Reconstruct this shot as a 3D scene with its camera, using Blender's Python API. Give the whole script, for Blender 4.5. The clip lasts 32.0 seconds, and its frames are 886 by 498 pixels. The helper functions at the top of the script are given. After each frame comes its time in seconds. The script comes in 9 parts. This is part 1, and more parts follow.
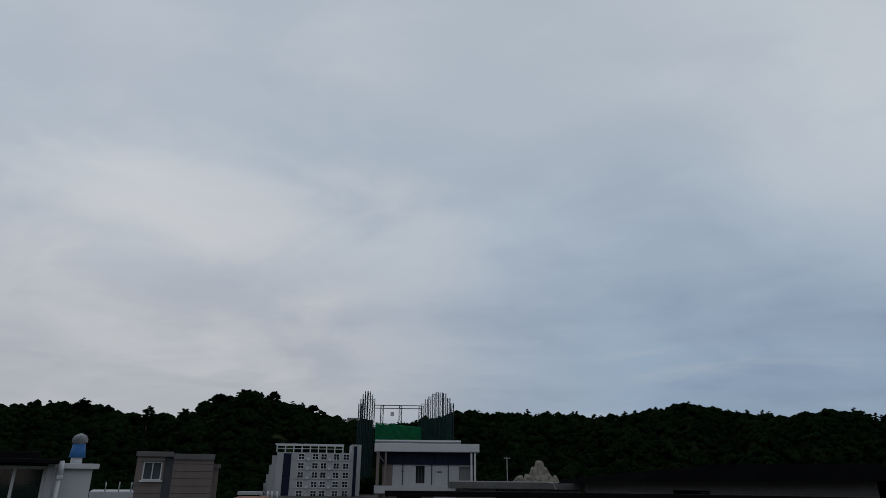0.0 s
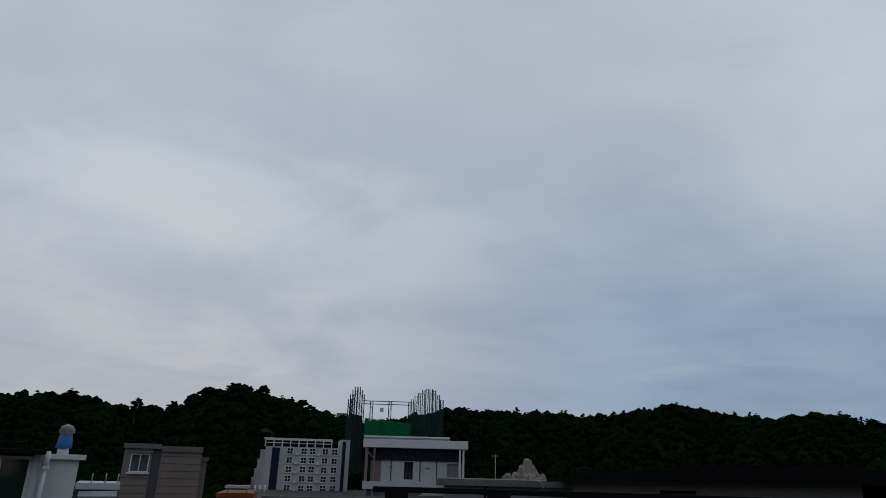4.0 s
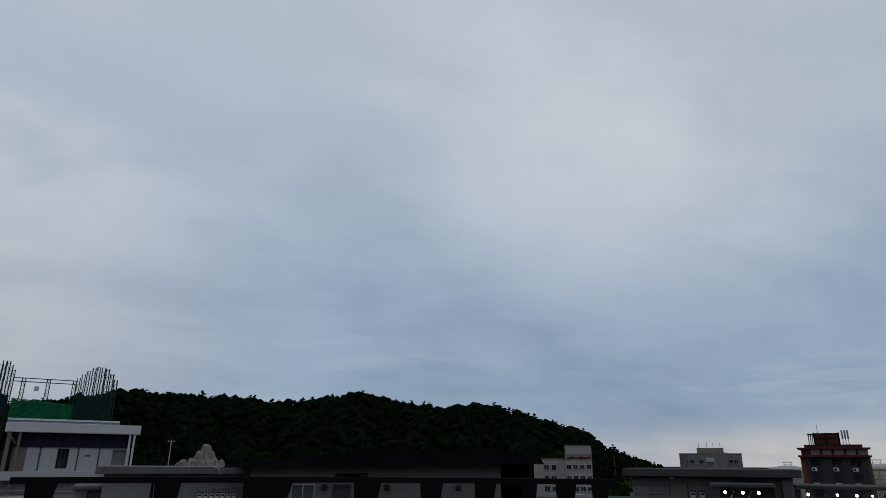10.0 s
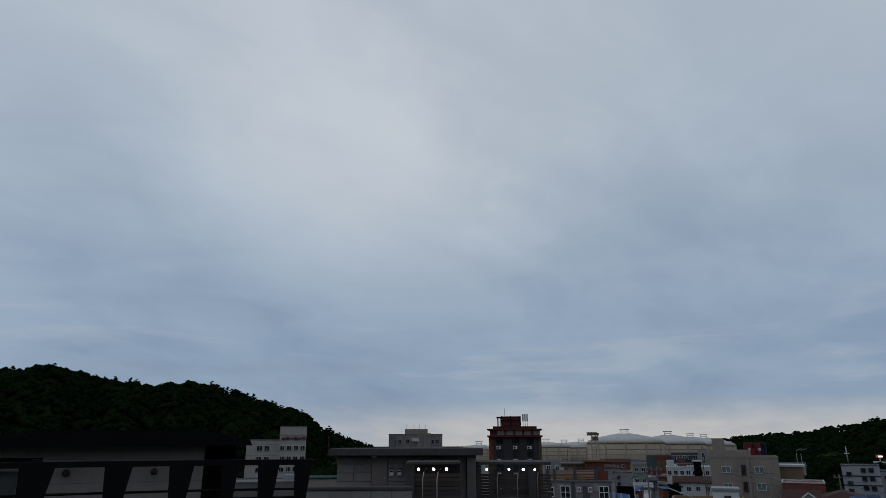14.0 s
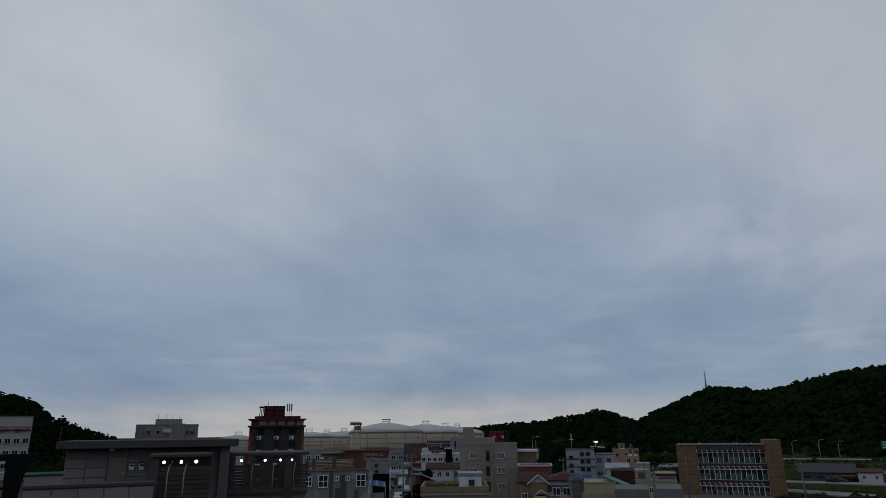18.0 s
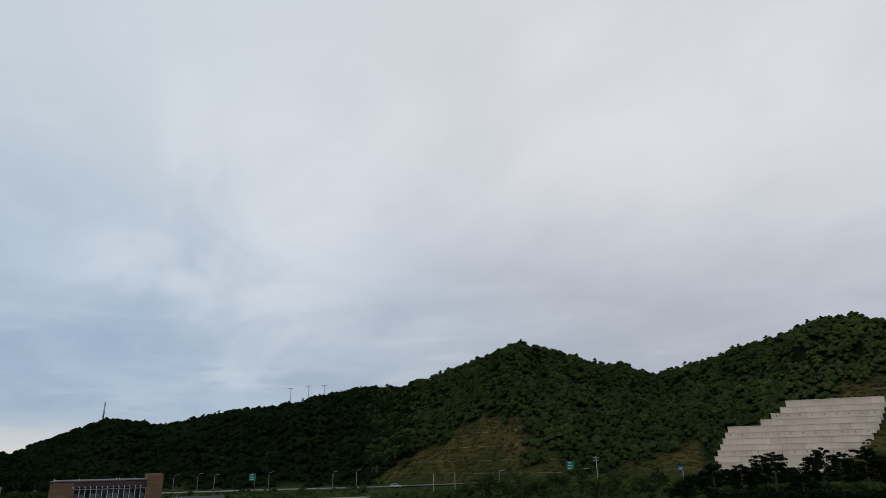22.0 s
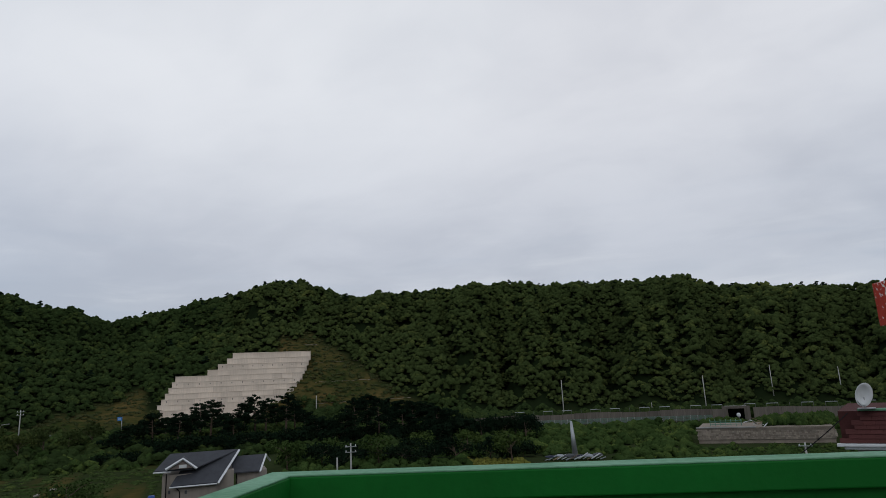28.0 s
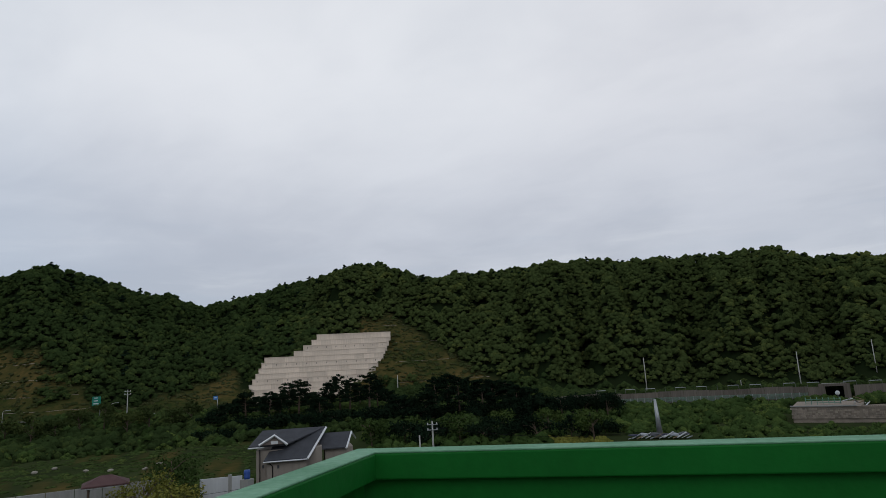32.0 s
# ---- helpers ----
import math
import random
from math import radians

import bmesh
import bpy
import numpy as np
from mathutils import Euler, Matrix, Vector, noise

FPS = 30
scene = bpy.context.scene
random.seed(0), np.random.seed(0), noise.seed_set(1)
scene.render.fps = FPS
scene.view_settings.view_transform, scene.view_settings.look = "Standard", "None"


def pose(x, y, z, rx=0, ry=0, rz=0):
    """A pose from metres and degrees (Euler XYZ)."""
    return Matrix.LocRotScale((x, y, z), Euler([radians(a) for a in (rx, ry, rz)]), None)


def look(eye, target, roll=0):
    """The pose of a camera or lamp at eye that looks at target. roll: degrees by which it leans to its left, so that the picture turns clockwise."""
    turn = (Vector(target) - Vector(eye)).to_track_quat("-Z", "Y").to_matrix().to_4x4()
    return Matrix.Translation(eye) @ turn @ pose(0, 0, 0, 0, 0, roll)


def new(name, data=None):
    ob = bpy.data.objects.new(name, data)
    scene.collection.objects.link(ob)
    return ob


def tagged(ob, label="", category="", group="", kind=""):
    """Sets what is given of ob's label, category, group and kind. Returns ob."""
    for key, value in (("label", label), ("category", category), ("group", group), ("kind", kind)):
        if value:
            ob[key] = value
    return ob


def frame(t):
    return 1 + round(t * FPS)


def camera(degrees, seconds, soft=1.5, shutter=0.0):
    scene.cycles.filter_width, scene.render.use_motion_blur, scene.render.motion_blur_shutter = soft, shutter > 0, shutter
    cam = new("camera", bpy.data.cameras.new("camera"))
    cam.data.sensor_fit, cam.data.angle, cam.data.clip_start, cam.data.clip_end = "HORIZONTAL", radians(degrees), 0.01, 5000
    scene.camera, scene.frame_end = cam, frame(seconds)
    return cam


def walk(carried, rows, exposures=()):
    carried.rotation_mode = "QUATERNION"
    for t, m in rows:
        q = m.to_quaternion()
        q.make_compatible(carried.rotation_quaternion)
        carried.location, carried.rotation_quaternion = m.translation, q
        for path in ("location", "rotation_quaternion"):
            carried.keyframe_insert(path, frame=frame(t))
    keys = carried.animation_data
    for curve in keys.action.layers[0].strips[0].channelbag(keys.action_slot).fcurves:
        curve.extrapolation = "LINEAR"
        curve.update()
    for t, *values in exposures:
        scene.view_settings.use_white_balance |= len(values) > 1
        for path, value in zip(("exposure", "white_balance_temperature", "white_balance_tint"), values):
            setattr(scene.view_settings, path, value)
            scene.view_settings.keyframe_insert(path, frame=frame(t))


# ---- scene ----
# ---- the camera and its walk ----
EYE_Z = 12.5
cam = camera(69.5, 32.0, soft=0.8)
# seconds, x, y, yaw, pitch, roll
PATH = [
    (0.0, 0.00, -0.00, 2.64, 19.62, -0.51),
    (0.5, 0.00, -0.00, 2.27, 19.16, -0.67),
    (1.0, 0.00, -0.00, 2.11, 19.72, -1.18),
    (1.5, 0.00, -0.00, 2.39, 20.07, -1.03),
    (2.0, 0.00, -0.00, 2.09, 18.99, -0.67),
    (2.5, 0.00, -0.00, 1.79, 19.04, -1.18),
    (3.0, 0.00, -0.00, 1.67, 19.56, -1.06),
    (3.5, 0.00, -0.00, 1.75, 19.48, -1.27),
    (5.5, 0.00, -0.00, 1.32, 19.18, -1.58),
    (6.0, 0.00, -0.00, 0.44, 19.30, -1.08),
    (6.5, 0.00, -0.00, -1.91, 19.67, -1.47),
    (7.0, 0.00, -0.00, -1.71, 19.24, -1.39),
    (7.5, 0.00, -0.00, -0.25, 18.64, -0.82),
    (8.0, 0.00, -0.00, -4.84, 18.07, -1.50),
    (8.5, 0.00, -0.00, -9.73, 18.84, -2.06),
    (9.0, 0.01, -0.01, -16.18, 18.96, -1.50),
    (9.5, 0.02, -0.02, -20.87, 18.54, -1.12),
    (10.0, 0.03, -0.03, -24.95, 18.56, -0.38),
    (10.5, 0.05, -0.04, -28.34, 18.19, -0.66),
    (11.0, 0.07, -0.06, -30.51, 17.69, -0.24),
    (11.5, 0.09, -0.08, -31.70, 17.38, -0.23),
    (12.0, 0.11, -0.10, -34.57, 17.56, -0.38),
    (12.5, 0.14, -0.11, -39.17, 16.87, 0.49),
    (13.0, 0.16, -0.13, -42.69, 17.10, 0.22),
    (13.5, 0.18, -0.16, -46.05, 17.18, 0.02),
    (15.5, 0.27, -0.23, -54.83, 15.81, 0.84),
    (16.0, 0.29, -0.24, -56.85, 15.22, 0.96),
    (16.5, 0.30, -0.25, -60.21, 15.31, 1.22),
    (17.0, 0.31, -0.26, -62.36, 15.67, 1.38),
    (17.5, 0.32, -0.27, -66.16, 16.03, 0.81),
    (18.0, 0.32, -0.27, -69.08, 16.07, 0.63),
    (18.5, 0.32, -0.27, -74.37, 16.57, 0.22),
    (19.0, 0.32, -0.27, -81.08, 18.05, 0.90),
    (19.5, 0.32, -0.27, -86.29, 16.93, 1.43),
    (20.0, 0.32, -0.27, -92.67, 16.71, 1.10),
    (20.5, 0.32, -0.27, -98.18, 17.02, 1.17),
    (21.0, 0.32, -0.27, -105.83, 17.43, 0.38),
    (21.5, 0.32, -0.27, -112.31, 17.73, 1.15),
    (22.0, 0.32, -0.27, -118.32, 18.18, 0.95),
    (22.5, 0.32, -0.27, -123.67, 18.11, 1.00),
    (23.0, 0.32, -0.27, -127.80, 17.55, 0.98),
    (23.5, 0.32, -0.27, -132.19, 16.51, 0.91),
    (24.0, 0.32, -0.27, -135.83, 16.10, 0.99),
    (24.5, 0.32, -0.27, -140.51, 16.74, 1.55),
    (25.0, 0.32, -0.27, -147.06, 15.67, 1.46),
    (25.5, 0.32, -0.27, -150.98, 13.88, 2.46),
    (26.0, 0.32, -0.27, -154.87, 11.95, 2.19),
    (26.5, 0.32, -0.27, -157.65, 12.38, 2.94),
    (28.5, 0.32, -0.27, -165.77, 12.25, 2.72),
    (29.0, 0.32, -0.27, -167.57, 12.26, 2.97),
    (29.5, 0.32, -0.27, -168.48, 12.23, 2.52),
    (30.0, 0.32, -0.27, -166.53, 12.49, 2.72),
    (30.5, 0.32, -0.27, -161.72, 13.24, 2.73),
    (31.0, 0.32, -0.27, -158.57, 11.94, 2.46),
    (31.5, 0.32, -0.27, -157.87, 11.62, 2.87),
    (32.0, 0.32, -0.27, -156.92, 10.93, 3.10),
]
# seconds, stops, kelvin, tint
EXPOSURES = [(0, -0.62, 6320, 10), (1, -0.58, 6280, 10), (2, -0.9, 6220, 10), (3, -0.62, 6220, 10), (6, -0.6, 6220, 10), (7, -0.7, 6220, 10), (7.5, -0.66, 6220, 10), (8, -0.42, 6220, 10), (9, -0.53, 6220, 10), (13, -0.6, 6220, 10), (17.5, -0.6, 6200, 10), (18, -0.77, 6200, 10), (19, -0.97, 6200, 10),
             (20, -0.57, 6300, 10), (21, -0.22, 6450, 10), (22, -0.12, 6600, 10), (23, -0.15, 6600, 10), (24, -0.1, 6500, 10), (26, -0.08, 6500, 10), (28.5, 0.0, 6500, 10), (32, 0.0, 6500, 10)]
walk(cam, [(t, pose(x, y, EYE_Z, 90 + p, r, a)) for t, x, y, a, p, r in PATH], EXPOSURES)


STEP = Vector((0.32, -0.27, 0.0))  # the side step that the walk takes in all
BASE = Vector((0, 0, 0))  # bearings are taken from here


def spot(az, r, z=0.0):
    """The place at a bearing (degrees, left of ahead) and a distance, z above the street."""
    a = radians(az)
    return BASE + Vector((-math.sin(a) * r, math.cos(a) * r, z))


def high(r, el):
    """The height of what stands at the elevation el (degrees) at the distance r."""
    return EYE_Z + r * math.tan(radians(el))


def smooth(a, b, x):
    t = min(max((x - a) / (b - a), 0.0), 1.0)
    return t * t * (3 - 2 * t)


# ---- sky, sun ----
SUN_AZ, SUN_EL = 34.0, 36.0
world = bpy.data.worlds.new("sky")
scene.world = world
world.use_nodes = True
wn, wl = world.node_tree.nodes, world.node_tree.links
wn.clear()


def wnode(kind, **values):
    n = wn.new(kind)
    for k, v in values.items():
        n.inputs[k].default_value = v
    return n


def wmath(op, a, b=0.0, c=None):
    n = wn.new("ShaderNodeMath")
    n.operation = op
    for i, v in enumerate((a, b, c)):
        if v is None:
            continue
        if isinstance(v, (int, float)):
            n.inputs[i].default_value = v
        else:
            wl.new(v, n.inputs[i])
    return n.outputs[0]


def wmix(fac, a, b):
    n = wn.new("ShaderNodeMix")
    n.data_type = "RGBA"
    for i, v in ((0, fac), (6, a), (7, b)):
        if isinstance(v, (int, float)):
            n.inputs[i].default_value = v
        elif isinstance(v, tuple):
            n.inputs[i].default_value = (*v, 1)
        else:
            wl.new(v, n.inputs[i])
    return n.outputs[2]


def wramp(v, a, b):
    n = wn.new("ShaderNodeMapRange")
    n.interpolation_type = "SMOOTHSTEP"
    wl.new(v, n.inputs[0])
    n.inputs[1].default_value, n.inputs[2].default_value = a, b
    return n.outputs[0]


coord = wn.new("ShaderNodeTexCoord")
ray = coord.outputs["Generated"]
sep = wn.new("ShaderNodeSeparateXYZ")
wl.new(ray, sep.inputs[0])
up = wmath("MAXIMUM", sep.outputs[2], 0.0)
# the cloud layer, as a flat sheet overhead that closes up towards the horizon
over = wmath("ADD", up, 0.28)
sheet = wn.new("ShaderNodeCombineXYZ")
wl.new(wmath("DIVIDE", sep.outputs[0], over), sheet.inputs[0])
wl.new(wmath("DIVIDE", sep.outputs[1], over), sheet.inputs[1])


def cloud(scale, detail, rough, shift, stretch=(1, 1, 1), turn=0.0, distortion=0.0):
    m = wn.new("ShaderNodeMapping")
    wl.new(sheet.outputs[0], m.inputs[0])
    m.inputs[1].default_value = (shift, shift * 0.7, shift * 0.3)
    m.inputs[2].default_value = (0, 0, radians(turn))
    m.inputs[3].default_value = stretch
    n = wnode("ShaderNodeTexNoise", Scale=scale, Detail=detail, Roughness=rough, Distortion=distortion)
    wl.new(m.outputs[0], n.inputs["Vector"])
    return n.outputs[0]


def towards(az, el, inner, outer):
    """1 in the direction az, el, falling to 0 between two angles from it."""
    d = wn.new("ShaderNodeVectorMath")
    d.operation = "DOT_PRODUCT"
    wl.new(ray, d.inputs[0])
    e = radians(el)
    d.inputs[1].default_value = (-math.sin(radians(az)) * math.cos(e), math.cos(radians(az)) * math.cos(e), math.sin(e))
    return wramp(d.outputs["Value"], math.cos(radians(outer)), math.cos(radians(inner)))


big = cloud(0.75, 3, 0.5, 3.1, (1, 1.2, 1), 35, 0.4)
mid = cloud(1.8, 4, 0.52, 7.7, (1, 1.3, 1), 20, 0.5)
fine = cloud(4.6, 5, 0.55, 1.3, (1, 1.4, 1), 30, 0.5)
sky = wn.new("ShaderNodeTexSky")
sky.sky_type, sky.sun_disc = "NISHITA", False
sky.sun_elevation, sky.sun_rotation = radians(SUN_EL), radians(-SUN_AZ)
blue = wn.new("ShaderNodeVectorMath")
blue.operation = "SCALE"
wl.new(sky.outputs[0], blue.inputs[0])
blue.inputs["Scale"].default_value = 0.12
thick = wmath("ADD", wmath("MULTIPLY", big, 0.5), wmath("ADD", wmath("MULTIPLY", mid, 0.36), wmath("MULTIPLY", fine, 0.14)))
shade = wramp(thick, 0.36, 0.64)
# the cloud is thick and neutral over the hills, thinner and bluer over the sea side, pinkish to the north
west = towards(-168, 20, 15, 77)
north = towards(40, 8, 10, 55)
high_sky = wmix(shade, wmix(west, (0.555, 0.645, 0.745), (0.655, 0.673, 0.725)), wmix(west, (0.745, 0.835, 0.91), (0.80, 0.812, 0.85)))
low_sky = wmix(shade, wmix(north, wmix(west, (0.315, 0.43, 0.595), (0.445, 0.475, 0.545)), (0.585, 0.61, 0.665)),
               wmix(north, wmix(west, (0.445, 0.565, 0.71), (0.55, 0.58, 0.65)), (0.69, 0.695, 0.725)))
grey = wmix(wramp(up, 0.10, 0.50), low_sky, high_sky)
warm = wmath("MULTIPLY", towards(24, 24, 4, 26), wramp(mid, 0.38, 0.72))
grey = wmix(wmath("MULTIPLY", warm, 0.42), grey, (0.98, 0.94, 0.90))
bright = wmath("MULTIPLY", towards(-46, 38, 6, 28), wmath("ADD", 0.35, wmath("MULTIPLY", shade, 0.5)))
grey = wmix(bright, grey, (0.90, 0.935, 0.965))
top = wmath("ADD", wmath("MULTIPLY", towards(-102, 44, 6, 30), 0.4), wmath("MULTIPLY", towards(-6, 46, 6, 26), 0.35))
top = wmath("ADD", top, wmath("MULTIPLY", towards(-150, 36, 4, 26), 0.28))
grey = wmix(top, grey, (0.88, 0.92, 0.955))  # thinner cloud high up
low = wmath("MULTIPLY", wmath("SUBTRACT", 1.0, wramp(up, 0.0, 0.08)), wmath("SUBTRACT", 1.0, west))
grey = wmix(wmath("MULTIPLY", low, wmath("ADD", 0.2, wmath("MULTIPLY", fine, 0.7))), grey, (0.72, 0.715, 0.715))
glow = wmath("MULTIPLY", towards(-66, 1, 9, 29), wmath("SUBTRACT", 1.0, wramp(up, 0.012, 0.07)))
grey = wmix(wmath("MULTIPLY", glow, wmath("ADD", 0.45, wmath("MULTIPLY", fine, 0.55))), grey, (0.90, 0.84, 0.77))  # paler cloud low over the town
streak_map = wn.new("ShaderNodeMapping")
wl.new(ray, streak_map.inputs[0])
streak_map.inputs[3].default_value = (2.4, 2.4, 17)
streaks = wnode("ShaderNodeTexNoise", Scale=1.7, Detail=5, Roughness=0.55, Distortion=0.35)
wl.new(streak_map.outputs[0], streaks.inputs["Vector"])
belt = wmath("SUBTRACT", 1.0, wramp(up, 0.07, 0.34))
grey = wmix(wmath("MULTIPLY", wmath("MULTIPLY", belt, wramp(streaks.outputs[0], 0.52, 0.72)), 0.3), grey, (0.78, 0.80, 0.83))  # long thin rolls of cloud low down
grey = wmix(wmath("MULTIPLY", wmath("MULTIPLY", belt, wramp(streaks.outputs[0], 0.48, 0.3)), 0.24), grey, (0.36, 0.43, 0.53))
torn = wmath("MULTIPLY", towards(-99, 18, 2, 15), wramp(mid, 0.35, 0.65))
grey = wmix(wmath("MULTIPLY", torn, 0.4), grey, (0.86, 0.88, 0.92))
total = wmix(0.93, blue.outputs[0], grey)
back = wnode("ShaderNodeBackground", Strength=1.0)
wl.new(total, back.inputs[0])
wl.new(back.outputs[0], wn.new("ShaderNodeOutputWorld").inputs[0])

sun_data = bpy.data.lights.new("sun", "SUN")
sun_data.energy, sun_data.angle, sun_data.color = 0.35, radians(35), (1.0, 0.95, 0.88)
sun_lamp = new("sun", sun_data)
sun_lamp.matrix_world = look(spot(SUN_AZ, 100, 100 * math.tan(radians(SUN_EL))), (0, 0, 0))


# ---- materials ----
COLOR_SCALE = 0.74  # scales every mat() colour down, tuned to the overall brightness


def mat(name, color, rough=0.8, var=0.18, scale=0.6, bump=0.15, metal=0.0, streak=0.0, spec=0.13, stain=None, per_piece=0.0):
    """A surface with large and fine variation, relief, and rain streaks where asked."""
    color = tuple(c * COLOR_SCALE for c in color)
    m = bpy.data.materials.new(name)
    m.use_nodes = True
    t, n = m.node_tree.links, m.node_tree.nodes
    b = n["Principled BSDF"]
    b.inputs["Roughness"].default_value, b.inputs["Metallic"].default_value = rough, metal
    b.inputs["Specular IOR Level"].default_value = spec
    pos = n.new("ShaderNodeTexCoord").outputs["Object"]
    big, fine = n.new("ShaderNodeTexNoise"), n.new("ShaderNodeTexNoise")
    big.inputs["Scale"].default_value, big.inputs["Detail"].default_value = scale, 5
    fine.inputs["Scale"].default_value, fine.inputs["Detail"].default_value = scale * 14, 4
    t.new(pos, big.inputs["Vector"]), t.new(pos, fine.inputs["Vector"])
    add = n.new("ShaderNodeMath")
    add.operation = "MULTIPLY_ADD"
    t.new(big.outputs[0], add.inputs[0])
    add.inputs[1].default_value = 0.65
    part_fine = n.new("ShaderNodeMath")
    part_fine.operation = "MULTIPLY"
    t.new(fine.outputs[0], part_fine.inputs[0])
    part_fine.inputs[1].default_value = 0.35
    t.new(part_fine.outputs[0], add.inputs[2])
    fac = add.outputs[0]
    if streak:
        mp, st = n.new("ShaderNodeMapping"), n.new("ShaderNodeTexNoise")
        mp.inputs["Scale"].default_value = (3.0, 3.0, 0.18)
        t.new(pos, mp.inputs[0]), t.new(mp.outputs[0], st.inputs["Vector"])
        st.inputs["Scale"].default_value, st.inputs["Detail"].default_value = 1.0, 5
        mx = n.new("ShaderNodeMix")
        mx.inputs[0].default_value = streak
        t.new(fac, mx.inputs[2]), t.new(st.outputs[0], mx.inputs[3])
        fac = mx.outputs[0]
    if per_piece:
        info, rnd = n.new("ShaderNodeObjectInfo"), n.new("ShaderNodeMix")
        rnd.inputs[0].default_value = per_piece
        t.new(fac, rnd.inputs[2]), t.new(info.outputs["Random"], rnd.inputs[3])
        fac = rnd.outputs[0]
    ramp = n.new("ShaderNodeValToRGB")
    dark = tuple(c * (1 - var) for c in color) if stain is None else stain
    light = tuple(min(c * (1 + var), 0.95) for c in color)
    ramp.color_ramp.elements[0].position, ramp.color_ramp.elements[0].color = 0.3, (*dark, 1)
    ramp.color_ramp.elements[1].position, ramp.color_ramp.elements[1].color = 0.68, (*light, 1)
    t.new(fac, ramp.inputs[0]), t.new(ramp.outputs[0], b.inputs["Base Color"])
    if bump:
        bp = n.new("ShaderNodeBump")
        bp.inputs["Strength"].default_value, bp.inputs["Distance"].default_value = bump, 0.03
        t.new(fine.outputs[0], bp.inputs["Height"]), t.new(bp.outputs[0], b.inputs["Normal"])
    return m


def leaf_mat(name, dark, light, scale=0.09, relief=0.9, grain=2.2):
    """Foliage: stands of one kind, each plant with a tone of its own, leafy relief, and shade between sprays painted as
    darker colour.
    """
    m = bpy.data.materials.new(name)
    m.use_nodes = True
    t, n = m.node_tree.links, m.node_tree.nodes
    b = n["Principled BSDF"]
    b.inputs["Roughness"].default_value, b.inputs["Specular IOR Level"].default_value = 0.8, 0.0
    pos = n.new("ShaderNodeTexCoord").outputs["Object"]
    a, g, at, fine = n.new("ShaderNodeTexNoise"), n.new("ShaderNodeNewGeometry"), n.new("ShaderNodeAttribute"), n.new("ShaderNodeTexNoise")
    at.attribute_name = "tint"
    a.inputs["Scale"].default_value, a.inputs["Detail"].default_value = scale * 0.3, 3
    fine.inputs["Scale"].default_value, fine.inputs["Detail"].default_value, fine.inputs["Roughness"].default_value = grain, 4, 0.65
    t.new(pos, a.inputs["Vector"]), t.new(pos, fine.inputs["Vector"])
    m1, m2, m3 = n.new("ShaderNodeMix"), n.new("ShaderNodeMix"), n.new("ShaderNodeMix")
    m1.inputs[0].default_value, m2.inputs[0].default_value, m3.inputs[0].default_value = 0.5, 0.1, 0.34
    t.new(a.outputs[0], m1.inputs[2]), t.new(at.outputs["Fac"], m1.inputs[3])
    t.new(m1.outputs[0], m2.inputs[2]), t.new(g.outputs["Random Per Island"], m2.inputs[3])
    # the bump noise also darkens the hollows, shade painted into the leaf colour
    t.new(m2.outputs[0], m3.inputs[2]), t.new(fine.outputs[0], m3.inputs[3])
    r = n.new("ShaderNodeValToRGB")
    e = r.color_ramp.elements
    e[0].position, e[0].color = 0.22, (*dark, 1)
    e[1].position, e[1].color = 0.82, (*light, 1)
    mid = e.new(0.52)
    mid.color = (*((d * 0.62 + q * 0.3) * k for d, q, k in zip(dark, light, (0.86, 1.0, 1.22))), 1)
    t.new(m3.outputs[0], r.inputs[0]), t.new(r.outputs[0], b.inputs["Base Color"])
    bp = n.new("ShaderNodeBump")
    bp.inputs["Strength"].default_value, bp.inputs["Distance"].default_value = relief, 0.5
    t.new(fine.outputs[0], bp.inputs["Height"]), t.new(bp.outputs[0], b.inputs["Normal"])
    return m


def lamp_mat(name, color, power):
    m = bpy.data.materials.new(name)
    m.use_nodes = True
    b = m.node_tree.nodes["Principled BSDF"]
    b.inputs["Base Color"].default_value = (*color, 1)
    b.inputs["Emission Color"].default_value = (*color, 1)
    b.inputs["Emission Strength"].default_value = power
    return m


LEAF = leaf_mat("leaf_broad", (0.0255, 0.036, 0.0115), (0.108, 0.117, 0.0285))
# darker copies of the leaf colour; the two darkest carry the shade of backlit hills
LEAF_MID = leaf_mat("leaf_mid_dark", (0.0145, 0.025, 0.0085), (0.082, 0.099, 0.0235))
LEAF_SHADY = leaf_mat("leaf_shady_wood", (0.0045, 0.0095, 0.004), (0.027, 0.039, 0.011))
LEAF_DARK = leaf_mat("leaf_dark_shade", (0.0035, 0.0075, 0.003), (0.019, 0.030, 0.009))
LEAF_PINE = leaf_mat("leaf_pine", (0.006, 0.012, 0.006), (0.02, 0.031, 0.013))
LEAF_SHRUB = leaf_mat("leaf_shrub", (0.016, 0.032, 0.009), (0.125, 0.155, 0.034), 0.25)
LEAF_YELLOW = leaf_mat("leaf_yellow", (0.12, 0.11, 0.02), (0.26, 0.22, 0.045), 0.6)
BARK = mat("bark", (0.11, 0.08, 0.06), 0.9, 0.3, 2.0, 0.6)
CONCRETE = mat("concrete", (0.31, 0.305, 0.29), 0.85, 0.2, 0.5, 0.2, streak=0.45)
CONCRETE_PALE = mat("pale_concrete", (0.70, 0.60, 0.51), 0.9, 0.2, 0.2, 0.15, streak=0.5, per_piece=0.22)
CONCRETE_DARK = mat("dark_concrete", (0.165, 0.16, 0.158), 0.85, 0.25, 0.6, 0.2, streak=0.4)
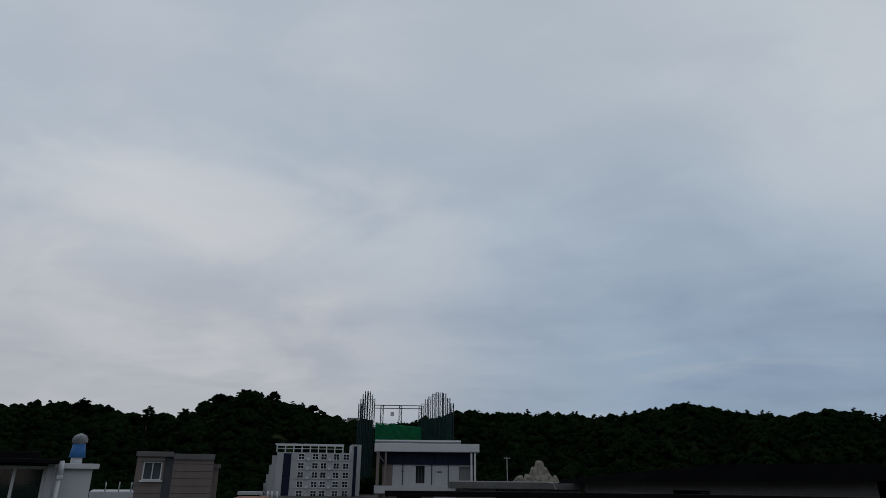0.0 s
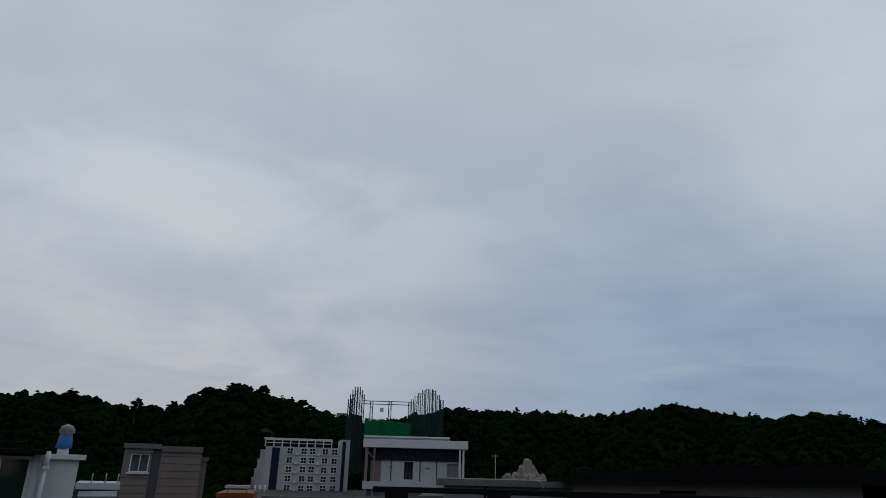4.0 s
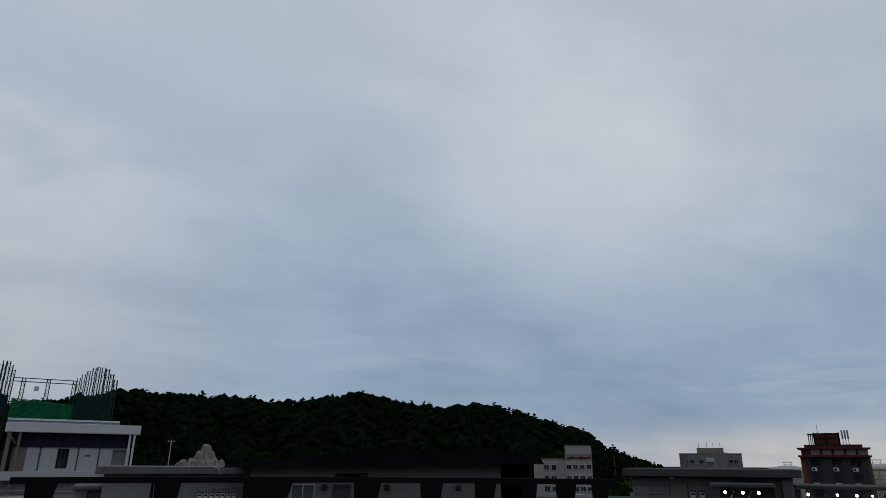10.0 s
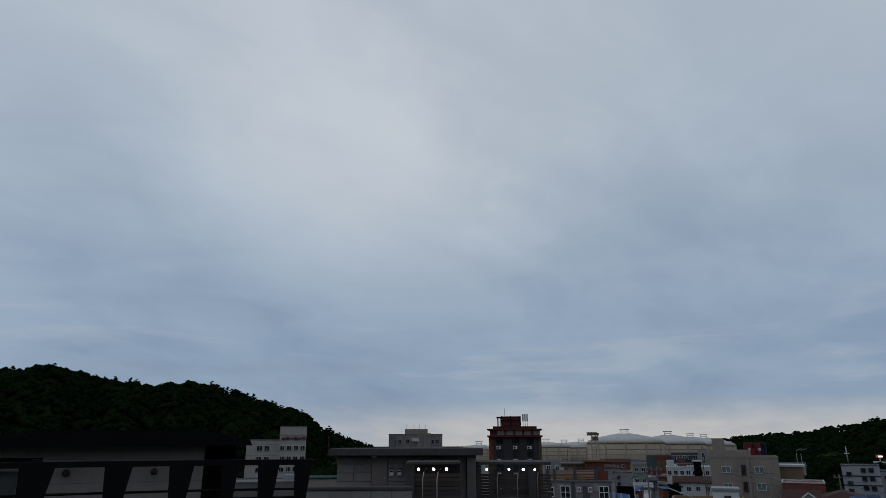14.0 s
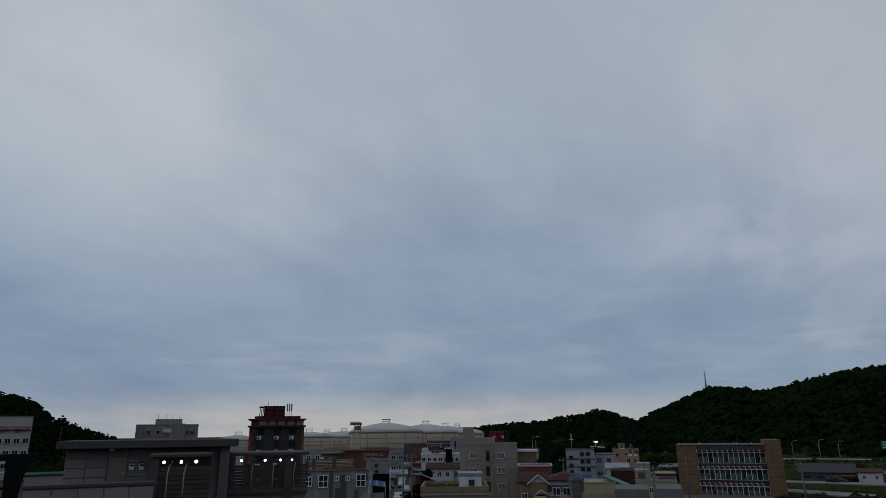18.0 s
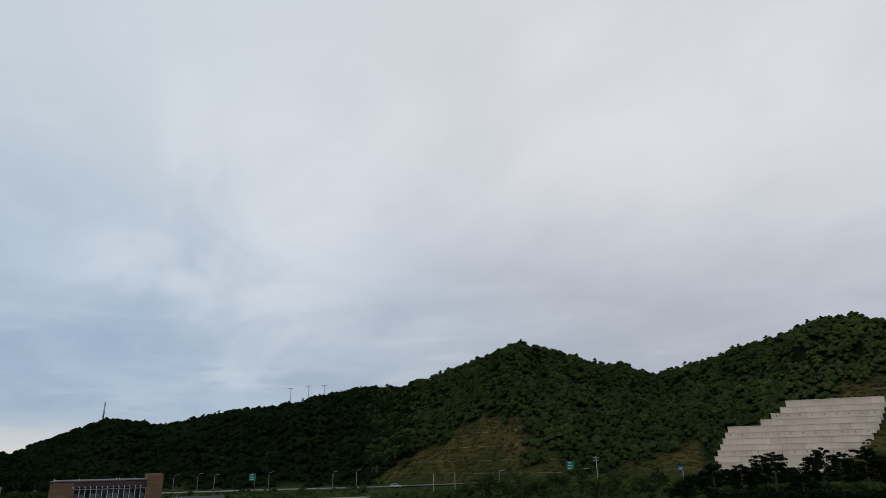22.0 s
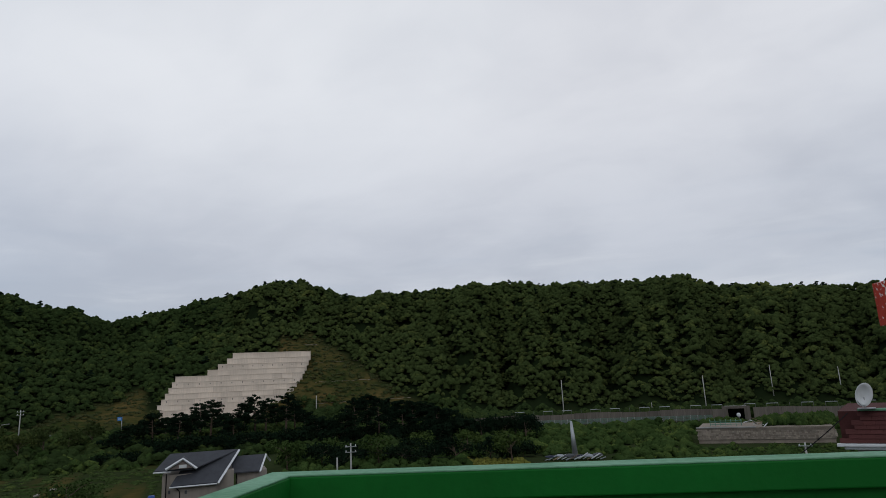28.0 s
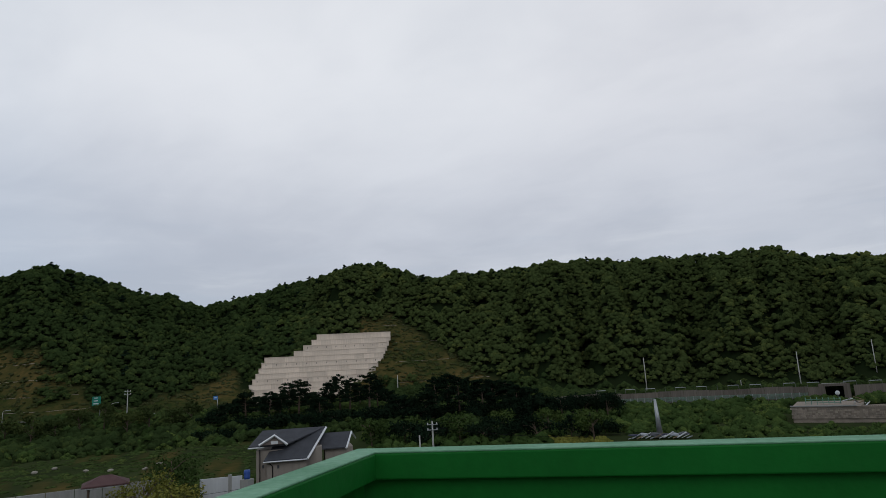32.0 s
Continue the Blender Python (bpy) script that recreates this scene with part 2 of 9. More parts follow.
WHITE = mat("white_paint", (0.74, 0.75, 0.77), 0.6, 0.07, 0.5, 0.05, streak=0.35)
WHITE_WALL = mat("white_render", (0.54, 0.55, 0.57), 0.8, 0.1, 0.4, 0.1, streak=0.5)
SLAB_CONC = mat("dark_slab_concrete", (0.082, 0.078, 0.078), 0.9, 0.25, 0.5, 0.25, streak=0.3)
HOTEL_WALL = mat("pale_hotel_render", (0.50, 0.51, 0.52), 0.85, 0.1, 0.3, 0.1, streak=0.4)
LOUVRE = mat("stained_louvre", (0.085, 0.07, 0.066), 0.7, 0.25, 1.0, 0.1, per_piece=0.3)
GREY_WALL = mat("grey_render", (0.27, 0.272, 0.28), 0.85, 0.15, 0.4, 0.12, streak=0.4)
DARK_WALL = mat("dark_grey_panel", (0.085, 0.09, 0.10), 0.7, 0.2, 0.5, 0.1, streak=0.3)
BLUE_STRIPE = mat("navy_paint", (0.013, 0.018, 0.042), 0.6, 0.15, 0.5, 0.05)
BEIGE = mat("beige_render", (0.30, 0.262, 0.23), 0.85, 0.14, 0.35, 0.12, streak=0.5)
TAN = mat("tan_render", (0.25, 0.18, 0.115), 0.85, 0.16, 0.4, 0.12, streak=0.4)
PINK = mat("salmon_render", (0.40, 0.26, 0.18), 0.85, 0.12, 0.4, 0.1, streak=0.4)
CREAM = mat("cream_render", (0.33, 0.30, 0.215), 0.85, 0.12, 0.4, 0.1, streak=0.45)
TAUPE = mat("taupe_panel", (0.24, 0.20, 0.185), 0.75, 0.12, 0.6, 0.1, streak=0.35)
BRICK_RED = mat("red_brick", (0.17, 0.06, 0.045), 0.85, 0.25, 1.2, 0.3)
BRICK_BROWN = mat("brown_brick", (0.185, 0.115, 0.066), 0.85, 0.2, 0.8, 0.25, streak=0.25)
ORANGE = mat("orange_paint", (0.27, 0.085, 0.035), 0.7, 0.2, 0.6, 0.1, streak=0.3)
RED_PAINT = mat("red_paint", (0.15, 0.03, 0.028), 0.65, 0.2, 0.8, 0.1, streak=0.3)
YELLOW_PAINT = mat("ochre_paint", (0.38, 0.26, 0.07), 0.8, 0.15, 0.5, 0.1)
TILE_RED = mat("red_roof", (0.075, 0.022, 0.018), 0.7, 0.25, 1.0, 0.3)
TILE_GREY = mat("slate_shingle", (0.06, 0.062, 0.072), 0.8, 0.25, 1.0, 0.3, streak=0.2)
BLUE_SHEET = mat("blue_sheet", (0.09, 0.17, 0.31), 0.5, 0.2, 0.6, 0.08)
GREEN_SHEET = mat("green_sheet", (0.05, 0.17, 0.11), 0.5, 0.2, 0.6, 0.08)
GREY_SHEET = mat("grey_sheet", (0.30, 0.32, 0.35), 0.5, 0.15, 0.5, 0.08, streak=0.3)
BLACK = mat("black_steel", (0.008, 0.008, 0.009), 0.85, 0.3, 1.5, 0.1, spec=0.08)
STEEL = mat("galvanised_steel", (0.42, 0.43, 0.44), 0.45, 0.15, 1.0, 0.1, metal=0.7)
POLE = mat("pole_concrete", (0.42, 0.41, 0.39), 0.8, 0.12, 0.8, 0.1)
TANK = mat("tank_concrete", (0.40, 0.345, 0.275), 0.85, 0.22, 0.06, 0.1, streak=0.55)
TANK_TOP = mat("tank_dome", (0.56, 0.57, 0.58), 0.6, 0.1, 0.06, 0.05, streak=0.3)
GLASS = mat("window_glass", (0.018, 0.022, 0.028), 0.06, 0.3, 0.4, 0.0, spec=0.9)
GLASS_BLUE = mat("pale_window_glass", (0.15, 0.21, 0.215), 0.08, 0.25, 0.5, 0.0, spec=0.9)
CURTAIN = mat("curtained_glass", (0.10, 0.115, 0.13), 0.15, 0.25, 1.2, 0.0, spec=0.8)
NET_GREEN = mat("green_net", (0.015, 0.235, 0.095), 0.8, 0.2, 0.2, 0.1)
NET_DARK = mat("dark_green_net", (0.012, 0.05, 0.04), 0.8, 0.3, 0.2, 0.1)
STEEL_GREEN = mat("green_steel", (0.028, 0.05, 0.055), 0.6, 0.2, 0.5, 0.05)
ROCK = mat("pale_rock", (0.31, 0.285, 0.24), 0.9, 0.35, 0.25, 0.8)
ASPHALT = mat("asphalt", (0.06, 0.06, 0.062), 0.9, 0.2, 0.3, 0.3)
ROAD_CONC = mat("worn_road", (0.24, 0.235, 0.225), 0.9, 0.2, 0.2, 0.2)
STONE = mat("stone_wall", (0.30, 0.25, 0.205), 0.9, 0.35, 0.9, 0.6, per_piece=0.35)
GREEN_PAINT = mat("green_roof_paint", (0.006, 0.125, 0.017), 0.6, 0.22, 0.9, 0.12, streak=0.25, spec=0.12)
GREEN_TOP = mat("pale_green_paint", (0.20, 0.36, 0.25), 0.75, 0.25, 1.4, 0.25, stain=(0.06, 0.17, 0.09))
GREEN_FLOOR = mat("green_roof_floor", (0.03, 0.12, 0.045), 0.55, 0.25, 0.5, 0.1)
SIGN_GREEN = mat("sign_green", (0.02, 0.22, 0.16), 0.4, 0.1, 0.5, 0.0)
SIGN_BLUE = mat("sign_blue", (0.06, 0.22, 0.55), 0.4, 0.1, 0.5, 0.0)
LAMP_WHITE = lamp_mat("lamp_glow", (1.0, 0.95, 0.85), 9.0)
LAMP_SIGN = lamp_mat("screen_glow", (1.0, 0.62, 0.5), 2.6)


# ---- building helpers ----
def part(name, bm, material, parent, label="", loc=(0, 0, 0), rot=(0, 0, 0)):
    """Links a bmesh (or a ready mesh) as one mesh object under a thing or a part."""
    if isinstance(bm, bmesh.types.BMesh):
        me = bpy.data.meshes.new(name)
        bm.normal_update()
        bm.to_mesh(me)
        bm.free()
        me.materials.append(material)
    else:
        me = bm
    ob = new(name, me)
    ob.parent = parent
    ob.location, ob.rotation_euler = loc, [radians(a) for a in rot]
    if label:
        tagged(ob, label)
    return ob


def thing(name, label, category, at=(0, 0, 0), turn=0.0, group="", kind=""):
    ob = new(name)
    ob.location, ob.rotation_euler = at, (0, 0, radians(turn))
    ob.empty_display_size = 0.3
    return tagged(ob, label, category, group, kind)


def solo(name, bm, material, label, category, at=(0, 0, 0), turn=0.0, group="", kind=""):
    ob = part(name, bm, material, None, "", at, (0, 0, turn))
    return tagged(ob, label, category, group, kind)


def add_box(bm, x0, y0, z0, x1, y1, z1, taper=0.0, m=None):
    t = taper
    vs = [(x0, y0, z0), (x1, y0, z0), (x1, y1, z0), (x0, y1, z0),
          (x0 + t, y0 + t, z1), (x1 - t, y0 + t, z1), (x1 - t, y1 - t, z1), (x0 + t, y1 - t, z1)]
    v = [bm.verts.new(m @ Vector(c) if m else c) for c in vs]
    for f in ((3, 2, 1, 0), (4, 5, 6, 7), (0, 1, 5, 4), (1, 2, 6, 5), (2, 3, 7, 6), (3, 0, 4, 7)):
        bm.faces.new([v[i] for i in f])
    return v


def box(x0, y0, z0, x1, y1, z1, bevel=0.0, taper=0.0):
    bm = bmesh.new()
    add_box(bm, x0, y0, z0, x1, y1, z1, taper)
    if bevel:
        bmesh.ops.bevel(bm, geom=bm.edges[:], offset=bevel, segments=2, affect="EDGES", profile=0.5)
    return bm


def add_tube(bm, pts, radii, sides=8, caps=True):
    """A round bar along points, with a radius at each."""
    rings = []
    for i, p in enumerate(pts):
        p = Vector(p)
        d = (Vector(pts[min(i + 1, len(pts) - 1)]) - Vector(pts[max(i - 1, 0)])).normalized()
        a = d.cross(Vector((0, 0, 1)) if abs(d.z) < 0.9 else Vector((1, 0, 0))).normalized()
        b = d.cross(a)
        r = radii[i] if isinstance(radii, (list, tuple)) else radii
        rings.append([bm.verts.new(p + a * r * math.cos(k * 2 * math.pi / sides) + b * r * math.sin(k * 2 * math.pi / sides)) for k in range(sides)])
    for q, w in zip(rings, rings[1:]):
        for k in range(sides):
            f = bm.faces.new((q[k], q[(k + 1) % sides], w[(k + 1) % sides], w[k]))
            f.smooth = sides > 5
    if caps:
        bm.faces.new(rings[0][::-1]), bm.faces.new(rings[-1])


def tube(pts, radii, sides=8):
    bm = bmesh.new()
    add_tube(bm, pts, radii, sides)
    bmesh.ops.recalc_face_normals(bm, faces=bm.faces[:])
    return bm


def add_lathe(bm, profile, sides=24, centre=(0, 0), smooth_it=True):
    rings = [[bm.verts.new((centre[0] + r * math.cos(k * 2 * math.pi / sides), centre[1] + r * math.sin(k * 2 * math.pi / sides), z)) for k in range(sides)] for r, z in profile]
    for q, w in zip(rings, rings[1:]):
        for k in range(sides):
            bm.faces.new((q[k], q[(k + 1) % sides], w[(k + 1) % sides], w[k])).smooth = smooth_it
    bm.faces.new(rings[0][::-1]), bm.faces.new(rings[-1])


def lathe(profile, sides=24):
    bm = bmesh.new()
    add_lathe(bm, profile, sides)
    return bm


def facade(w, h, openings, depth=0.18, y=0.0, z0=0.0, x0=0.0):
    """A wall face in the plane y, from x0 to x0 + w and z0 to z0 + h, with openings (x0, z0, x1, z1) that go in by depth."""
    bm = bmesh.new()
    xs = sorted({x0, x0 + w, *[o[0] for o in openings], *[o[2] for o in openings]})
    zs = sorted({z0, z0 + h, *[o[1] for o in openings], *[o[3] for o in openings]})
    grid = {}

    def v(i, j):
        if (i, j) not in grid:
            grid[i, j] = bm.verts.new((xs[i], y, zs[j]))
        return grid[i, j]

    for i in range(len(xs) - 1):
        for j in range(len(zs) - 1):
            cx, cz = (xs[i] + xs[i + 1]) / 2, (zs[j] + zs[j + 1]) / 2
            if not any(o[0] < cx < o[2] and o[1] < cz < o[3] for o in openings):
                bm.faces.new((v(i, j), v(i + 1, j), v(i + 1, j + 1), v(i, j + 1)))
    for a, b, c, d in openings:
        f = [bm.verts.new(p) for p in ((a, y, b), (c, y, b), (c, y, d), (a, y, d))]
        k = [bm.verts.new(p) for p in ((a, y + depth, b), (c, y + depth, b), (c, y + depth, d), (a, y + depth, d))]
        for i in range(4):
            bm.faces.new((f[i], k[i], k[(i + 1) % 4], f[(i + 1) % 4]))
    bmesh.ops.remove_doubles(bm, verts=bm.verts[:], dist=0.001)
    return bm


def plate(x0, z0, x1, z1, holes, y0, y1):
    """One flat piece with rectangular holes right through it."""
    bm = bmesh.new()
    xs = sorted({x0, x1, *[o[0] for o in holes], *[o[2] for o in holes]})
    zs = sorted({z0, z1, *[o[1] for o in holes], *[o[3] for o in holes]})
    nx, nz, grid = len(xs) - 1, len(zs) - 1, {}

    def v(i, j, k):
        if (i, j, k) not in grid:
            grid[i, j, k] = bm.verts.new((xs[i], (y0, y1)[k], zs[j]))
        return grid[i, j, k]

    def solid(i, j):
        if not (0 <= i < nx and 0 <= j < nz):
            return False
        cx, cz = (xs[i] + xs[i + 1]) / 2, (zs[j] + zs[j + 1]) / 2
        return not any(o[0] < cx < o[2] and o[1] < cz < o[3] for o in holes)

    for i in range(nx):
        for j in range(nz):
            if not solid(i, j):
                continue
            bm.faces.new((v(i, j, 0), v(i + 1, j, 0), v(i + 1, j + 1, 0), v(i, j + 1, 0)))
            bm.faces.new((v(i, j + 1, 1), v(i + 1, j + 1, 1), v(i + 1, j, 1), v(i, j, 1)))
            for di, dj, a, b in ((-1, 0, (i, j + 1), (i, j)), (1, 0, (i + 1, j), (i + 1, j + 1)), (0, -1, (i, j), (i + 1, j)), (0, 1, (i + 1, j + 1), (i, j + 1))):
                if not solid(i + di, j + dj):
                    bm.faces.new((v(*b, 0), v(*a, 0), v(*a, 1), v(*b, 1)))
    return bm


def add_ring(bm, x0, z0, x1, z1, t, y0, y1):
    add_box(bm, x0, y0, z0, x1, y1, z0 + t)
    add_box(bm, x0, y0, z1 - t, x1, y1, z1)
    add_box(bm, x0, y0, z0 + t, x0 + t, y1, z1 - t)
    add_box(bm, x1 - t, y0, z0 + t, x1, y1, z1 - t)


def window(parent, x0, z0, x1, z1, y, frame_mat=None, glass=None, bars=1, t=0.07, sill=False, depth=0.18, rail=0):
    """A framed window set into an opening of a facade: frame with mullions, a pane behind, a sill."""
    holes = []
    for k in range(bars + 1):
        for q in range(rail + 1):
            hx0 = x0 + t + (x1 - x0 - 2 * t) * k / (bars + 1) + (t * 0.4 if k else 0)
            hx1 = x0 + t + (x1 - x0 - 2 * t) * (k + 1) / (bars + 1) - (t * 0.4 if k < bars else 0)
            hz0 = z0 + t + (z1 - z0 - 2 * t) * q / (rail + 1) + (t * 0.35 if q else 0)
            hz1 = z0 + t + (z1 - z0 - 2 * t) * (q + 1) / (rail + 1) - (t * 0.35 if q < rail else 0)
            holes.append((hx0, hz0, hx1, hz1))
    bm = plate(x0, z0, x1, z1, holes, y - 0.03, y + depth * 0.8)
    fr = part("window", bm, frame_mat or WHITE, parent)
    part("pane", box(x0 + t * 0.5, y + depth * 0.55, z0 + t * 0.5, x1 - t * 0.5, y + depth * 0.6, z1 - t * 0.5), glass or GLASS, fr)
    if sill:
        part("sill", box(x0 - 0.08, y - 0.1, z0 - 0.07, x1 + 0.08, y + 0.02, z0 - 0.005), frame_mat or WHITE, fr)
    return fr


def shell(parent, w, d, h, openings=(), material=None, depth=0.18, x0=None, y0=0.0, z0=0.0, name="wall", side=(), label=""):
    """The four walls of a block: the front with openings, the sides and the back closed; the top closed."""
    x0 = -w / 2 if x0 is None else x0
    part(name, facade(w, h, list(openings), depth, y0, z0, x0), material, parent, label)
    bm = facade(d, h, list(side), depth, 0.0, z0, 0.0)
    part(name, bm, material, parent, "", (x0 + w, y0, 0), (0, 0, 90))
    bm = bmesh.new()
    a, b, c, e = x0, x0 + w, y0, y0 + d
    q = [bm.verts.new(p) for p in ((a, c, z0), (a, e, z0), (b, e, z0), (b, c, z0), (a, c, z0 + h), (a, e, z0 + h), (b, e, z0 + h), (b, c, z0 + h))]
    for f in ((1, 0, 4, 5), (2, 1, 5, 6), (4, 7, 6, 5)):
        bm.faces.new([q[i] for i in f])
    part(name, bm, material, parent)


def parapet(parent, w, d, h, material, t=0.2, up=0.5, over=0.06, x0=None, y0=0.0):
    x0 = -w / 2 if x0 is None else x0
    bm = bmesh.new()
    a, b, c, e = x0 - over, x0 + w + over, y0 - over, y0 + d + over
    add_box(bm, a, c, h, b, c + t, h + up)
    add_box(bm, a, e - t, h, b, e, h + up)
    add_box(bm, a, c + t, h, a + t, e - t, h + up)
    add_box(bm, b - t, c + t, h, b, e - t, h + up)
    return part("parapet", bm, material, parent)


# ---- terrain ----
CREST = [(-320, 5), (-260, 4), (-215, 5.5), (-195, 6.6), (-187.6, 7.5), (-185, 8.5), (-174.7, 8.6), (-171, 9.2), (-158, 8.7), (-156.6, 8.4),
         (-151.5, 10), (-149.3, 9.9), (-143.6, 8.2), (-136.7, 6.6), (-131.3, 7.9), (-128.3, 9.1), (-125, 9.7), (-121.2, 8.35), (-115, 6.1),
         (-111.6, 6.2), (-105.3, 4.8), (-98.7, 3.8), (-95.4, 3.0), (-91.4, 3.5), (-88.2, 2.05), (-85.6, 0.8), (-82.9, 1.8), (-78, 0.95),
         (-71.8, 0.43), (-68, -0.4), (-44, -0.4), (-38.4, 1.6), (-37, 2.8), (-32, 4.3), (-29, 5.0), (-24.9, 4.8), (-17, 5.75), (-9.7, 4.9),
         (-4, 5.4), (2, 5.2), (9, 4.0), (15, 5.8), (19, 6.6), (22, 6.0), (25, 4.5), (28, 4.4), (31.3, 5.3), (37, 4.65), (40, 5)]
BELT = [(-320, 330, 230, 6), (-195, 330, 225, 1.5), (-175, 335, 225, 1.5), (-162, 350, 225, 4), (-150, 360, 226, 6), (-138, 450, 220, 5), (-125, 400, 225, 5),
        (-111, 480, 310, 1.5), (-98, 520, 330, 1), (-88, 600, 430, 1), (-80, 760, 620, 1), (-70, 900, 760, 0), (-44, 900, 800, 0), (-38, 520, 330, 1),
        (-30, 420, 230, 3), (-5, 380, 190, 7), (10, 350, 260, 9), (40, 330, 230, 8)]
C_AZ, C_EL = np.array([c[0] for c in CREST]), np.array([c[1] for c in CREST])
B_AZ = np.array([b[0] for b in BELT])
B_CREST, B_FOOT, B_Z = (np.array([b[i] for b in BELT]) for i in (1, 2, 3))
TREE_H = 3.6


def ground(az, r):
    """The height of the ground at bearings and distances (arrays)."""
    crest, foot, zf = np.interp(az, B_AZ, B_CREST), np.interp(az, B_AZ, B_FOOT), np.interp(az, B_AZ, B_Z)
    zc = EYE_Z + crest * np.tan(np.radians(np.interp(az, C_AZ, C_EL))) - TREE_H
    s = np.clip((r - 70) / (foot - 70), 0, 1)
    base = zf * s * s * (3 - 2 * s)
    t = np.clip((r - foot) / (crest - foot), 0, 1)
    rise = np.sin(t * math.pi / 2) * 0.35 + t * 0.65
    wave = np.sin(az * 1.35 + 0.6) * 0.55 + np.sin(az * 0.71 + r * 0.021) * 0.8 + np.sin(az * 2.9 - r * 0.03) * 0.45
    graded = np.clip(np.interp(az, [-165, -161, -139, -110.5, -108], [0, 1, 1, 1, 0]), 0, 1) * np.clip((0.62 - t) / 0.15, 0, 1)
    wave = wave * (1 - 0.85 * graded)
    z = base + (zc - zf) * rise + wave * np.sin(t * math.pi) * np.minimum((zc - zf) * 0.15, 9.0) * (1.15 - 0.5 * t)
    east, west_ = np.interp(r, [226, 240, 243, 260], [-139.4, -141.7, -143.5, -146.2]), np.interp(r, [226, 243, 260], [-148.0, -150.6, -152.2])
    cut = np.clip((az - west_) / 0.5, 0, 1) * np.clip((east - az) / 0.5, 0, 1) * np.clip((r - 222) / 4, 0, 1) * np.clip((268 - r) / 6, 0, 1)
    z = z - cut * 5.0  # the hillside dug away behind the retaining wall
    fall = np.clip((r - crest) / 350, 0, 1)
    return np.where(r > crest, zc - np.maximum(zc - 2, 0) * fall * fall * (3 - 2 * fall), z)


def slope(az, r):
    crest, foot = np.interp(az, B_AZ, B_CREST), np.interp(az, B_AZ, B_FOOT)
    return (r - foot) / (crest - foot)


def bare(az, t):
    """Where the hillside has been cut and carries dry grass and soil instead of trees (0 to 1)."""
    j = 0.03 * np.sin(az * 2.3) + 0.02 * np.sin(az * 4.7 + t * 9)
    a = np.clip(np.interp(az, [-130, -128.6, -127, -125, -123, -120, -117, -114, -112.3], [0, 0.08, 0.18, 0.29, 0.36, 0.32, 0.24, 0.14, 0.02]) + j * 0.5 - t, 0, 0.05) / 0.05
    b = np.clip(0.055 + (-131 - az) * 0.0165 + j * 0.3 - t, 0, 0.05) / 0.05 * (az > -139.7)
    c = np.clip(0.485 - (-152.4 - az) * 0.0445 + j * 0.12 - t, 0, 0.05) / 0.05 * (az <= -152.4)
    d = np.clip(0.485 - (az + 152.4) * 0.02 + j * 0.2 - t, 0, 0.05) / 0.05 * (az > -152.4) * (az < -149.5)
    f = np.clip(0.08 - t, 0, 0.03) / 0.03 * (az <= -139) * (az >= -150)
    g = np.clip(1 - np.abs(az - 23.5) / 3.6, 0, 0.3) / 0.3 * (t > 0.66) * (t < 0.97) * 0.65
    h = np.clip(1.4 - np.abs(t - 0.5 - (az - 16.2) * 0.1) / 0.1, 0, 1) * np.clip((1.5 - np.abs(az - 16.2)) / 0.3, 0, 1)
    return np.clip(a + b + c + d + f + g + h, 0, 1)


def patchy(az, r):
    """How bare the rough field below the road is (0 to 1)."""
    w = np.sin(az * 1.1 + r * 0.09) + np.sin(az * 0.47 - r * 0.16 + 1.3) + 0.7 * np.sin(az * 2.7 + r * 0.31)
    return np.clip(w * 0.5 - 0.1, 0, 1) * (az > -143) * (az < -104) * (r > 66) * (r < 132)


def terrain_mesh():
    azs = np.linspace(-180, 180, 601)[:-1]
    rs = np.concatenate([[0.5, 20, 40, 55], np.linspace(70, 620, 93), [660, 720, 800, 900, 1000, 1150, 1350, 1600, 2000, 2600, 3400, 4600]])
    A, R = np.meshgrid(np.where(azs > 40, azs - 360, azs), rs, indexing="ij")
    Z = ground(A, R)
    Z = np.where(R < 60, 0, Z)
    t = slope(A, R)
    a = np.radians(A)
    co = np.stack([-np.sin(a) * R, np.cos(a) * R, Z], -1).reshape(-1, 3)
    n, k = A.shape
    i, j = np.meshgrid(np.arange(n), np.arange(k - 1), indexing="ij")
    i2 = (i + 1) % n
    quads = np.stack([i * k + j, i * k + j + 1, i2 * k + j + 1, i2 * k + j], -1).reshape(-1, 4)[:, ::-1]
    me = mesh_of("ground", co, quads)
    soil = me.attributes.new("soil", "FLOAT", "POINT")
    soil.data.foreach_set("value", np.maximum(bare(A, t) * (t > 0.0) * (A < 0), patchy(A, R)).astype(np.float32).ravel())
    # mask of the ground below the trees, to be coloured darker
    wood_shade = me.attributes.new("wood_shade", "FLOAT", "POINT")
    wood_shade.data.foreach_set("value", (np.clip((t + 0.03) / 0.05, 0, 1) * (t < 1.4) * (1 - bare(A, t))).astype(np.float32).ravel())
    me.polygons.foreach_set("use_smooth", np.ones(len(quads), bool))
    return me


def mesh_of(name, co, faces):
    """A mesh from arrays of corners and of faces with equally many corners."""
    me = bpy.data.meshes.new(name)
    me.vertices.add(len(co))
    me.vertices.foreach_set("co", np.ascontiguousarray(co, np.float32).ravel())
    k = faces.shape[1]
    me.loops.add(faces.size)
    me.loops.foreach_set("vertex_index", np.ascontiguousarray(faces, np.int32).ravel())
    me.polygons.add(len(faces))
    me.polygons.foreach_set("loop_start", np.arange(0, faces.size, k, dtype=np.int32))
    me.update(calc_edges=True)
    return me


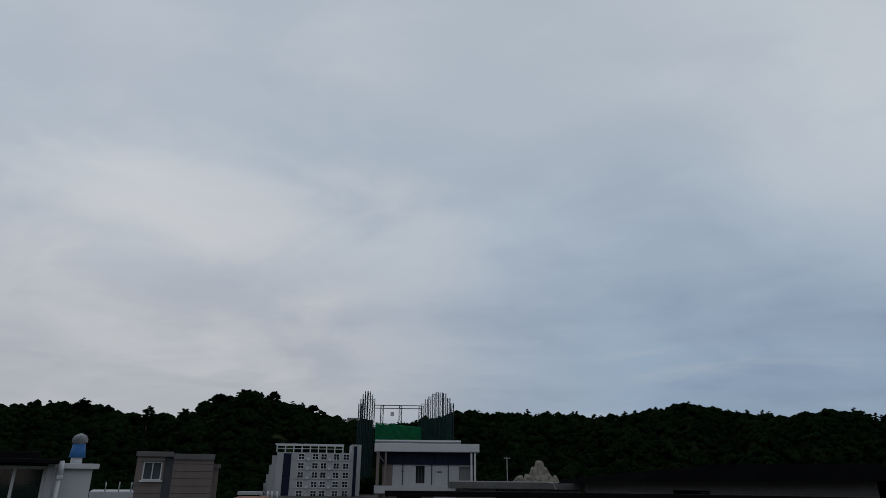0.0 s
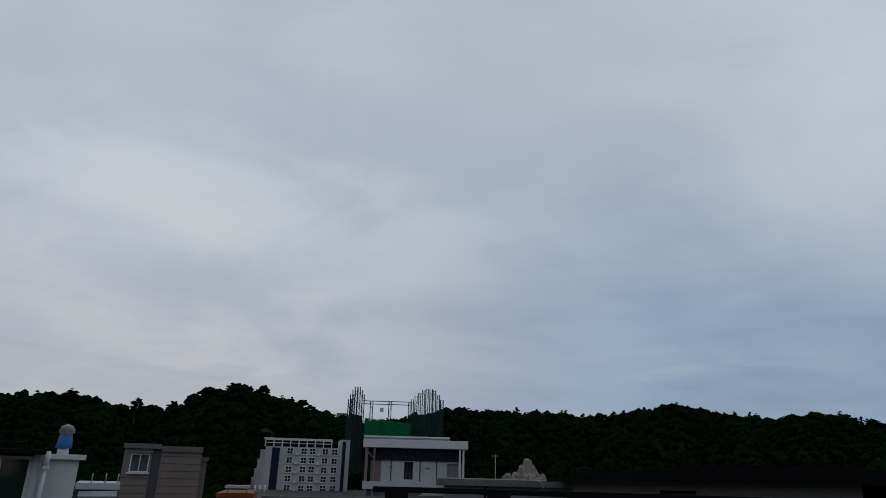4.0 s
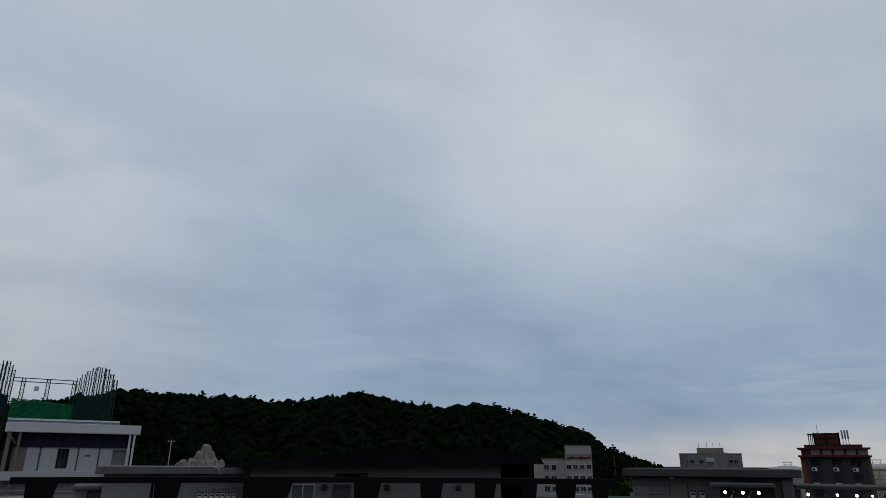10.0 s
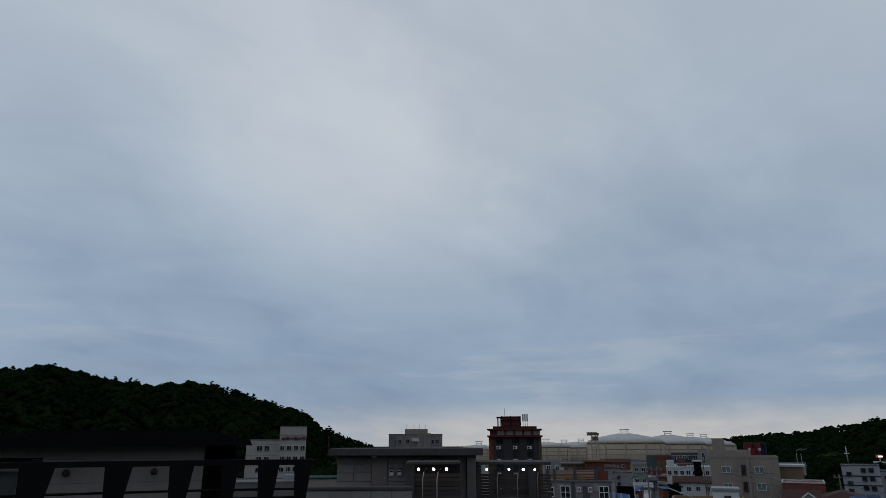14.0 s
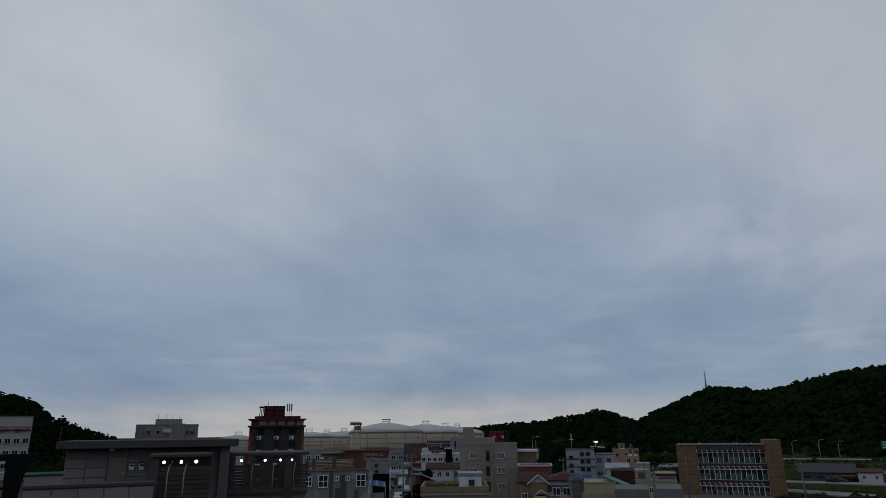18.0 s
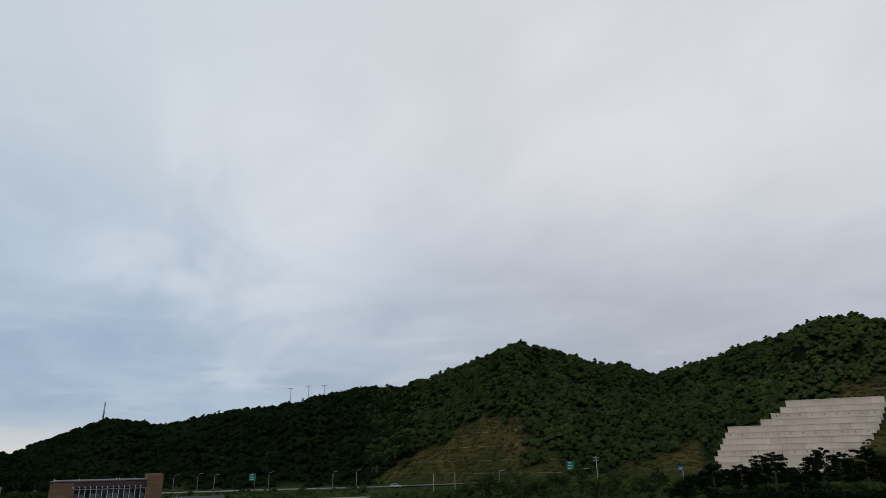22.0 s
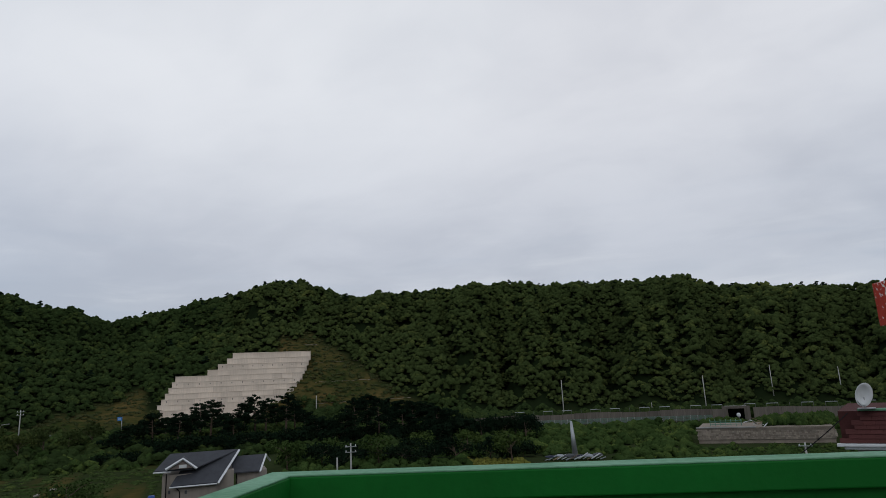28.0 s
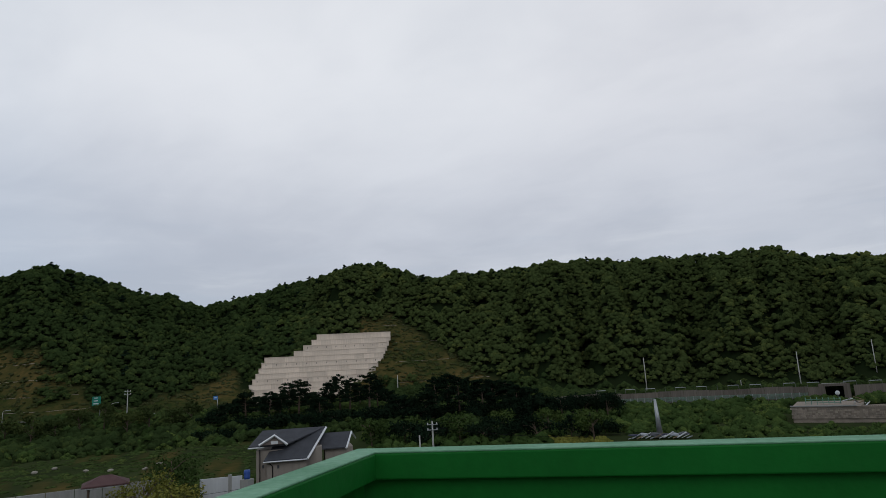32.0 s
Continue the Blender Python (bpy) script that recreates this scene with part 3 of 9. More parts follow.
def ground_mat():
    m = mat("grass_ground", (0.034, 0.043, 0.017), 0.95, 0.4, 0.05, 0.6, stain=(0.015, 0.022, 0.009))
    n, t = m.node_tree.nodes, m.node_tree.links
    b = n["Principled BSDF"]
    b.inputs["Specular IOR Level"].default_value = 0.0
    green = b.inputs["Base Color"].links[0].from_socket
    at = n.new("ShaderNodeAttribute")
    at.attribute_name = "soil"
    ns, ns2 = n.new("ShaderNodeTexNoise"), n.new("ShaderNodeTexNoise")
    pos = n.new("ShaderNodeTexCoord").outputs["Object"]
    ns.inputs["Scale"].default_value, ns.inputs["Detail"].default_value = 0.07, 6
    ns2.inputs["Scale"].default_value, ns2.inputs["Detail"].default_value = 0.6, 5
    t.new(pos, ns.inputs["Vector"]), t.new(pos, ns2.inputs["Vector"])
    r = n.new("ShaderNodeValToRGB")
    r.color_ramp.elements[0].position, r.color_ramp.elements[0].color = 0.38, (0.022, 0.032, 0.0095, 1)
    r.color_ramp.elements[1].position, r.color_ramp.elements[1].color = 0.72, (0.104, 0.068, 0.026, 1)
    mx0 = n.new("ShaderNodeMix")
    mx0.inputs[0].default_value = 0.4
    t.new(ns.outputs[0], mx0.inputs[2]), t.new(ns2.outputs[0], mx0.inputs[3]), t.new(mx0.outputs[0], r.inputs[0])
    mx = n.new("ShaderNodeMix")
    mx.data_type = "RGBA"
    t.new(at.outputs["Fac"], mx.inputs[0]), t.new(green, mx.inputs[6]), t.new(r.outputs[0], mx.inputs[7])
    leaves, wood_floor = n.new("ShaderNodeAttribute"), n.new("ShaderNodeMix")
    leaves.attribute_name, wood_floor.data_type = "wood_shade", "RGBA"
    # dark forest soil, taken near black to paint the shade between trees
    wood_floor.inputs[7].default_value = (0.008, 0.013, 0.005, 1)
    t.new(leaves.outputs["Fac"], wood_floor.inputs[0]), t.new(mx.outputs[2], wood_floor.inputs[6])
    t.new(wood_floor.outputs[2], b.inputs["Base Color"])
    return m


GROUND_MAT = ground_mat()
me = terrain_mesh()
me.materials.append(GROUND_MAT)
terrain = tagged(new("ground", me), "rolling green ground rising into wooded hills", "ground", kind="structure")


def gz(az, r):
    return float(ground(np.array([az], float), np.array([r], float))[0]) if r >= 60 else 0.0


# ---- foliage ----
def lobe(rng, c, rad, tall, sides=7, rings=3, rough=0.16):
    """One rounded, uneven mass of a crown: corners and triangles, open below."""
    v, f = [], []
    for k in range(rings):
        e = -0.35 + (1.2 + 0.35) * k / rings
        for i in range(sides):
            a = (i + 0.5 * (k % 2)) * 2 * math.pi / sides
            q = 1 + rng.uniform(-rough, rough)
            v.append((c[0] + math.cos(a) * math.cos(e) * rad * q, c[1] + math.sin(a) * math.cos(e) * rad * q, c[2] + math.sin(e) * tall * q))
    v.append((c[0], c[1], c[2] + tall * rng.uniform(0.95, 1.15)))
    for k in range(rings - 1):
        for i in range(sides):
            m = (i + 1) % sides
            p, q = k * sides, (k + 1) * sides
            f += [(p + i, p + m, q + i), (p + m, q + m, q + i)] if k % 2 == 0 else [(p + i, p + m, q + m), (p + i, q + m, q + i)]
    f += [((rings - 1) * sides + i, (rings - 1) * sides + (i + 1) % sides, rings * sides) for i in range(sides)]
    return np.array(v), np.array(f)


def sprays(rng, c, rad, tall, n, size):
    """Leaf sprays standing a little proud of a lobe: corners (n, 3, 3)."""
    d = rng.normal(size=(n, 3))
    d /= np.linalg.norm(d, axis=1)[:, None]
    d[:, 2] = np.abs(d[:, 2]) * 1.1 - 0.3
    p = np.array(c) + d * np.array([rad, rad, tall]) * rng.uniform(0.92, 1.22, (n, 1))
    nrm = d + rng.normal(size=(n, 3)) * 0.35 + np.array([0, 0, 0.55])
    nrm /= np.linalg.norm(nrm, axis=1)[:, None]
    u = np.cross(nrm, rng.normal(size=(n, 3)))
    u /= np.linalg.norm(u, axis=1)[:, None] + 1e-9
    w = np.cross(nrm, u)
    s = size * rng.uniform(0.5, 1.3, (n, 1))
    k = s * rng.uniform(0.5, 0.9, (n, 1))
    return np.stack([p - u * s - w * k * 0.5, p + u * s - w * k * 0.5, p + w * k], 1)


def foliage(rng, lobes, leaves, size, sides=5, rings=2):
    """A plant from its lobes (centre, radius, height): corners, triangles, and a tone for each corner, darker inside as
    painted shade.
    """
    vs, fs, tone, n = [], [], [], 0
    for c, rad, tall in lobes:
        v, f = lobe(rng, c, rad, tall, sides, rings, 0.3)
        # lobes toned darker than the sprays, undersides most: crown shade put into colour
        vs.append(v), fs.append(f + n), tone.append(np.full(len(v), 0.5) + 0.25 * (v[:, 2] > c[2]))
        n += len(v)
        q = sprays(rng, c, rad, tall, leaves, size).reshape(-1, 3)
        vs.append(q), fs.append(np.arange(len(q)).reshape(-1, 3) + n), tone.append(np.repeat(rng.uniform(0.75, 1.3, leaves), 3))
        n += len(q)
    return np.concatenate(vs), np.concatenate(fs), np.concatenate(tone)


def broad(rng, lobes, leaves, spread, height, size, base=0.3):
    """A broad-leaved crown: small uneven lobes spread over a dome."""
    out = []
    for i in range(lobes):
        f = math.sqrt((i + 0.35) / lobes)
        a, rr = i * 2.4 + rng.uniform(-0.5, 0.5), f * spread * rng.uniform(0.66, 0.82)
        rad = spread * rng.uniform(0.32, 0.5) * math.sqrt(8 / (lobes + 2))
        top = height * (1 - (1 - base) * f ** 2.2) * rng.uniform(0.86, 1.08)
        tall = rad * rng.uniform(0.7, 1.0)
        out.append(((math.cos(a) * rr, math.sin(a) * rr, max(top - tall, tall * 0.3)), rad, tall))
    return foliage(rng, out, leaves, size)


def red_pine(rng, spread, height, size, leaves):
    """A red pine: flat, separate pads of needles at different heights, with gaps between them."""
    out = [((0, 0, height * 0.3), spread * 0.62, height * 0.26)]
    for i in range(5):
        a, f = i * 2.4 + rng.uniform(-0.5, 0.5), 0.5 + 0.45 * i / 4
        rr = spread * (1.15 - f) * rng.uniform(0.5, 1.1)
        out.append(((math.cos(a) * rr, math.sin(a) * rr, height * f), spread * (1.1 - 0.75 * f) * rng.uniform(0.75, 1.1), height * rng.uniform(0.07, 0.12)))
    return foliage(rng, out, leaves, size, 6)


def forest(name, az, r, z, scale, templates, pick, material, label, seed, flatten=1.0):
    rng = np.random.default_rng(seed)
    ang = rng.uniform(0, 2 * math.pi, len(az))
    a = np.radians(az)
    base = np.stack([-np.sin(a) * r, np.cos(a) * r, z], 1)
    blocks, faces, tints, n = [], [], [], 0
    for k, (v0, f0, tone) in enumerate(templates):
        idx = np.nonzero(pick == k)[0]
        if not len(idx):
            continue
        c, s = np.cos(ang[idx])[:, None], np.sin(ang[idx])[:, None]
        sc, stretch = scale[idx][:, None], rng.uniform(0.82, 1.15, len(idx))[:, None]
        x, y, h = v0[None, :, 0], v0[None, :, 1], v0[None, :, 2]
        v = np.stack([(x * c - y * s) * sc, (x * s + y * c) * sc, h * sc * stretch * flatten], -1) + base[idx][:, None, :]
        blocks.append(v.reshape(-1, 3))
        faces.append((f0[None] + (n + np.arange(len(idx)) * len(v0))[:, None, None]).reshape(-1, 3))
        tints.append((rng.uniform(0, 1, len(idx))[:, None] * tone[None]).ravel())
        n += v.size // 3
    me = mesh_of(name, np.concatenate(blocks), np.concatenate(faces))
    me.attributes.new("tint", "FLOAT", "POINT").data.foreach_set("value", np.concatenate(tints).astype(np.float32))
    me.materials.append(material)
    return tagged(new(name, me), label, "forest", kind="stuff")


rng = np.random.default_rng(5)
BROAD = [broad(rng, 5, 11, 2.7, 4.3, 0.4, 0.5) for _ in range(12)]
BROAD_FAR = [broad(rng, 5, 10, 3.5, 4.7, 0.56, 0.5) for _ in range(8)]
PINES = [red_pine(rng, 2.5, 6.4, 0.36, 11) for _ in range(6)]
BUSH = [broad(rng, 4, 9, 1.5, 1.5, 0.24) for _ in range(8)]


def wood(name, lo, hi, count, seed, label, pine_share=0.06, t0=-0.04, big=1.0, leaf=None, crowns=None, crest_pines=0.0):
    """Trees between two bearings, from the foot of the hill to just past its crest."""
    g = np.random.default_rng(seed)
    k = np.arange(1, count * 3 + 1)
    az = lo + (hi - lo) * ((k * 0.7548776662 + g.normal(0, 0.002, len(k))) % 1.0)
    t = t0 + (1.06 - t0) * ((k * 0.5698402910 + g.normal(0, 0.004, len(k))) % 1.0)
    crest, foot = np.interp(az, B_AZ, B_CREST), np.interp(az, B_AZ, B_FOOT)
    r = foot + (crest - foot) * t
    keep = (g.uniform(0, 1, count * 3) > bare(az, t) * 0.985) & (g.uniform(0, 1, count * 3) < (0.8 + 0.2 * t))
    keep &= ~((az > np.interp(r, [226, 243, 262], [-148.6, -151.2, -153])) & (az < np.interp(r, [226, 240, 243, 262], [-138.0, -140.2, -141.8, -144.8])) & (r < 264))
    keep &= ~((az > 1.5) & (az < 10.2) & (r < 288))  # the driving range
    keep &= ~((az > -9) & (az < 0.5) & (r < 214))  # the rock outcrop and the track
    az, t, r = az[keep][:count], t[keep][:count], r[keep][:count]
    z = ground(az, r) - 1.0
    s = (0.76 + 0.5 * g.uniform(0, 1, len(az)) ** 1.5) * big * np.where(t < 0.1, 0.8, 1.0)
    crowns = crowns or BROAD
    pick = g.integers(0, len(crowns), len(az))
    pines = g.uniform(0, 1, len(az)) < np.where(t > 0.9, crest_pines, pine_share)
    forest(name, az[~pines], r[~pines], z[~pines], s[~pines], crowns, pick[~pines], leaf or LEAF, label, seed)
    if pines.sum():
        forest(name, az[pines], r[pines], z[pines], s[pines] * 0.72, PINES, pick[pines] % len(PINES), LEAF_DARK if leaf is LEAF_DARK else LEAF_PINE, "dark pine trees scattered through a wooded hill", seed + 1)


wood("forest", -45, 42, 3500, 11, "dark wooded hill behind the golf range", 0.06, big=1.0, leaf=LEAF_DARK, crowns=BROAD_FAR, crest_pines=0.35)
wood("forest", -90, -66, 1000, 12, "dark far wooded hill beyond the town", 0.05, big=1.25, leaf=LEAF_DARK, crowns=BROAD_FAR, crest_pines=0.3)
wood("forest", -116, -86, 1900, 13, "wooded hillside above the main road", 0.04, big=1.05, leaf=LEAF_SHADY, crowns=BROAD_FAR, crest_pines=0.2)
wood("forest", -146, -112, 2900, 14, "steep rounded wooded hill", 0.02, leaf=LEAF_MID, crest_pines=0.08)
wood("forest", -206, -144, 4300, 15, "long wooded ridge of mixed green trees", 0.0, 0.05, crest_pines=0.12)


# ---- building kit ----
def off(az, centre, r):
    """The sideways distance of a bearing from the centre line of a thing at distance r."""
    return r * math.tan(radians(centre - az))


def block(label, azl, azr, r, top, d, material, nx=0, nz=0, storey=2.8, ww=1.2, wh=1.3, name="building", category="building", turn=0.0,
          frame_mat=None, glass=None, bars=1, cap=None, cap_up=0.45, first=None, cols=None, base=None, sill=False, side_n=0, group=""):
    """A flat-roofed building between two bearings: walls with window openings, framed panes, a parapet."""
    c = (azl + azr) / 2
    w = off(azr, c, r) - off(azl, c, r)
    z = gz(c, r) - 0.5 if base is None else base
    t = thing(name, label, category, spot(c, r, z), c + turn, group)
    h = top - z
    cols = cols if cols is not None else [(-w / 2 + w * (k + 0.5) / nx) for k in range(nx)]
    zt = (h - 0.75) if first is None else first - z
    op = []
    for j in range(nz):
        z1 = zt - j * storey
        if z1 - wh < 0.3:
            break
        op += [(x - ww / 2, z1 - wh, x + ww / 2, z1) for x in cols]
    so = []
    for j in range(nz if side_n else 0):
        z1 = zt - j * storey
        if z1 - wh > 0.3:
            so += [(d * (k + 0.5) / side_n - ww / 2, z1 - wh, d * (k + 0.5) / side_n + ww / 2, z1) for k in range(side_n)]
    shell(t, w, d, h, op, material, side=so)
    for o in op:
        window(t, *o, 0.0, frame_mat, glass, bars, sill=sill)
    if cap:
        parapet(t, w, d, h, cap, up=cap_up)
    return t, w, h


def gable(parent, w, d, h, rise, material, over=0.35, x0=None, y0=0.0, t=0.14, along=True, name="roof"):
    """A pitched roof of two slabs; its ridge runs along x, or along y."""
    x0 = -w / 2 if x0 is None else x0
    bm = bmesh.new()
    if along:
        a, b, m_, e = x0 - over, x0 + w + over, y0 + d / 2, d / 2 + over
        prof = [(-e, -over * rise / (d / 2)), (0, rise), (e, -over * rise / (d / 2))]
        for (p, zp), (q, zq) in ((prof[0], prof[1]), (prof[1], prof[2])):
            v = [bm.verts.new(c) for c in ((a, m_ + p, h + zp), (b, m_ + p, h + zp), (b, m_ + q, h + zq), (a, m_ + q, h + zq),
                                           (a, m_ + p, h + zp + t), (b, m_ + p, h + zp + t), (b, m_ + q, h + zq + t), (a, m_ + q, h + zq + t))]
            for f in ((3, 2, 1, 0), (4, 5, 6, 7), (0, 1, 5, 4), (1, 2, 6, 5), (2, 3, 7, 6), (3, 0, 4, 7)):
                bm.faces.new([v[i] for i in f])
    else:
        m_, e = x0 + w / 2, w / 2 + over
        prof = [(-e, -over * rise / (w / 2)), (0, rise), (e, -over * rise / (w / 2))]
        a, b = y0 - over, y0 + d + over
        for (p, zp), (q, zq) in ((prof[0], prof[1]), (prof[1], prof[2])):
            v = [bm.verts.new(c) for c in ((m_ + p, a, h + zp), (m_ + q, a, h + zq), (m_ + q, b, h + zq), (m_ + p, b, h + zp),
                                           (m_ + p, a, h + zp + t), (m_ + q, a, h + zq + t), (m_ + q, b, h + zq + t), (m_ + p, b, h + zp + t))]
            for f in ((3, 2, 1, 0), (4, 5, 6, 7), (0, 1, 5, 4), (1, 2, 6, 5), (2, 3, 7, 6), (3, 0, 4, 7)):
                bm.faces.new([v[i] for i in f])
    ob = part(name, bm, material, parent)
    if not along:
        for k in (0, 1):
            part("bargeboard", tube([(m_ + prof[2 * k][0], y0 - over - 0.03, h + prof[2 * k][1] + 0.05), (m_, y0 - over - 0.03, h + rise + 0.05)], 0.1, 4), WHITE_WALL, parent, "white bargeboard")
    for k in (0, 1):
        g = bmesh.new()
        x, y = x0 + w * k, y0 + d * k
        if along:
            g.faces.new([g.verts.new(c) for c in ((x, y0, h), (x, y0 + d, h), (x, y0 + d / 2, h + rise))])
        else:
            g.faces.new([g.verts.new(c) for c in ((x0, y, h), (x0 + w, y, h), (x0 + w / 2, y, h + rise))])
        part("gable_wall", g, parent.children[0].data.materials[0], parent)
    return ob


def hip(parent, w, d, h, rise, material, over=0.4, x0=None, y0=0.0):
    x0 = -w / 2 if x0 is None else x0
    bm = bmesh.new()
    a, b, c, e = x0 - over, x0 + w + over, y0 - over, y0 + d + over
    k = min(b - a, e - c) / 2
    base = [bm.verts.new(p) for p in ((a, c, h), (b, c, h), (b, e, h), (a, e, h))]
    top_ = [bm.verts.new(p) for p in ((a, c, h + 0.15), (b, c, h + 0.15), (b, e, h + 0.15), (a, e, h + 0.15))]
    if b - a >= e - c:
        r1, r2 = bm.verts.new((a + k, (c + e) / 2, h + rise)), bm.verts.new((b - k + 0.01, (c + e) / 2, h + rise))
        fs = ((top_[0], top_[1], r2, r1), (top_[2], top_[3], r1, r2), (top_[1], top_[2], r2), (top_[3], top_[0], r1))
    else:
        r1, r2 = bm.verts.new(((a + b) / 2, c + k, h + rise)), bm.verts.new(((a + b) / 2, e - k + 0.01, h + rise))
        fs = ((top_[0], top_[1], r1), (top_[2], top_[3], r2), (top_[1], top_[2], r2, r1), (top_[3], top_[0], r1, r2))
    for f in fs:
        bm.faces.new(f)
    bm.faces.new(base[::-1])
    for i in range(4):
        bm.faces.new((base[i], base[(i + 1) % 4], top_[(i + 1) % 4], top_[i]))
    return part("roof", bm, material, parent)


# ---- the roof that the camera stands on ----
ROOF_U, ROOF_V = Vector((-0.988, -0.152, 0)), Vector((-0.152, 0.988, 0))
ROOF_TURN = math.degrees(math.atan2(0.152, 0.988))  # local x runs against ROOF_U
BASE = STEP
CORNER = BASE + Vector((2.69, -4.52, 0))
home = thing("roof_terrace_building", "own flat-roofed building with a green painted roof terrace", "building", CORNER, 0, kind="structure")
home.matrix_world = Matrix(((-ROOF_U.x, ROOF_V.x, 0, CORNER.x), (-ROOF_U.y, ROOF_V.y, 0, CORNER.y), (0, 0, 1, 0), (0, 0, 0, 1)))
RW, RD = 9.5, 8.6  # local x from -RW to 0, local y from 0 to RD
TOP = 11.95
part("wall", box(-RW + 0.12, 0.12, 0, -0.12, RD - 0.12, 10.75), WHITE_WALL, home, "white rendered house wall")
part("floor", box(-RW + 0.1, 0.1, 10.75, -0.1, RD - 0.1, 10.88), GREEN_FLOOR, home, "green waterproofed roof floor")


def coping(name, x0, y0, x1, y1):
    """One length of the roof wall: a lower wall, and an overhanging beam with a paler top."""
    bm = box(x0, y0, TOP - 0.20, x1, y1, TOP - 0.012, 0.012)
    beam = part(name, bm, GREEN_PAINT, home, "glossy green painted parapet beam")
    part("worn_top", box(x0 + 0.004, y0 + 0.004, TOP - 0.014, x1 - 0.004, y1 - 0.004, TOP, 0.006), GREEN_TOP, beam, "patchy pale green top")
    inner = 0.07
    part("parapet_wall", box(x0 + inner, y0 + inner, 10.86, x1 - inner, y1 - inner, TOP - 0.2), GREEN_PAINT, home, "green painted lower parapet wall")


coping("parapet_beam", -RW, 0, 0, 0.24)
coping("parapet_beam", -0.24, 0.24, 0, RD - 0.24)
coping("parapet_beam", -RW, RD - 0.24, 0, RD)
coping("parapet_beam", -RW, 0.24, -RW + 0.24, RD - 0.24)

# ---- next door, beyond the back parapet: block with a flaking red roof edge ----
a, b = spot(-198.3, 7.0), spot(-204, 6.07)
red_turn = math.degrees(math.atan2(b.y - a.y, b.x - a.x)) - 90
stair = thing("stair_house", "white stair house with a flaking red roof edge", "building", (a.x, a.y, 0), red_turn)
# local y runs along the face towards the street, local x to the right of the face looking out (away from the block)
FZ0, FZ1 = high(7.0, 2.98), high(7.0, 6.15)
flaky = mat("flaking_red_paint", (0.50, 0.05, 0.028), 0.6, 0.2, 0.8, 0.2)
_n, _t = flaky.node_tree.nodes, flaky.node_tree.links
_b = _n["Principled BSDF"]
_red = _b.inputs["Base Color"].links[0].from_socket
_pos = _n.new("ShaderNodeTexCoord").outputs["Object"]
_v, _w, _m = _n.new("ShaderNodeTexNoise"), _n.new("ShaderNodeTexNoise"), _n.new("ShaderNodeMath")
_v.inputs["Scale"].default_value, _v.inputs["Detail"].default_value, _v.inputs["Roughness"].default_value = 26, 4, 0.6
_w.inputs["Scale"].default_value, _w.inputs["Detail"].default_value = 3.2, 2
_t.new(_pos, _v.inputs["Vector"]), _t.new(_pos, _w.inputs["Vector"])
_m.operation = "MULTIPLY_ADD"
_t.new(_w.outputs[0], _m.inputs[0])
_m.inputs[1].default_value = 0.42
_t.new(_v.outputs[0], _m.inputs[2])
_r = _n.new("ShaderNodeValToRGB")
_r.color_ramp.elements[0].position, _r.color_ramp.elements[1].position = 0.845, 0.86
_t.new(_m.outputs[0], _r.inputs[0])
_x = _n.new("ShaderNodeMix")
_x.data_type = "RGBA"
_t.new(_r.outputs[0], _x.inputs[0]), _t.new(_red, _x.inputs[6])
_x.inputs[7].default_value = (0.62, 0.62, 0.6, 1)
_t.new(_x.outputs[2], _b.inputs["Base Color"])
STAIR_WALL = mat("clean_off_white_render", (1.02, 0.99, 0.95), 0.75, 0.04, 0.6, 0.05, streak=0.2)
FASCIA_BM = box(-3.2, 0, FZ0, 0, 3.2, FZ1, 0.01)
part("roof_edge", FASCIA_BM, flaky, stair, "red roof edge with flaking paint")
part("moulding", box(-3.12, 0.07, FZ0 - 0.05, -0.07, 3.12, FZ0 - 0.002, 0.01), WHITE, stair, "white moulding")
part("moulding", box(-3.06, 0.13, FZ0 - 0.12, -0.13, 3.06, FZ0 - 0.052, 0.01), WHITE, stair, "white moulding")
part("wall", box(-2.9, 0.22, 0, -0.24, 2.9, FZ0 - 0.122), STAIR_WALL, stair, "off-white rendered wall")

# ---- brown shingled roof with a dish ----
brown = thing("shingle_roof_house", "house with a brown shingled mansard edge and white gutter", "house", spot(-198.6, 23, 0), -198.6)
z0, z1 = high(23, -5.45), high(23, -2.98)
wl_, wr_ = off(-194.5, -198.6, 23), off(-206, -198.6, 23)
part("wall", box(wl_ + 0.4, 0.35, 0, wr_, 6, z0), BEIGE, brown)
SHINGLE = mat("brown_shingle", (0.085, 0.03, 0.028), 0.9, 0.22, 1.6, 0.3, per_piece=0.2)
rows_n = 7
for j in range(rows_n):
    f0, f1 = j / rows_n, (j + 1) / rows_n
    n_p = 14
    xa, xb = wl_ + 0.62 * f0, wr_
    for k in range(n_p):
        bm = bmesh.new()
        a0, a1 = xa + (xb - xa) * (k + 0.5 * (j % 2)) / n_p, xa + (xb - xa) * (k + 0.985 + 0.5 * (j % 2)) / n_p
        zz0, zz1 = z0 + 0.06 + (z1 - z0 - 0.12) * f0, z0 + 0.06 + (z1 - z0 - 0.12) * f1
        y0, y1 = 0.02 + 0.55 * f0, 0.02 + 0.55 * f1
        q = [bm.verts.new(p) for p in ((a0, y0 - 0.035, zz0), (min(a1, xb), y0 - 0.035, zz0), (min(a1, xb), y1, zz1 + 0.01), (a0, y1, zz1 + 0.01),
                                       (a0, y0 + 0.05, zz0), (min(a1, xb), y0 + 0.05, zz0))]
        bm.faces.new(q[:4]), bm.faces.new((q[1], q[0], q[4], q[5]))
        part("shingle", bm, SHINGLE, brown)
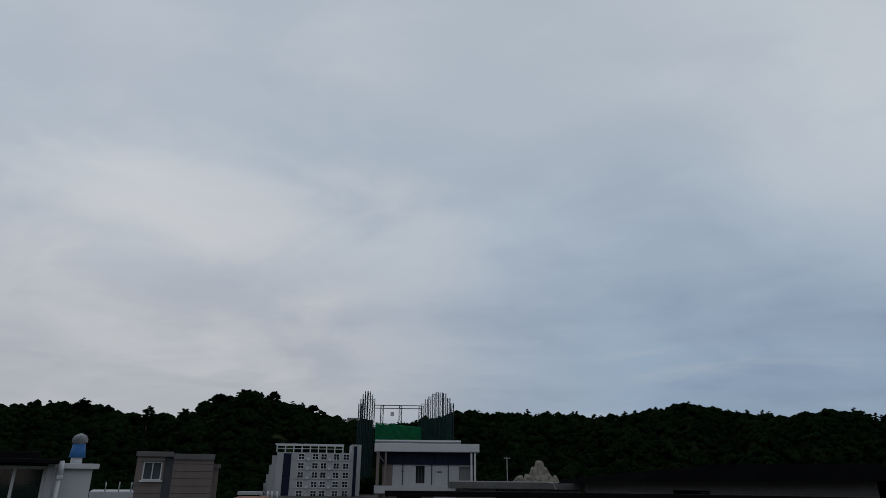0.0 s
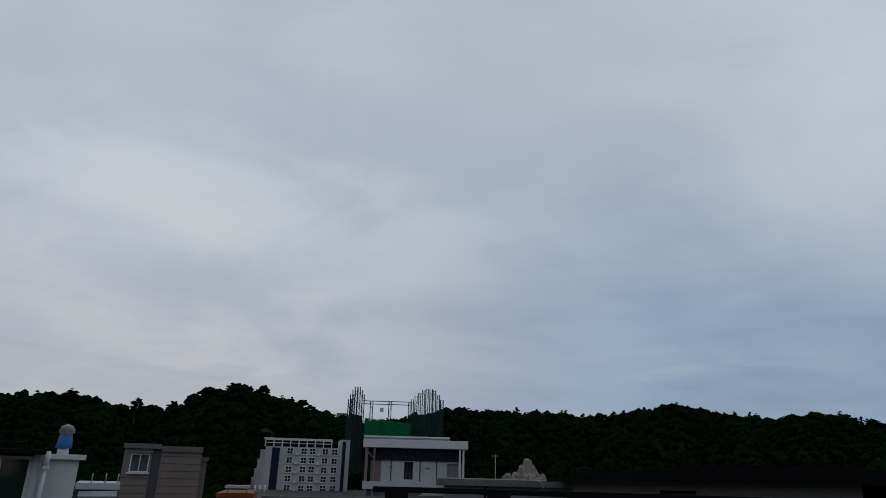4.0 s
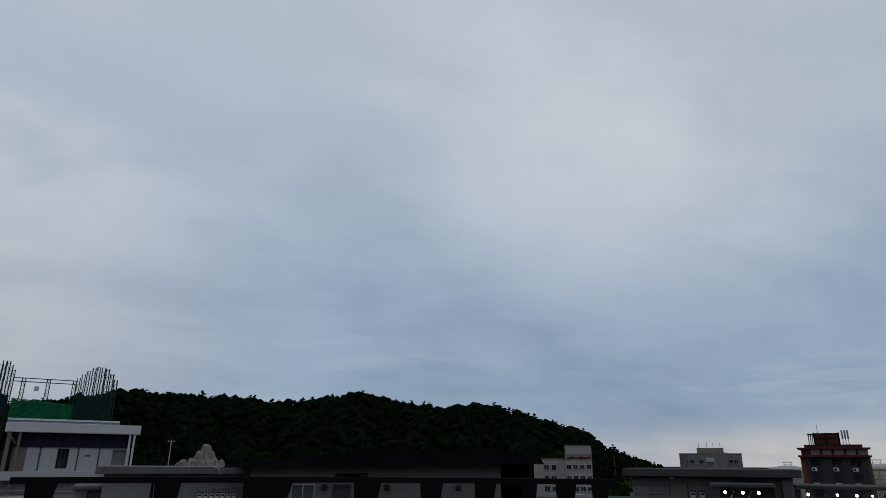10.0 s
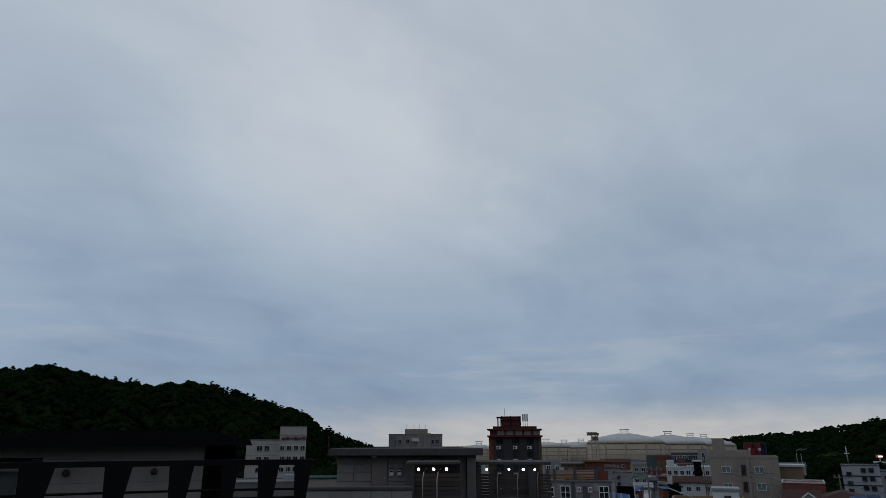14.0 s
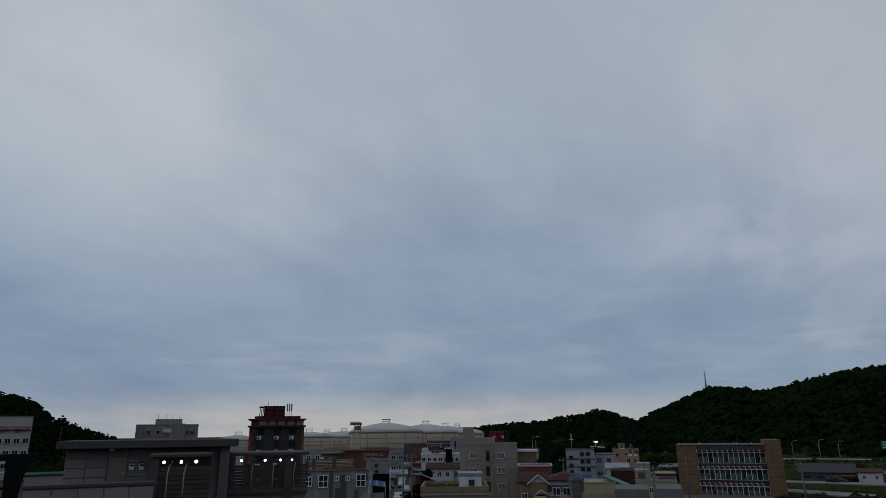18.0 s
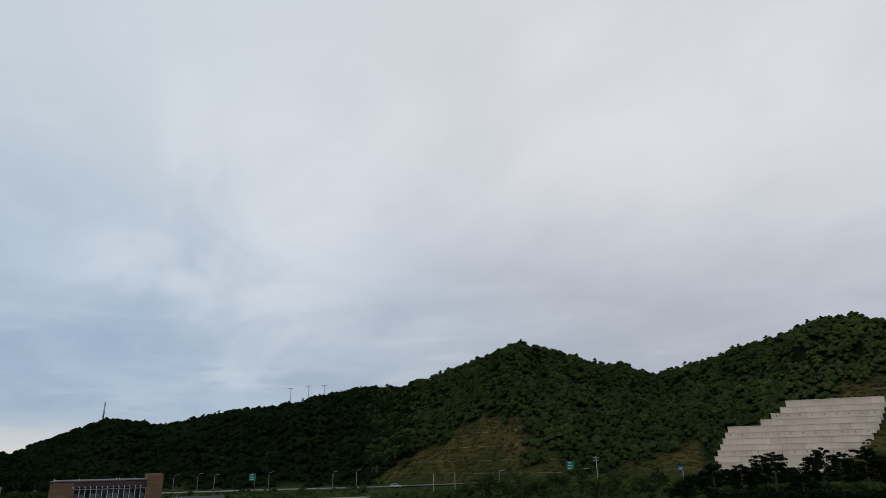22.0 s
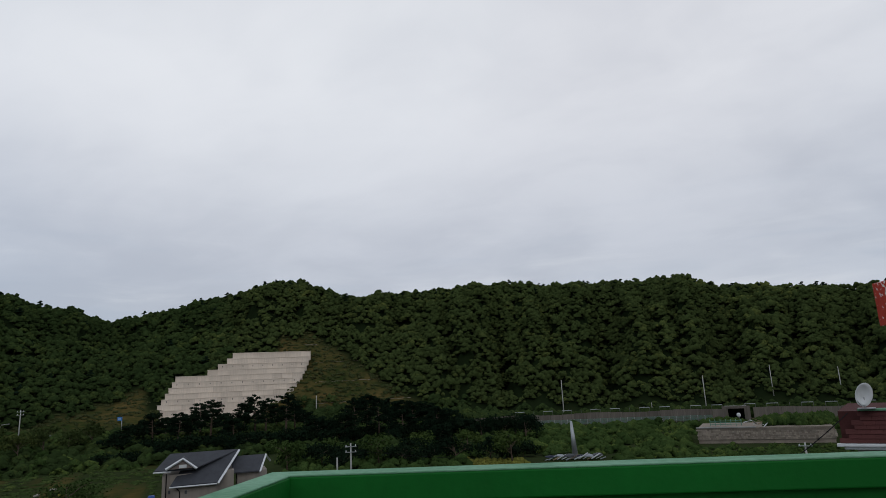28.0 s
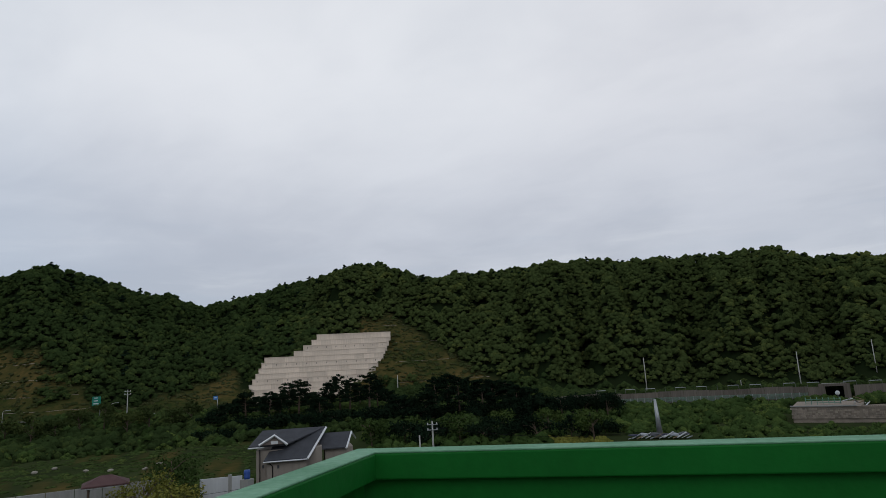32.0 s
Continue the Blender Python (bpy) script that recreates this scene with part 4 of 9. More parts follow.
part("roof_deck", box(wl_ + 0.03, 0.62, z0 + 0.05, wr_, 6, z1 - 0.05), SHINGLE, brown)
part("gutter", box(wl_ - 0.08, -0.12, z0 - 0.03, wr_, 0.1, z0 + 0.05, 0.012), WHITE, brown, "white gutter")
part("gutter", box(wl_ + 0.1, -0.02, z0 - 0.12, wr_, 0.3, z0 - 0.032, 0.012), WHITE, brown, "white gutter")
part("ridge_cap", box(wl_ + 0.55, 0.5, z1 - 0.05, wr_, 0.75, z1 + 0.02, 0.012), GREEN_TOP, brown, "pale green roof edge")
dish = thing("satellite_dish", "white satellite dish on a short bracket", "dish", spot(-196.5, 23.3, z1 + 0.02), -196.5)
bm = bmesh.new()
for i in range(5):
    rr = 0.36 * i / 4
    for k in range(20):
        bm.verts.new((rr * math.cos(k * math.pi / 10) * 0.8, 0.09 - 0.9 * rr * rr, rr * math.sin(k * math.pi / 10)))
bm.verts.ensure_lookup_table()
for i in range(4):
    for k in range(20):
        if i:
            bm.faces.new((bm.verts[i * 20 + k], bm.verts[i * 20 + (k + 1) % 20], bm.verts[i * 20 + 20 + (k + 1) % 20], bm.verts[i * 20 + 20 + k])).smooth = True
bmesh.ops.contextual_create(bm, geom=[bm.verts[20 + k] for k in range(20)])
bmesh.ops.solidify(bm, geom=bm.faces[:], thickness=0.012)
part("reflector", bm, WHITE, dish, "", (0, 0, 0.42), (12, 8, 38))
part("bracket", tube([(0, 0.05, 0), (0, 0.12, 0.2), (0, 0.1, 0.34)], 0.02), STEEL, dish)
part("feed_arm", tube([(0, 0.05, 0.1), (-0.12, -0.25, 0.14), (-0.18, -0.33, 0.26)], 0.012), STEEL, dish)
part("foot", box(-0.2, -0.1, 0, 0.25, 0.25, 0.03), STEEL, dish)

# ---- the hillside retaining wall in terraces ----
WAZ = -146.0
rw = thing("retaining_wall", "tall pale concrete retaining wall in stepped terraces on a hillside", "wall", (0, 0, 0), WAZ, kind="structure")
ROWS_N = 14


def left_edge(el):
    return float(np.interp(el, [-2.4, -1.2, 0.4, 2.05, 2.12, 2.75, 3.3, 3.8], [-139.2, -139.7, -140.7, -141.6, -143.4, -144.6, -145.5, -146.0]))


def right_edge(el):
    return float(np.interp(el, [-2.4, -1.7, 0.4, 1.9, 3.8], [-148.2, -148.8, -150.8, -151.65, -152.4]))


for i in range(ROWS_N):
    e0, e1 = -2.4 + 6.22 * i / ROWS_N, -2.4 + 6.22 * (i + 1) / ROWS_N
    r0 = 226 + 2.4 * i
    za, zb = high(r0, e0), high(r0, e1)
    xl, xr = off(left_edge(e1 - 0.05), WAZ, r0), off(right_edge(e1), WAZ, r0)
    row = part("terrace", box(xl, r0 + 0.12, za - 1.5, xr, r0 + 9, zb - 0.2), CONCRETE_PALE, rw, "pale concrete terrace")
    n_p = max(3, round((xr - xl) / 3.6))
    for k in range(n_p):
        a0, a1 = xl + (xr - xl) * k / n_p, xl + (xr - xl) * (k + 1) / n_p
        part("panel", box(a0 + 0.02, r0, za - 0.6, a1 - 0.02, r0 + 0.12, zb - 0.2), CONCRETE_PALE, row)
        # no hollow holes: raised dark plates carry the shade inside the drains
        if i % 3 == 2:
            part("drain_hole", box(a0 + 1.5, r0 - 0.03, za + 0.75, a0 + 1.75, r0 + 0.02, za + 1.3), CONCRETE_DARK, row)
    part("ledge", box(xl - 0.06, r0 - 0.12, zb - 0.2, xr + 0.06, r0 + 2.6, zb, 0.02), CONCRETE_PALE, row, "thick concrete ledge")

# ---- houses, poles and road towards the hills ----


def pole(az, r, top, arms=0, name="utility_pole", label="tall grey concrete utility pole", rad=0.17, base=None, turn=0.0, paint=None, cap=None):
    z = gz(az, r) - 0.3 if base is None else base
    t = thing(name, label, "pole", spot(az, r, z), az + turn, "utility poles")
    h = top - z
    part("shaft", tube([(0, 0, 0), (0, 0, h)], [rad, rad * 0.62], 10), paint or POLE, t)
    for k in range(arms):
        part("cross_arm", box(-0.8, -0.24, h - 0.5 - k * 0.75, 0.8, -0.14, h - 0.4 - k * 0.75), paint or STEEL, t)
        for x in (-0.65, 0.0, 0.65):
            part("insulator", lathe([(0.05, 0), (0.08, 0.05), (0.05, 0.1), (0.07, 0.15), (0.03, 0.22)], 8), cap or WHITE, t, "", (x, -0.19, h - 0.4 - k * 0.75))
    return t


for az, r, el in ((-174.15, 200, 0.3), (-185.6, 195, 0.1), (-190.6, 230, 0.67), (-195.2, 235, 0.26), (-198.3, 240, 0.18), (-161.7, 250, 0.71)):
    pole(az, r, high(r, el))
pole(-155.75, 95, high(95, -4.1), 2)
pole(-154.6, 97, high(97, -5.2))
pole(-160.3, 110, high(110, -5.7))
pole(-192.2, 95, high(95, -5.2), 1)
pole(-131.15, 190, high(190, 0.0), 2)
pole(-152.9, 205, high(205, 0.0))
pole(-181.4, 210, high(210, -1.9), rad=0.12)

cone = thing("tapered_mast", "pale grey tapered steel mast leaning over farm clutter", "mast", spot(-174.8, 113, gz(-174.8, 113)), -174.8)
zt = high(113, -3.15) - gz(-174.8, 113)
part("mast", tube([(0, 0, 0), (-0.25, 0, zt)], [0.55, 0.2], 10), STEEL, cone)
part("mast_foot", box(-0.8, -0.8, 0, 0.8, 0.8, 0.3, 0.03), CONCRETE, cone)


def ribbon(name, pts, width, material, label, up=0.06, kind="structure", thick=0.25):
    """A road along bearings and distances, following the ground."""
    bm = bmesh.new()
    ps = [spot(a, r, gz(a, r) + up) for a, r in pts]
    left, right = [], []
    for i, p in enumerate(ps):
        d = (ps[min(i + 1, len(ps) - 1)] - ps[max(i - 1, 0)])
        n = Vector((-d.y, d.x, 0)).normalized() * width / 2
        left.append(p + n), right.append(p - n)
    L = [bm.verts.new(v) for v in left]
    R = [bm.verts.new(v) for v in right]
    L2 = [bm.verts.new(v - Vector((0, 0, thick))) for v in left]
    R2 = [bm.verts.new(v - Vector((0, 0, thick))) for v in right]
    for i in range(len(ps) - 1):
        bm.faces.new((L[i], R[i], R[i + 1], L[i + 1]))
        bm.faces.new((L2[i], L[i], L[i + 1], L2[i + 1]))
        bm.faces.new((R[i], R2[i], R2[i + 1], R[i + 1]))
    bmesh.ops.recalc_face_normals(bm, faces=bm.faces[:])
    return solo(name, bm, material, label, "road", kind=kind)


# main road along the foot of the hills
def road_r(az):
    return float(np.interp(az, [-205, -175, -160, -150, -140, -128, -111, -95, -80], [212, 207, 214, 214, 208, 208, 285, 300, 330]))


ribbon("road", [(a, road_r(a)) for a in np.arange(-200, -78, 1.5)], 9, ROAD_CONC, "pale worn two-lane road along the hills", 0.35)


BASE = Vector((0, 0, 0))
# ---- north: houses, hotel, golf range ----
wh = thing("white_house", "white rendered house with a flat roof slab", "house", spot(33.5, 18, 0), 33.5)
zt = high(18, 0.68)
xr = off(29.66, 33.5, 18)
part("wall", box(-0.35, 0, 0, xr - 0.12, 5, zt - 0.12), WHITE, wh)
part("roof_slab", box(-0.45, -0.12, zt - 0.12, xr, 5.1, zt, 0.01), WHITE, wh, "white roof slab")
vent = thing("roof_ventilator", "blue and white roof ventilator with a steel turbine cap", "ventilator", spot(31.25, 19.2, zt), 31.25)
part("base", lathe([(0.185, 0), (0.175, 0.16)], 4), WHITE, vent, "white square base", (0, 0, 0), (0, 0, 45))
part("duct", lathe([(0.19, 0.16), (0.165, 0.3), (0.14, 0.48)], 16), mat("blue_paint", (0.05, 0.18, 0.45), 0.5, 0.15, 2, 0.05), vent, "blue tapered duct")
bm = bmesh.new()
for k in range(18):
    a = k * 2 * math.pi / 18
    add_tube(bm, [(math.cos(a + q * 0.25) * rr, math.sin(a + q * 0.25) * rr, zz) for q, rr, zz in ((0, 0.12, 0.48), (1, 0.165, 0.54), (2, 0.17, 0.6), (3, 0.13, 0.67), (4, 0.05, 0.71))], 0.017, 4)
bmesh.ops.recalc_face_normals(bm, faces=bm.faces[:])
part("turbine", bm, STEEL, vent, "round steel turbine of curved blades")
part("cap", lathe([(0.1, 0.69), (0.06, 0.72), (0.015, 0.735)], 16), STEEL, vent)

bh = thing("brown_house", "taupe panelled rooftop house with flat dark cornices", "house", spot(24.4, 30, 0), 24.4)


def bx(az):
    return off(az, 24.4, 30)


zt = high(30, 1.28)
w1 = (bx(26.6), high(30, -0.46), bx(25.24), high(30, 0.9))
part("wall", facade(bx(25.1) - bx(27.1), zt, [w1], 0.15, 0, 0, bx(27.1)), TAUPE, bh, "taupe panelled wall")
part("wall", box(bx(27.1), 0.16, 0, bx(24.6), 4, zt), TAUPE, bh)
window(bh, *w1, 0.0, WHITE, CURTAIN, 1, 0.045, True, 0.15)
part("window_hood", box(w1[0] - 0.05, -0.12, w1[3] + 0.03, w1[2] + 0.05, 0.0, w1[3] + 0.09), CONCRETE_DARK, bh, "dark window hood")
for k in range(9):
    zj = high(30, 0.75 - 0.55 * k)
    part("panel_joint", box(bx(24.44), 0.012, zj, bx(21.44), 0.02, zj + 0.02), DARK_WALL, bh)
    if zj > w1[3] or zj < w1[1] - 0.1:
        part("panel_joint", box(bx(27.08), -0.008, zj, bx(25.12), 0.0, zj + 0.02), DARK_WALL, bh)
part("recess", box(bx(25.1), 0.05, 0, bx(24.45), 0.16, zt), DARK_WALL, bh, "dark recessed strip")
part("wall", box(bx(24.45), 0.02, 0, bx(21.43), 4, high(30, 1.1)), TAUPE, bh)
part("cornice", box(bx(27.22), -0.1, zt, bx(24.5), 4.1, high(30, 1.66), 0.01), CONCRETE_DARK, bh, "dark cornice")
part("cornice", box(bx(24.48), -0.06, high(30, 1.1), bx(21.4), 4.1, high(30, 1.53), 0.01), CONCRETE_DARK, bh, "dark cornice")
part("wall", box(bx(21.4), 0.6, 0, bx(20.92), 4, high(30, 0.45)), TAUPE, bh)
part("cornice", box(bx(21.38), 0.5, high(30, 0.45), bx(20.82), 4, high(30, 0.78), 0.01), CONCRETE_DARK, bh, "dark cornice")

# hotel
HAZ, HR = 13.2, 200.0
hx = lambda az: off(az, HAZ, HR)
hotel = thing("hotel", "grey eight-storey hotel with navy stripes and a roof pergola", "hotel", spot(HAZ, HR, 4), HAZ)
hz = lambda el: high(HR, el) - 4
cols = [14.55, 13.4, 12.7, 11.65, 10.85]
op = []
for j in range(7):
    zc = hz(1.48 - j * 0.725)
    op += [(hx(c) - 0.92, zc - 0.9, hx(c) + 0.92, zc + 0.9) for c in cols]
wtop = hz(1.81)
part("wall", facade(hx(9.62) - hx(16.55), wtop, op, 0.2, 0, 0, hx(16.55)), HOTEL_WALL, hotel, "light grey wall")
part("wall", box(hx(16.55), 0.21, 0, hx(9.62), 13, wtop), HOTEL_WALL, hotel)
for o in op:
    window(hotel, *o, 0.0, WHITE, GLASS, 1, 0.17, True, 0.2, 1)
for k in range(5):
    part("wall", box(hx(16.95 + 0.2 * k), 1.5 + 1.6 * k, 0, hx(16.55 + 0.2 * k), 13, wtop - 0.9 - 2.6 * k), HOTEL_WALL, hotel, "stepped pale end wall")
part("stripe", box(hx(16.0), -0.08, hz(-1.65), hx(15.38), 0.0, hz(1.72)), BLUE_STRIPE, hotel, "navy blue stripe")
part("wall", box(hx(10.45), -0.3, 0, hx(9.62), 12.8, hz(2.5)), HOTEL_WALL, hotel, "taller end bay")
part("stripe", box(hx(10.25), -0.38, hz(-1.9), hx(9.97), -0.3, hz(2.36)), BLUE_STRIPE, hotel, "navy blue stripe")
for j in range(7):
    part("floor_line", box(hx(15.38), -0.03, hz(1.12 - j * 0.725), hx(10.45), 0.0, hz(1.12 - j * 0.725) + 0.1), CONCRETE, hotel, "shallow floor line")
    for c in (13.98, 12.2):
        part("air_conditioner", box(hx(c) - 0.4, -0.5, hz(1.12 - j * 0.725) + 0.1, hx(c) + 0.4, 0.0, hz(1.12 - j * 0.725) + 0.75, 0.04), WHITE, hotel, "white outdoor unit")
for az in [16.6 - 0.68 * k for k in range(9)]:
    part("pergola_post", box(hx(az) - 0.16, 0.2, wtop, hx(az) + 0.16, 0.55, hz(2.42)), WHITE, hotel)
part("pergola_beam", box(hx(16.75), 0.1, hz(2.38), hx(11.1), 0.65, hz(2.5)), WHITE, hotel, "white roof pergola beam")
part("pergola_beam", box(hx(16.75), 5.1, hz(2.38), hx(11.1), 5.65, hz(2.5)), WHITE, hotel, "white roof pergola beam")
part("railing", box(hx(16.6), 0.3, hz(2.08), hx(11.1), 0.4, hz(2.14)), WHITE, hotel)

# golf driving range: net towers behind the clubhouse
NAZ, NR = 6.0, 245.0
nx_ = lambda az, r=NR: off(az, NAZ, r)
nz_ = lambda el, r=NR: high(r, el) - 5
golf = thing("driving_range_net", "tall steel net towers of a golf driving range with green netting", "sports net", spot(NAZ, 0, 5), NAZ)


def lattice(x, y, h, w=0.9, step=2.2):
    bm = bmesh.new()
    for sx, sy in ((-1, -1), (1, -1), (1, 1), (-1, 1)):
        add_tube(bm, [(x + sx * w / 2, y + sy * w / 2, 0), (x + sx * w / 2, y + sy * w / 2, h)], 0.14, 4)
    for k in range(int(h / step)):
        za, zb = k * step, (k + 1) * step
        s = 1 if k % 2 else -1
        add_tube(bm, [(x - s * w / 2, y - w / 2, za), (x + s * w / 2, y - w / 2, zb)], 0.08, 4, False)
        add_tube(bm, [(x + w / 2, y - s * w / 2, za), (x + w / 2, y + s * w / 2, zb)], 0.08, 4, False)
        add_tube(bm, [(x - w / 2, y - w / 2, zb), (x + w / 2, y - w / 2, zb)], 0.08, 4, False)
    bmesh.ops.recalc_face_normals(bm, faces=bm.faces[:])
    return bm


towers = [(9.9, 5.9, 222), (9.75, 6.3, 228), (9.58, 6.7, 235), (9.4, 6.95, 242), (9.15, 6.95, 252), (8.95, 6.7, 262), (8.75, 6.35, 272),
          (4.45, 6.05, 275), (4.15, 6.35, 268), (3.85, 6.6, 260), (3.5, 6.85, 252), (3.2, 6.95, 246), (2.85, 6.95, 240), (2.55, 6.88, 234), (2.2, 6.5, 228), (1.88, 6.05, 222)]
for az, el, r in towers:
    part("tower", lattice(nx_(az, r), r, nz_(el, r)), STEEL_GREEN, golf, "lattice steel tower")
for az in (8.0, 6.4, 4.68):
    part("tower", lattice(nx_(az, 285), 285, nz_(5.8, 285), 1.1, 2.4), STEEL_GREEN, golf, "lattice steel tower")
for el in (5.8, 5.55, 4.08):
    part("cross_beam", box(nx_(8.72, 285), 284.8, nz_(el, 285) - 0.14, nx_(4.6, 285), 285.2, nz_(el, 285) + 0.14), STEEL_GREEN, golf)
part("target_sheet", box(nx_(7.25, 285), 284.9, nz_(4.9, 285), nx_(6.95, 285), 285.1, nz_(5.25, 285)), WHITE, golf, "small square target sheet")


def netting(x0, y0, x1, y1, z0, z1a, z1b, cell, material, bar=0.05):
    """A hung net of crossing cords between two posts."""
    bm = bmesh.new()
    L = math.hypot(x1 - x0, y1 - y0)
    n = max(2, int(L / cell))
    for k in range(n + 1):
        f = k / n
        x, y, zt_ = x0 + (x1 - x0) * f, y0 + (y1 - y0) * f, z1a + (z1b - z1a) * f
        add_tube(bm, [(x, y, z0), (x, y, zt_)], bar, 3, False)
    m = max(2, int((min(z1a, z1b) - z0) / cell))
    for k in range(m + 1):
        f = k / m
        add_tube(bm, [(x0, y0, z0 + (z1a - z0) * f), (x1, y1, z0 + (z1b - z0) * f)], bar, 3, False)
    return part("net", bm, material, golf)


netting(nx_(8.5, 283), 283, nx_(4.0, 283), 283, nz_(2.6, 283), nz_(4.35, 283), nz_(3.9, 283), 0.32, NET_GREEN, 0.12)
netting(nx_(9.9, 222), 222, nx_(8.75, 272), 272, 0, nz_(4.7, 222), nz_(4.5, 272), 0.5, NET_DARK, 0.11)
netting(nx_(1.88, 222), 222, nx_(4.45, 275), 275, 0, nz_(5.0, 222), nz_(4.6, 275), 0.5, NET_DARK, 0.09)

# clubhouse
KAZ, KR = 4.0, 180.0
kx = lambda az: off(az, KAZ, KR)
club = thing("clubhouse", "white golf clubhouse under a broad overhanging white roof", "building", spot(KAZ, KR, 4), KAZ)
kz = lambda el: high(KR, el) - 4
part("roof", box(kx(8.45), -2.5, kz(1.95), kx(-0.4), 14, kz(2.62), 0.08), WHITE, club, "broad white roof slab")
part("roof_panel", box(kx(8.5), 1.5, kz(2.62), kx(1.1), 12, kz(2.86), 0.05), GREY_SHEET, club, "raised pale roof panels")
for k in range(5):
    part("roof_rib", box(kx(8.4 - k * 1.75) - 0.15, 1.3, kz(2.86), kx(8.4 - k * 1.75) + 0.15, 12, kz(2.98)), WHITE, club)
part("roof_frame", box(kx(8.5), 1.2, kz(2.84), kx(1.1), 1.6, kz(2.96)), WHITE, club, "white front edge of the roof panels")
part("roof_frame", box(kx(8.5), 11.6, kz(2.9), kx(1.1), 12, kz(3.12)), WHITE, club, "white back edge of the roof panels")
part("glass_band", box(kx(8.0), -0.6, kz(0.95), kx(-0.15), 10, kz(1.95)), BLUE_STRIPE, club, "dark glazed upper floor")
for k in range(13):
    part("mullion", box(kx(8.0 - k * 0.66) - 0.06, -0.68, kz(0.95), kx(8.0 - k * 0.66) + 0.06, -0.6, kz(1.95)), BLACK, club)
fop = [(kx(4.95), kz(-0.55), kx(4.2), kz(0.85)), (kx(6.2), kz(0.35), kx(5.95), kz(0.46)), (kx(3.15), kz(0.3), kx(2.75), kz(0.42)), (kx(1.3), kz(-0.3), kx(0.35), kz(0.8))]
part("wall", facade(kx(0.1) - kx(6.9), kz(0.95) - kz(-1.6), fop, 0.6, -0.2, kz(-1.6), kx(6.9)), WHITE_WALL, club, "white ground floor wall")
part("wall", box(kx(7.8), 0.45, 0, kx(0.1), 10, kz(0.95)), GREY_WALL, club)
part("door", box(kx(4.95), 0.3, kz(-0.55), kx(4.2), 0.42, kz(0.85)), GLASS, club, "dark glazed stair window")
for k in range(4):
    part("mullion", box(kx(4.95 - 0.25 * k) - 0.07, 0.2, kz(-0.55), kx(4.95 - 0.25 * k) + 0.07, 0.3, kz(0.85)), DARK_WALL, club)
for az in (6.05, 3.6, 2.2):
    part("wall_slot", box(kx(az) - 0.16, -0.24, kz(-0.7), kx(az) + 0.16, -0.2, kz(0.95)), DARK_WALL, club, "dark vertical joint")
part("recess", box(kx(7.75), -0.3, kz(-0.75), kx(6.9), -0.15, kz(0.95)), TAUPE, club, "brown recessed wall")
part("brace", tube([(kx(8.3), -2.3, kz(1.95)), (kx(7.6), -2.0, kz(1.1))], 0.18, 6), TAUPE, club, "brown diagonal brace")
part("column", box(kx(8.25), -2.2, 0, kx(8.0), -1.7, kz(1.95)), TAUPE, club)
part("column", box(kx(7.55), -2.2, 0, kx(7.4), -1.7, kz(1.95)), TAUPE, club)
part("column", box(kx(0.35), -2.2, 0, kx(0.2), -1.7, kz(1.95)), WHITE, club)
part("column", box(kx(0.05), -2.2, 0, kx(-0.1), -1.7, kz(1.95)), WHITE, club)
part("balcony", box(kx(8.35), -2.6, kz(-1.35), kx(2.0), -0.3, kz(-0.75), 0.04), WHITE_WALL, club, "long white balcony front")
part("wall", box(kx(8.3), -0.4, 0, kx(-0.2), 10, kz(-1.35)), GREY_WALL, club)

# pale rock outcrop
rng_r = random.Random(4)
rock = thing("rock_outcrop", "pale bare rock outcrop rising from shrubs", "rock", spot(-5.2, 190, high(190, -0.3)), -5.2)
for x, y, z, s, h in ((0.9, 1.2, 2.0, 1.6, 4.0), (-0.4, 1.0, 1.6, 1.7, 2.6), (2.6, 1.2, 1.5, 1.5, 2.2), (-4.4, -0.6, 0.0, 1.5, 1.7), (-2.4, -0.8, 0.0, 1.6, 2.0), (0.2, -1.0, 0.0, 1.6, 1.5),
                      (2.0, -0.9, 0.0, 1.7, 1.9), (4.6, -0.5, 0.0, 1.5, 1.7), (-5.6, -0.2, 0.0, 1.0, 1.0)):
    bm = bmesh.new()
    bmesh.ops.create_icosphere(bm, subdivisions=3, radius=1.0)
    for v in bm.verts:
        v.co.z = max(v.co.z, -0.6)
        n3 = noise.noise(v.co * 1.3 + Vector((x, y, s))) * 0.36 + noise.noise(v.co * 3.4 + Vector((s, x, 0))) * 0.2
        v.co *= 1 + n3
        v.co = Vector((v.co.x * s * (1 - 0.28 * max(v.co.z, 0)), v.co.y * s * 0.8, v.co.z * h))
    part("boulder", bm, ROCK, rock, "", (x, y, z - 0.2))
pole(-2.78, 175, high(175, 1.64), 1)

# low roof in front of the clubhouse, with gas meters on its wall
low = thing("low_house", "grey flat-roofed house with a concrete eave", "house", spot(-4, 31, 0), -4)
lx = lambda az: off(az, -4, 31)
part("roof_slab", box(lx(2.15), -0.3, high(31, -0.92), lx(-9.0), 6, high(31, -0.38), 0.02), CONCRETE_DARK, low, "grey concrete eave")
part("wall", box(lx(1.6), 0.15, 0, lx(-8.7), 5.5, high(31, -0.92)), GREY_WALL, low, "pale grey wall")


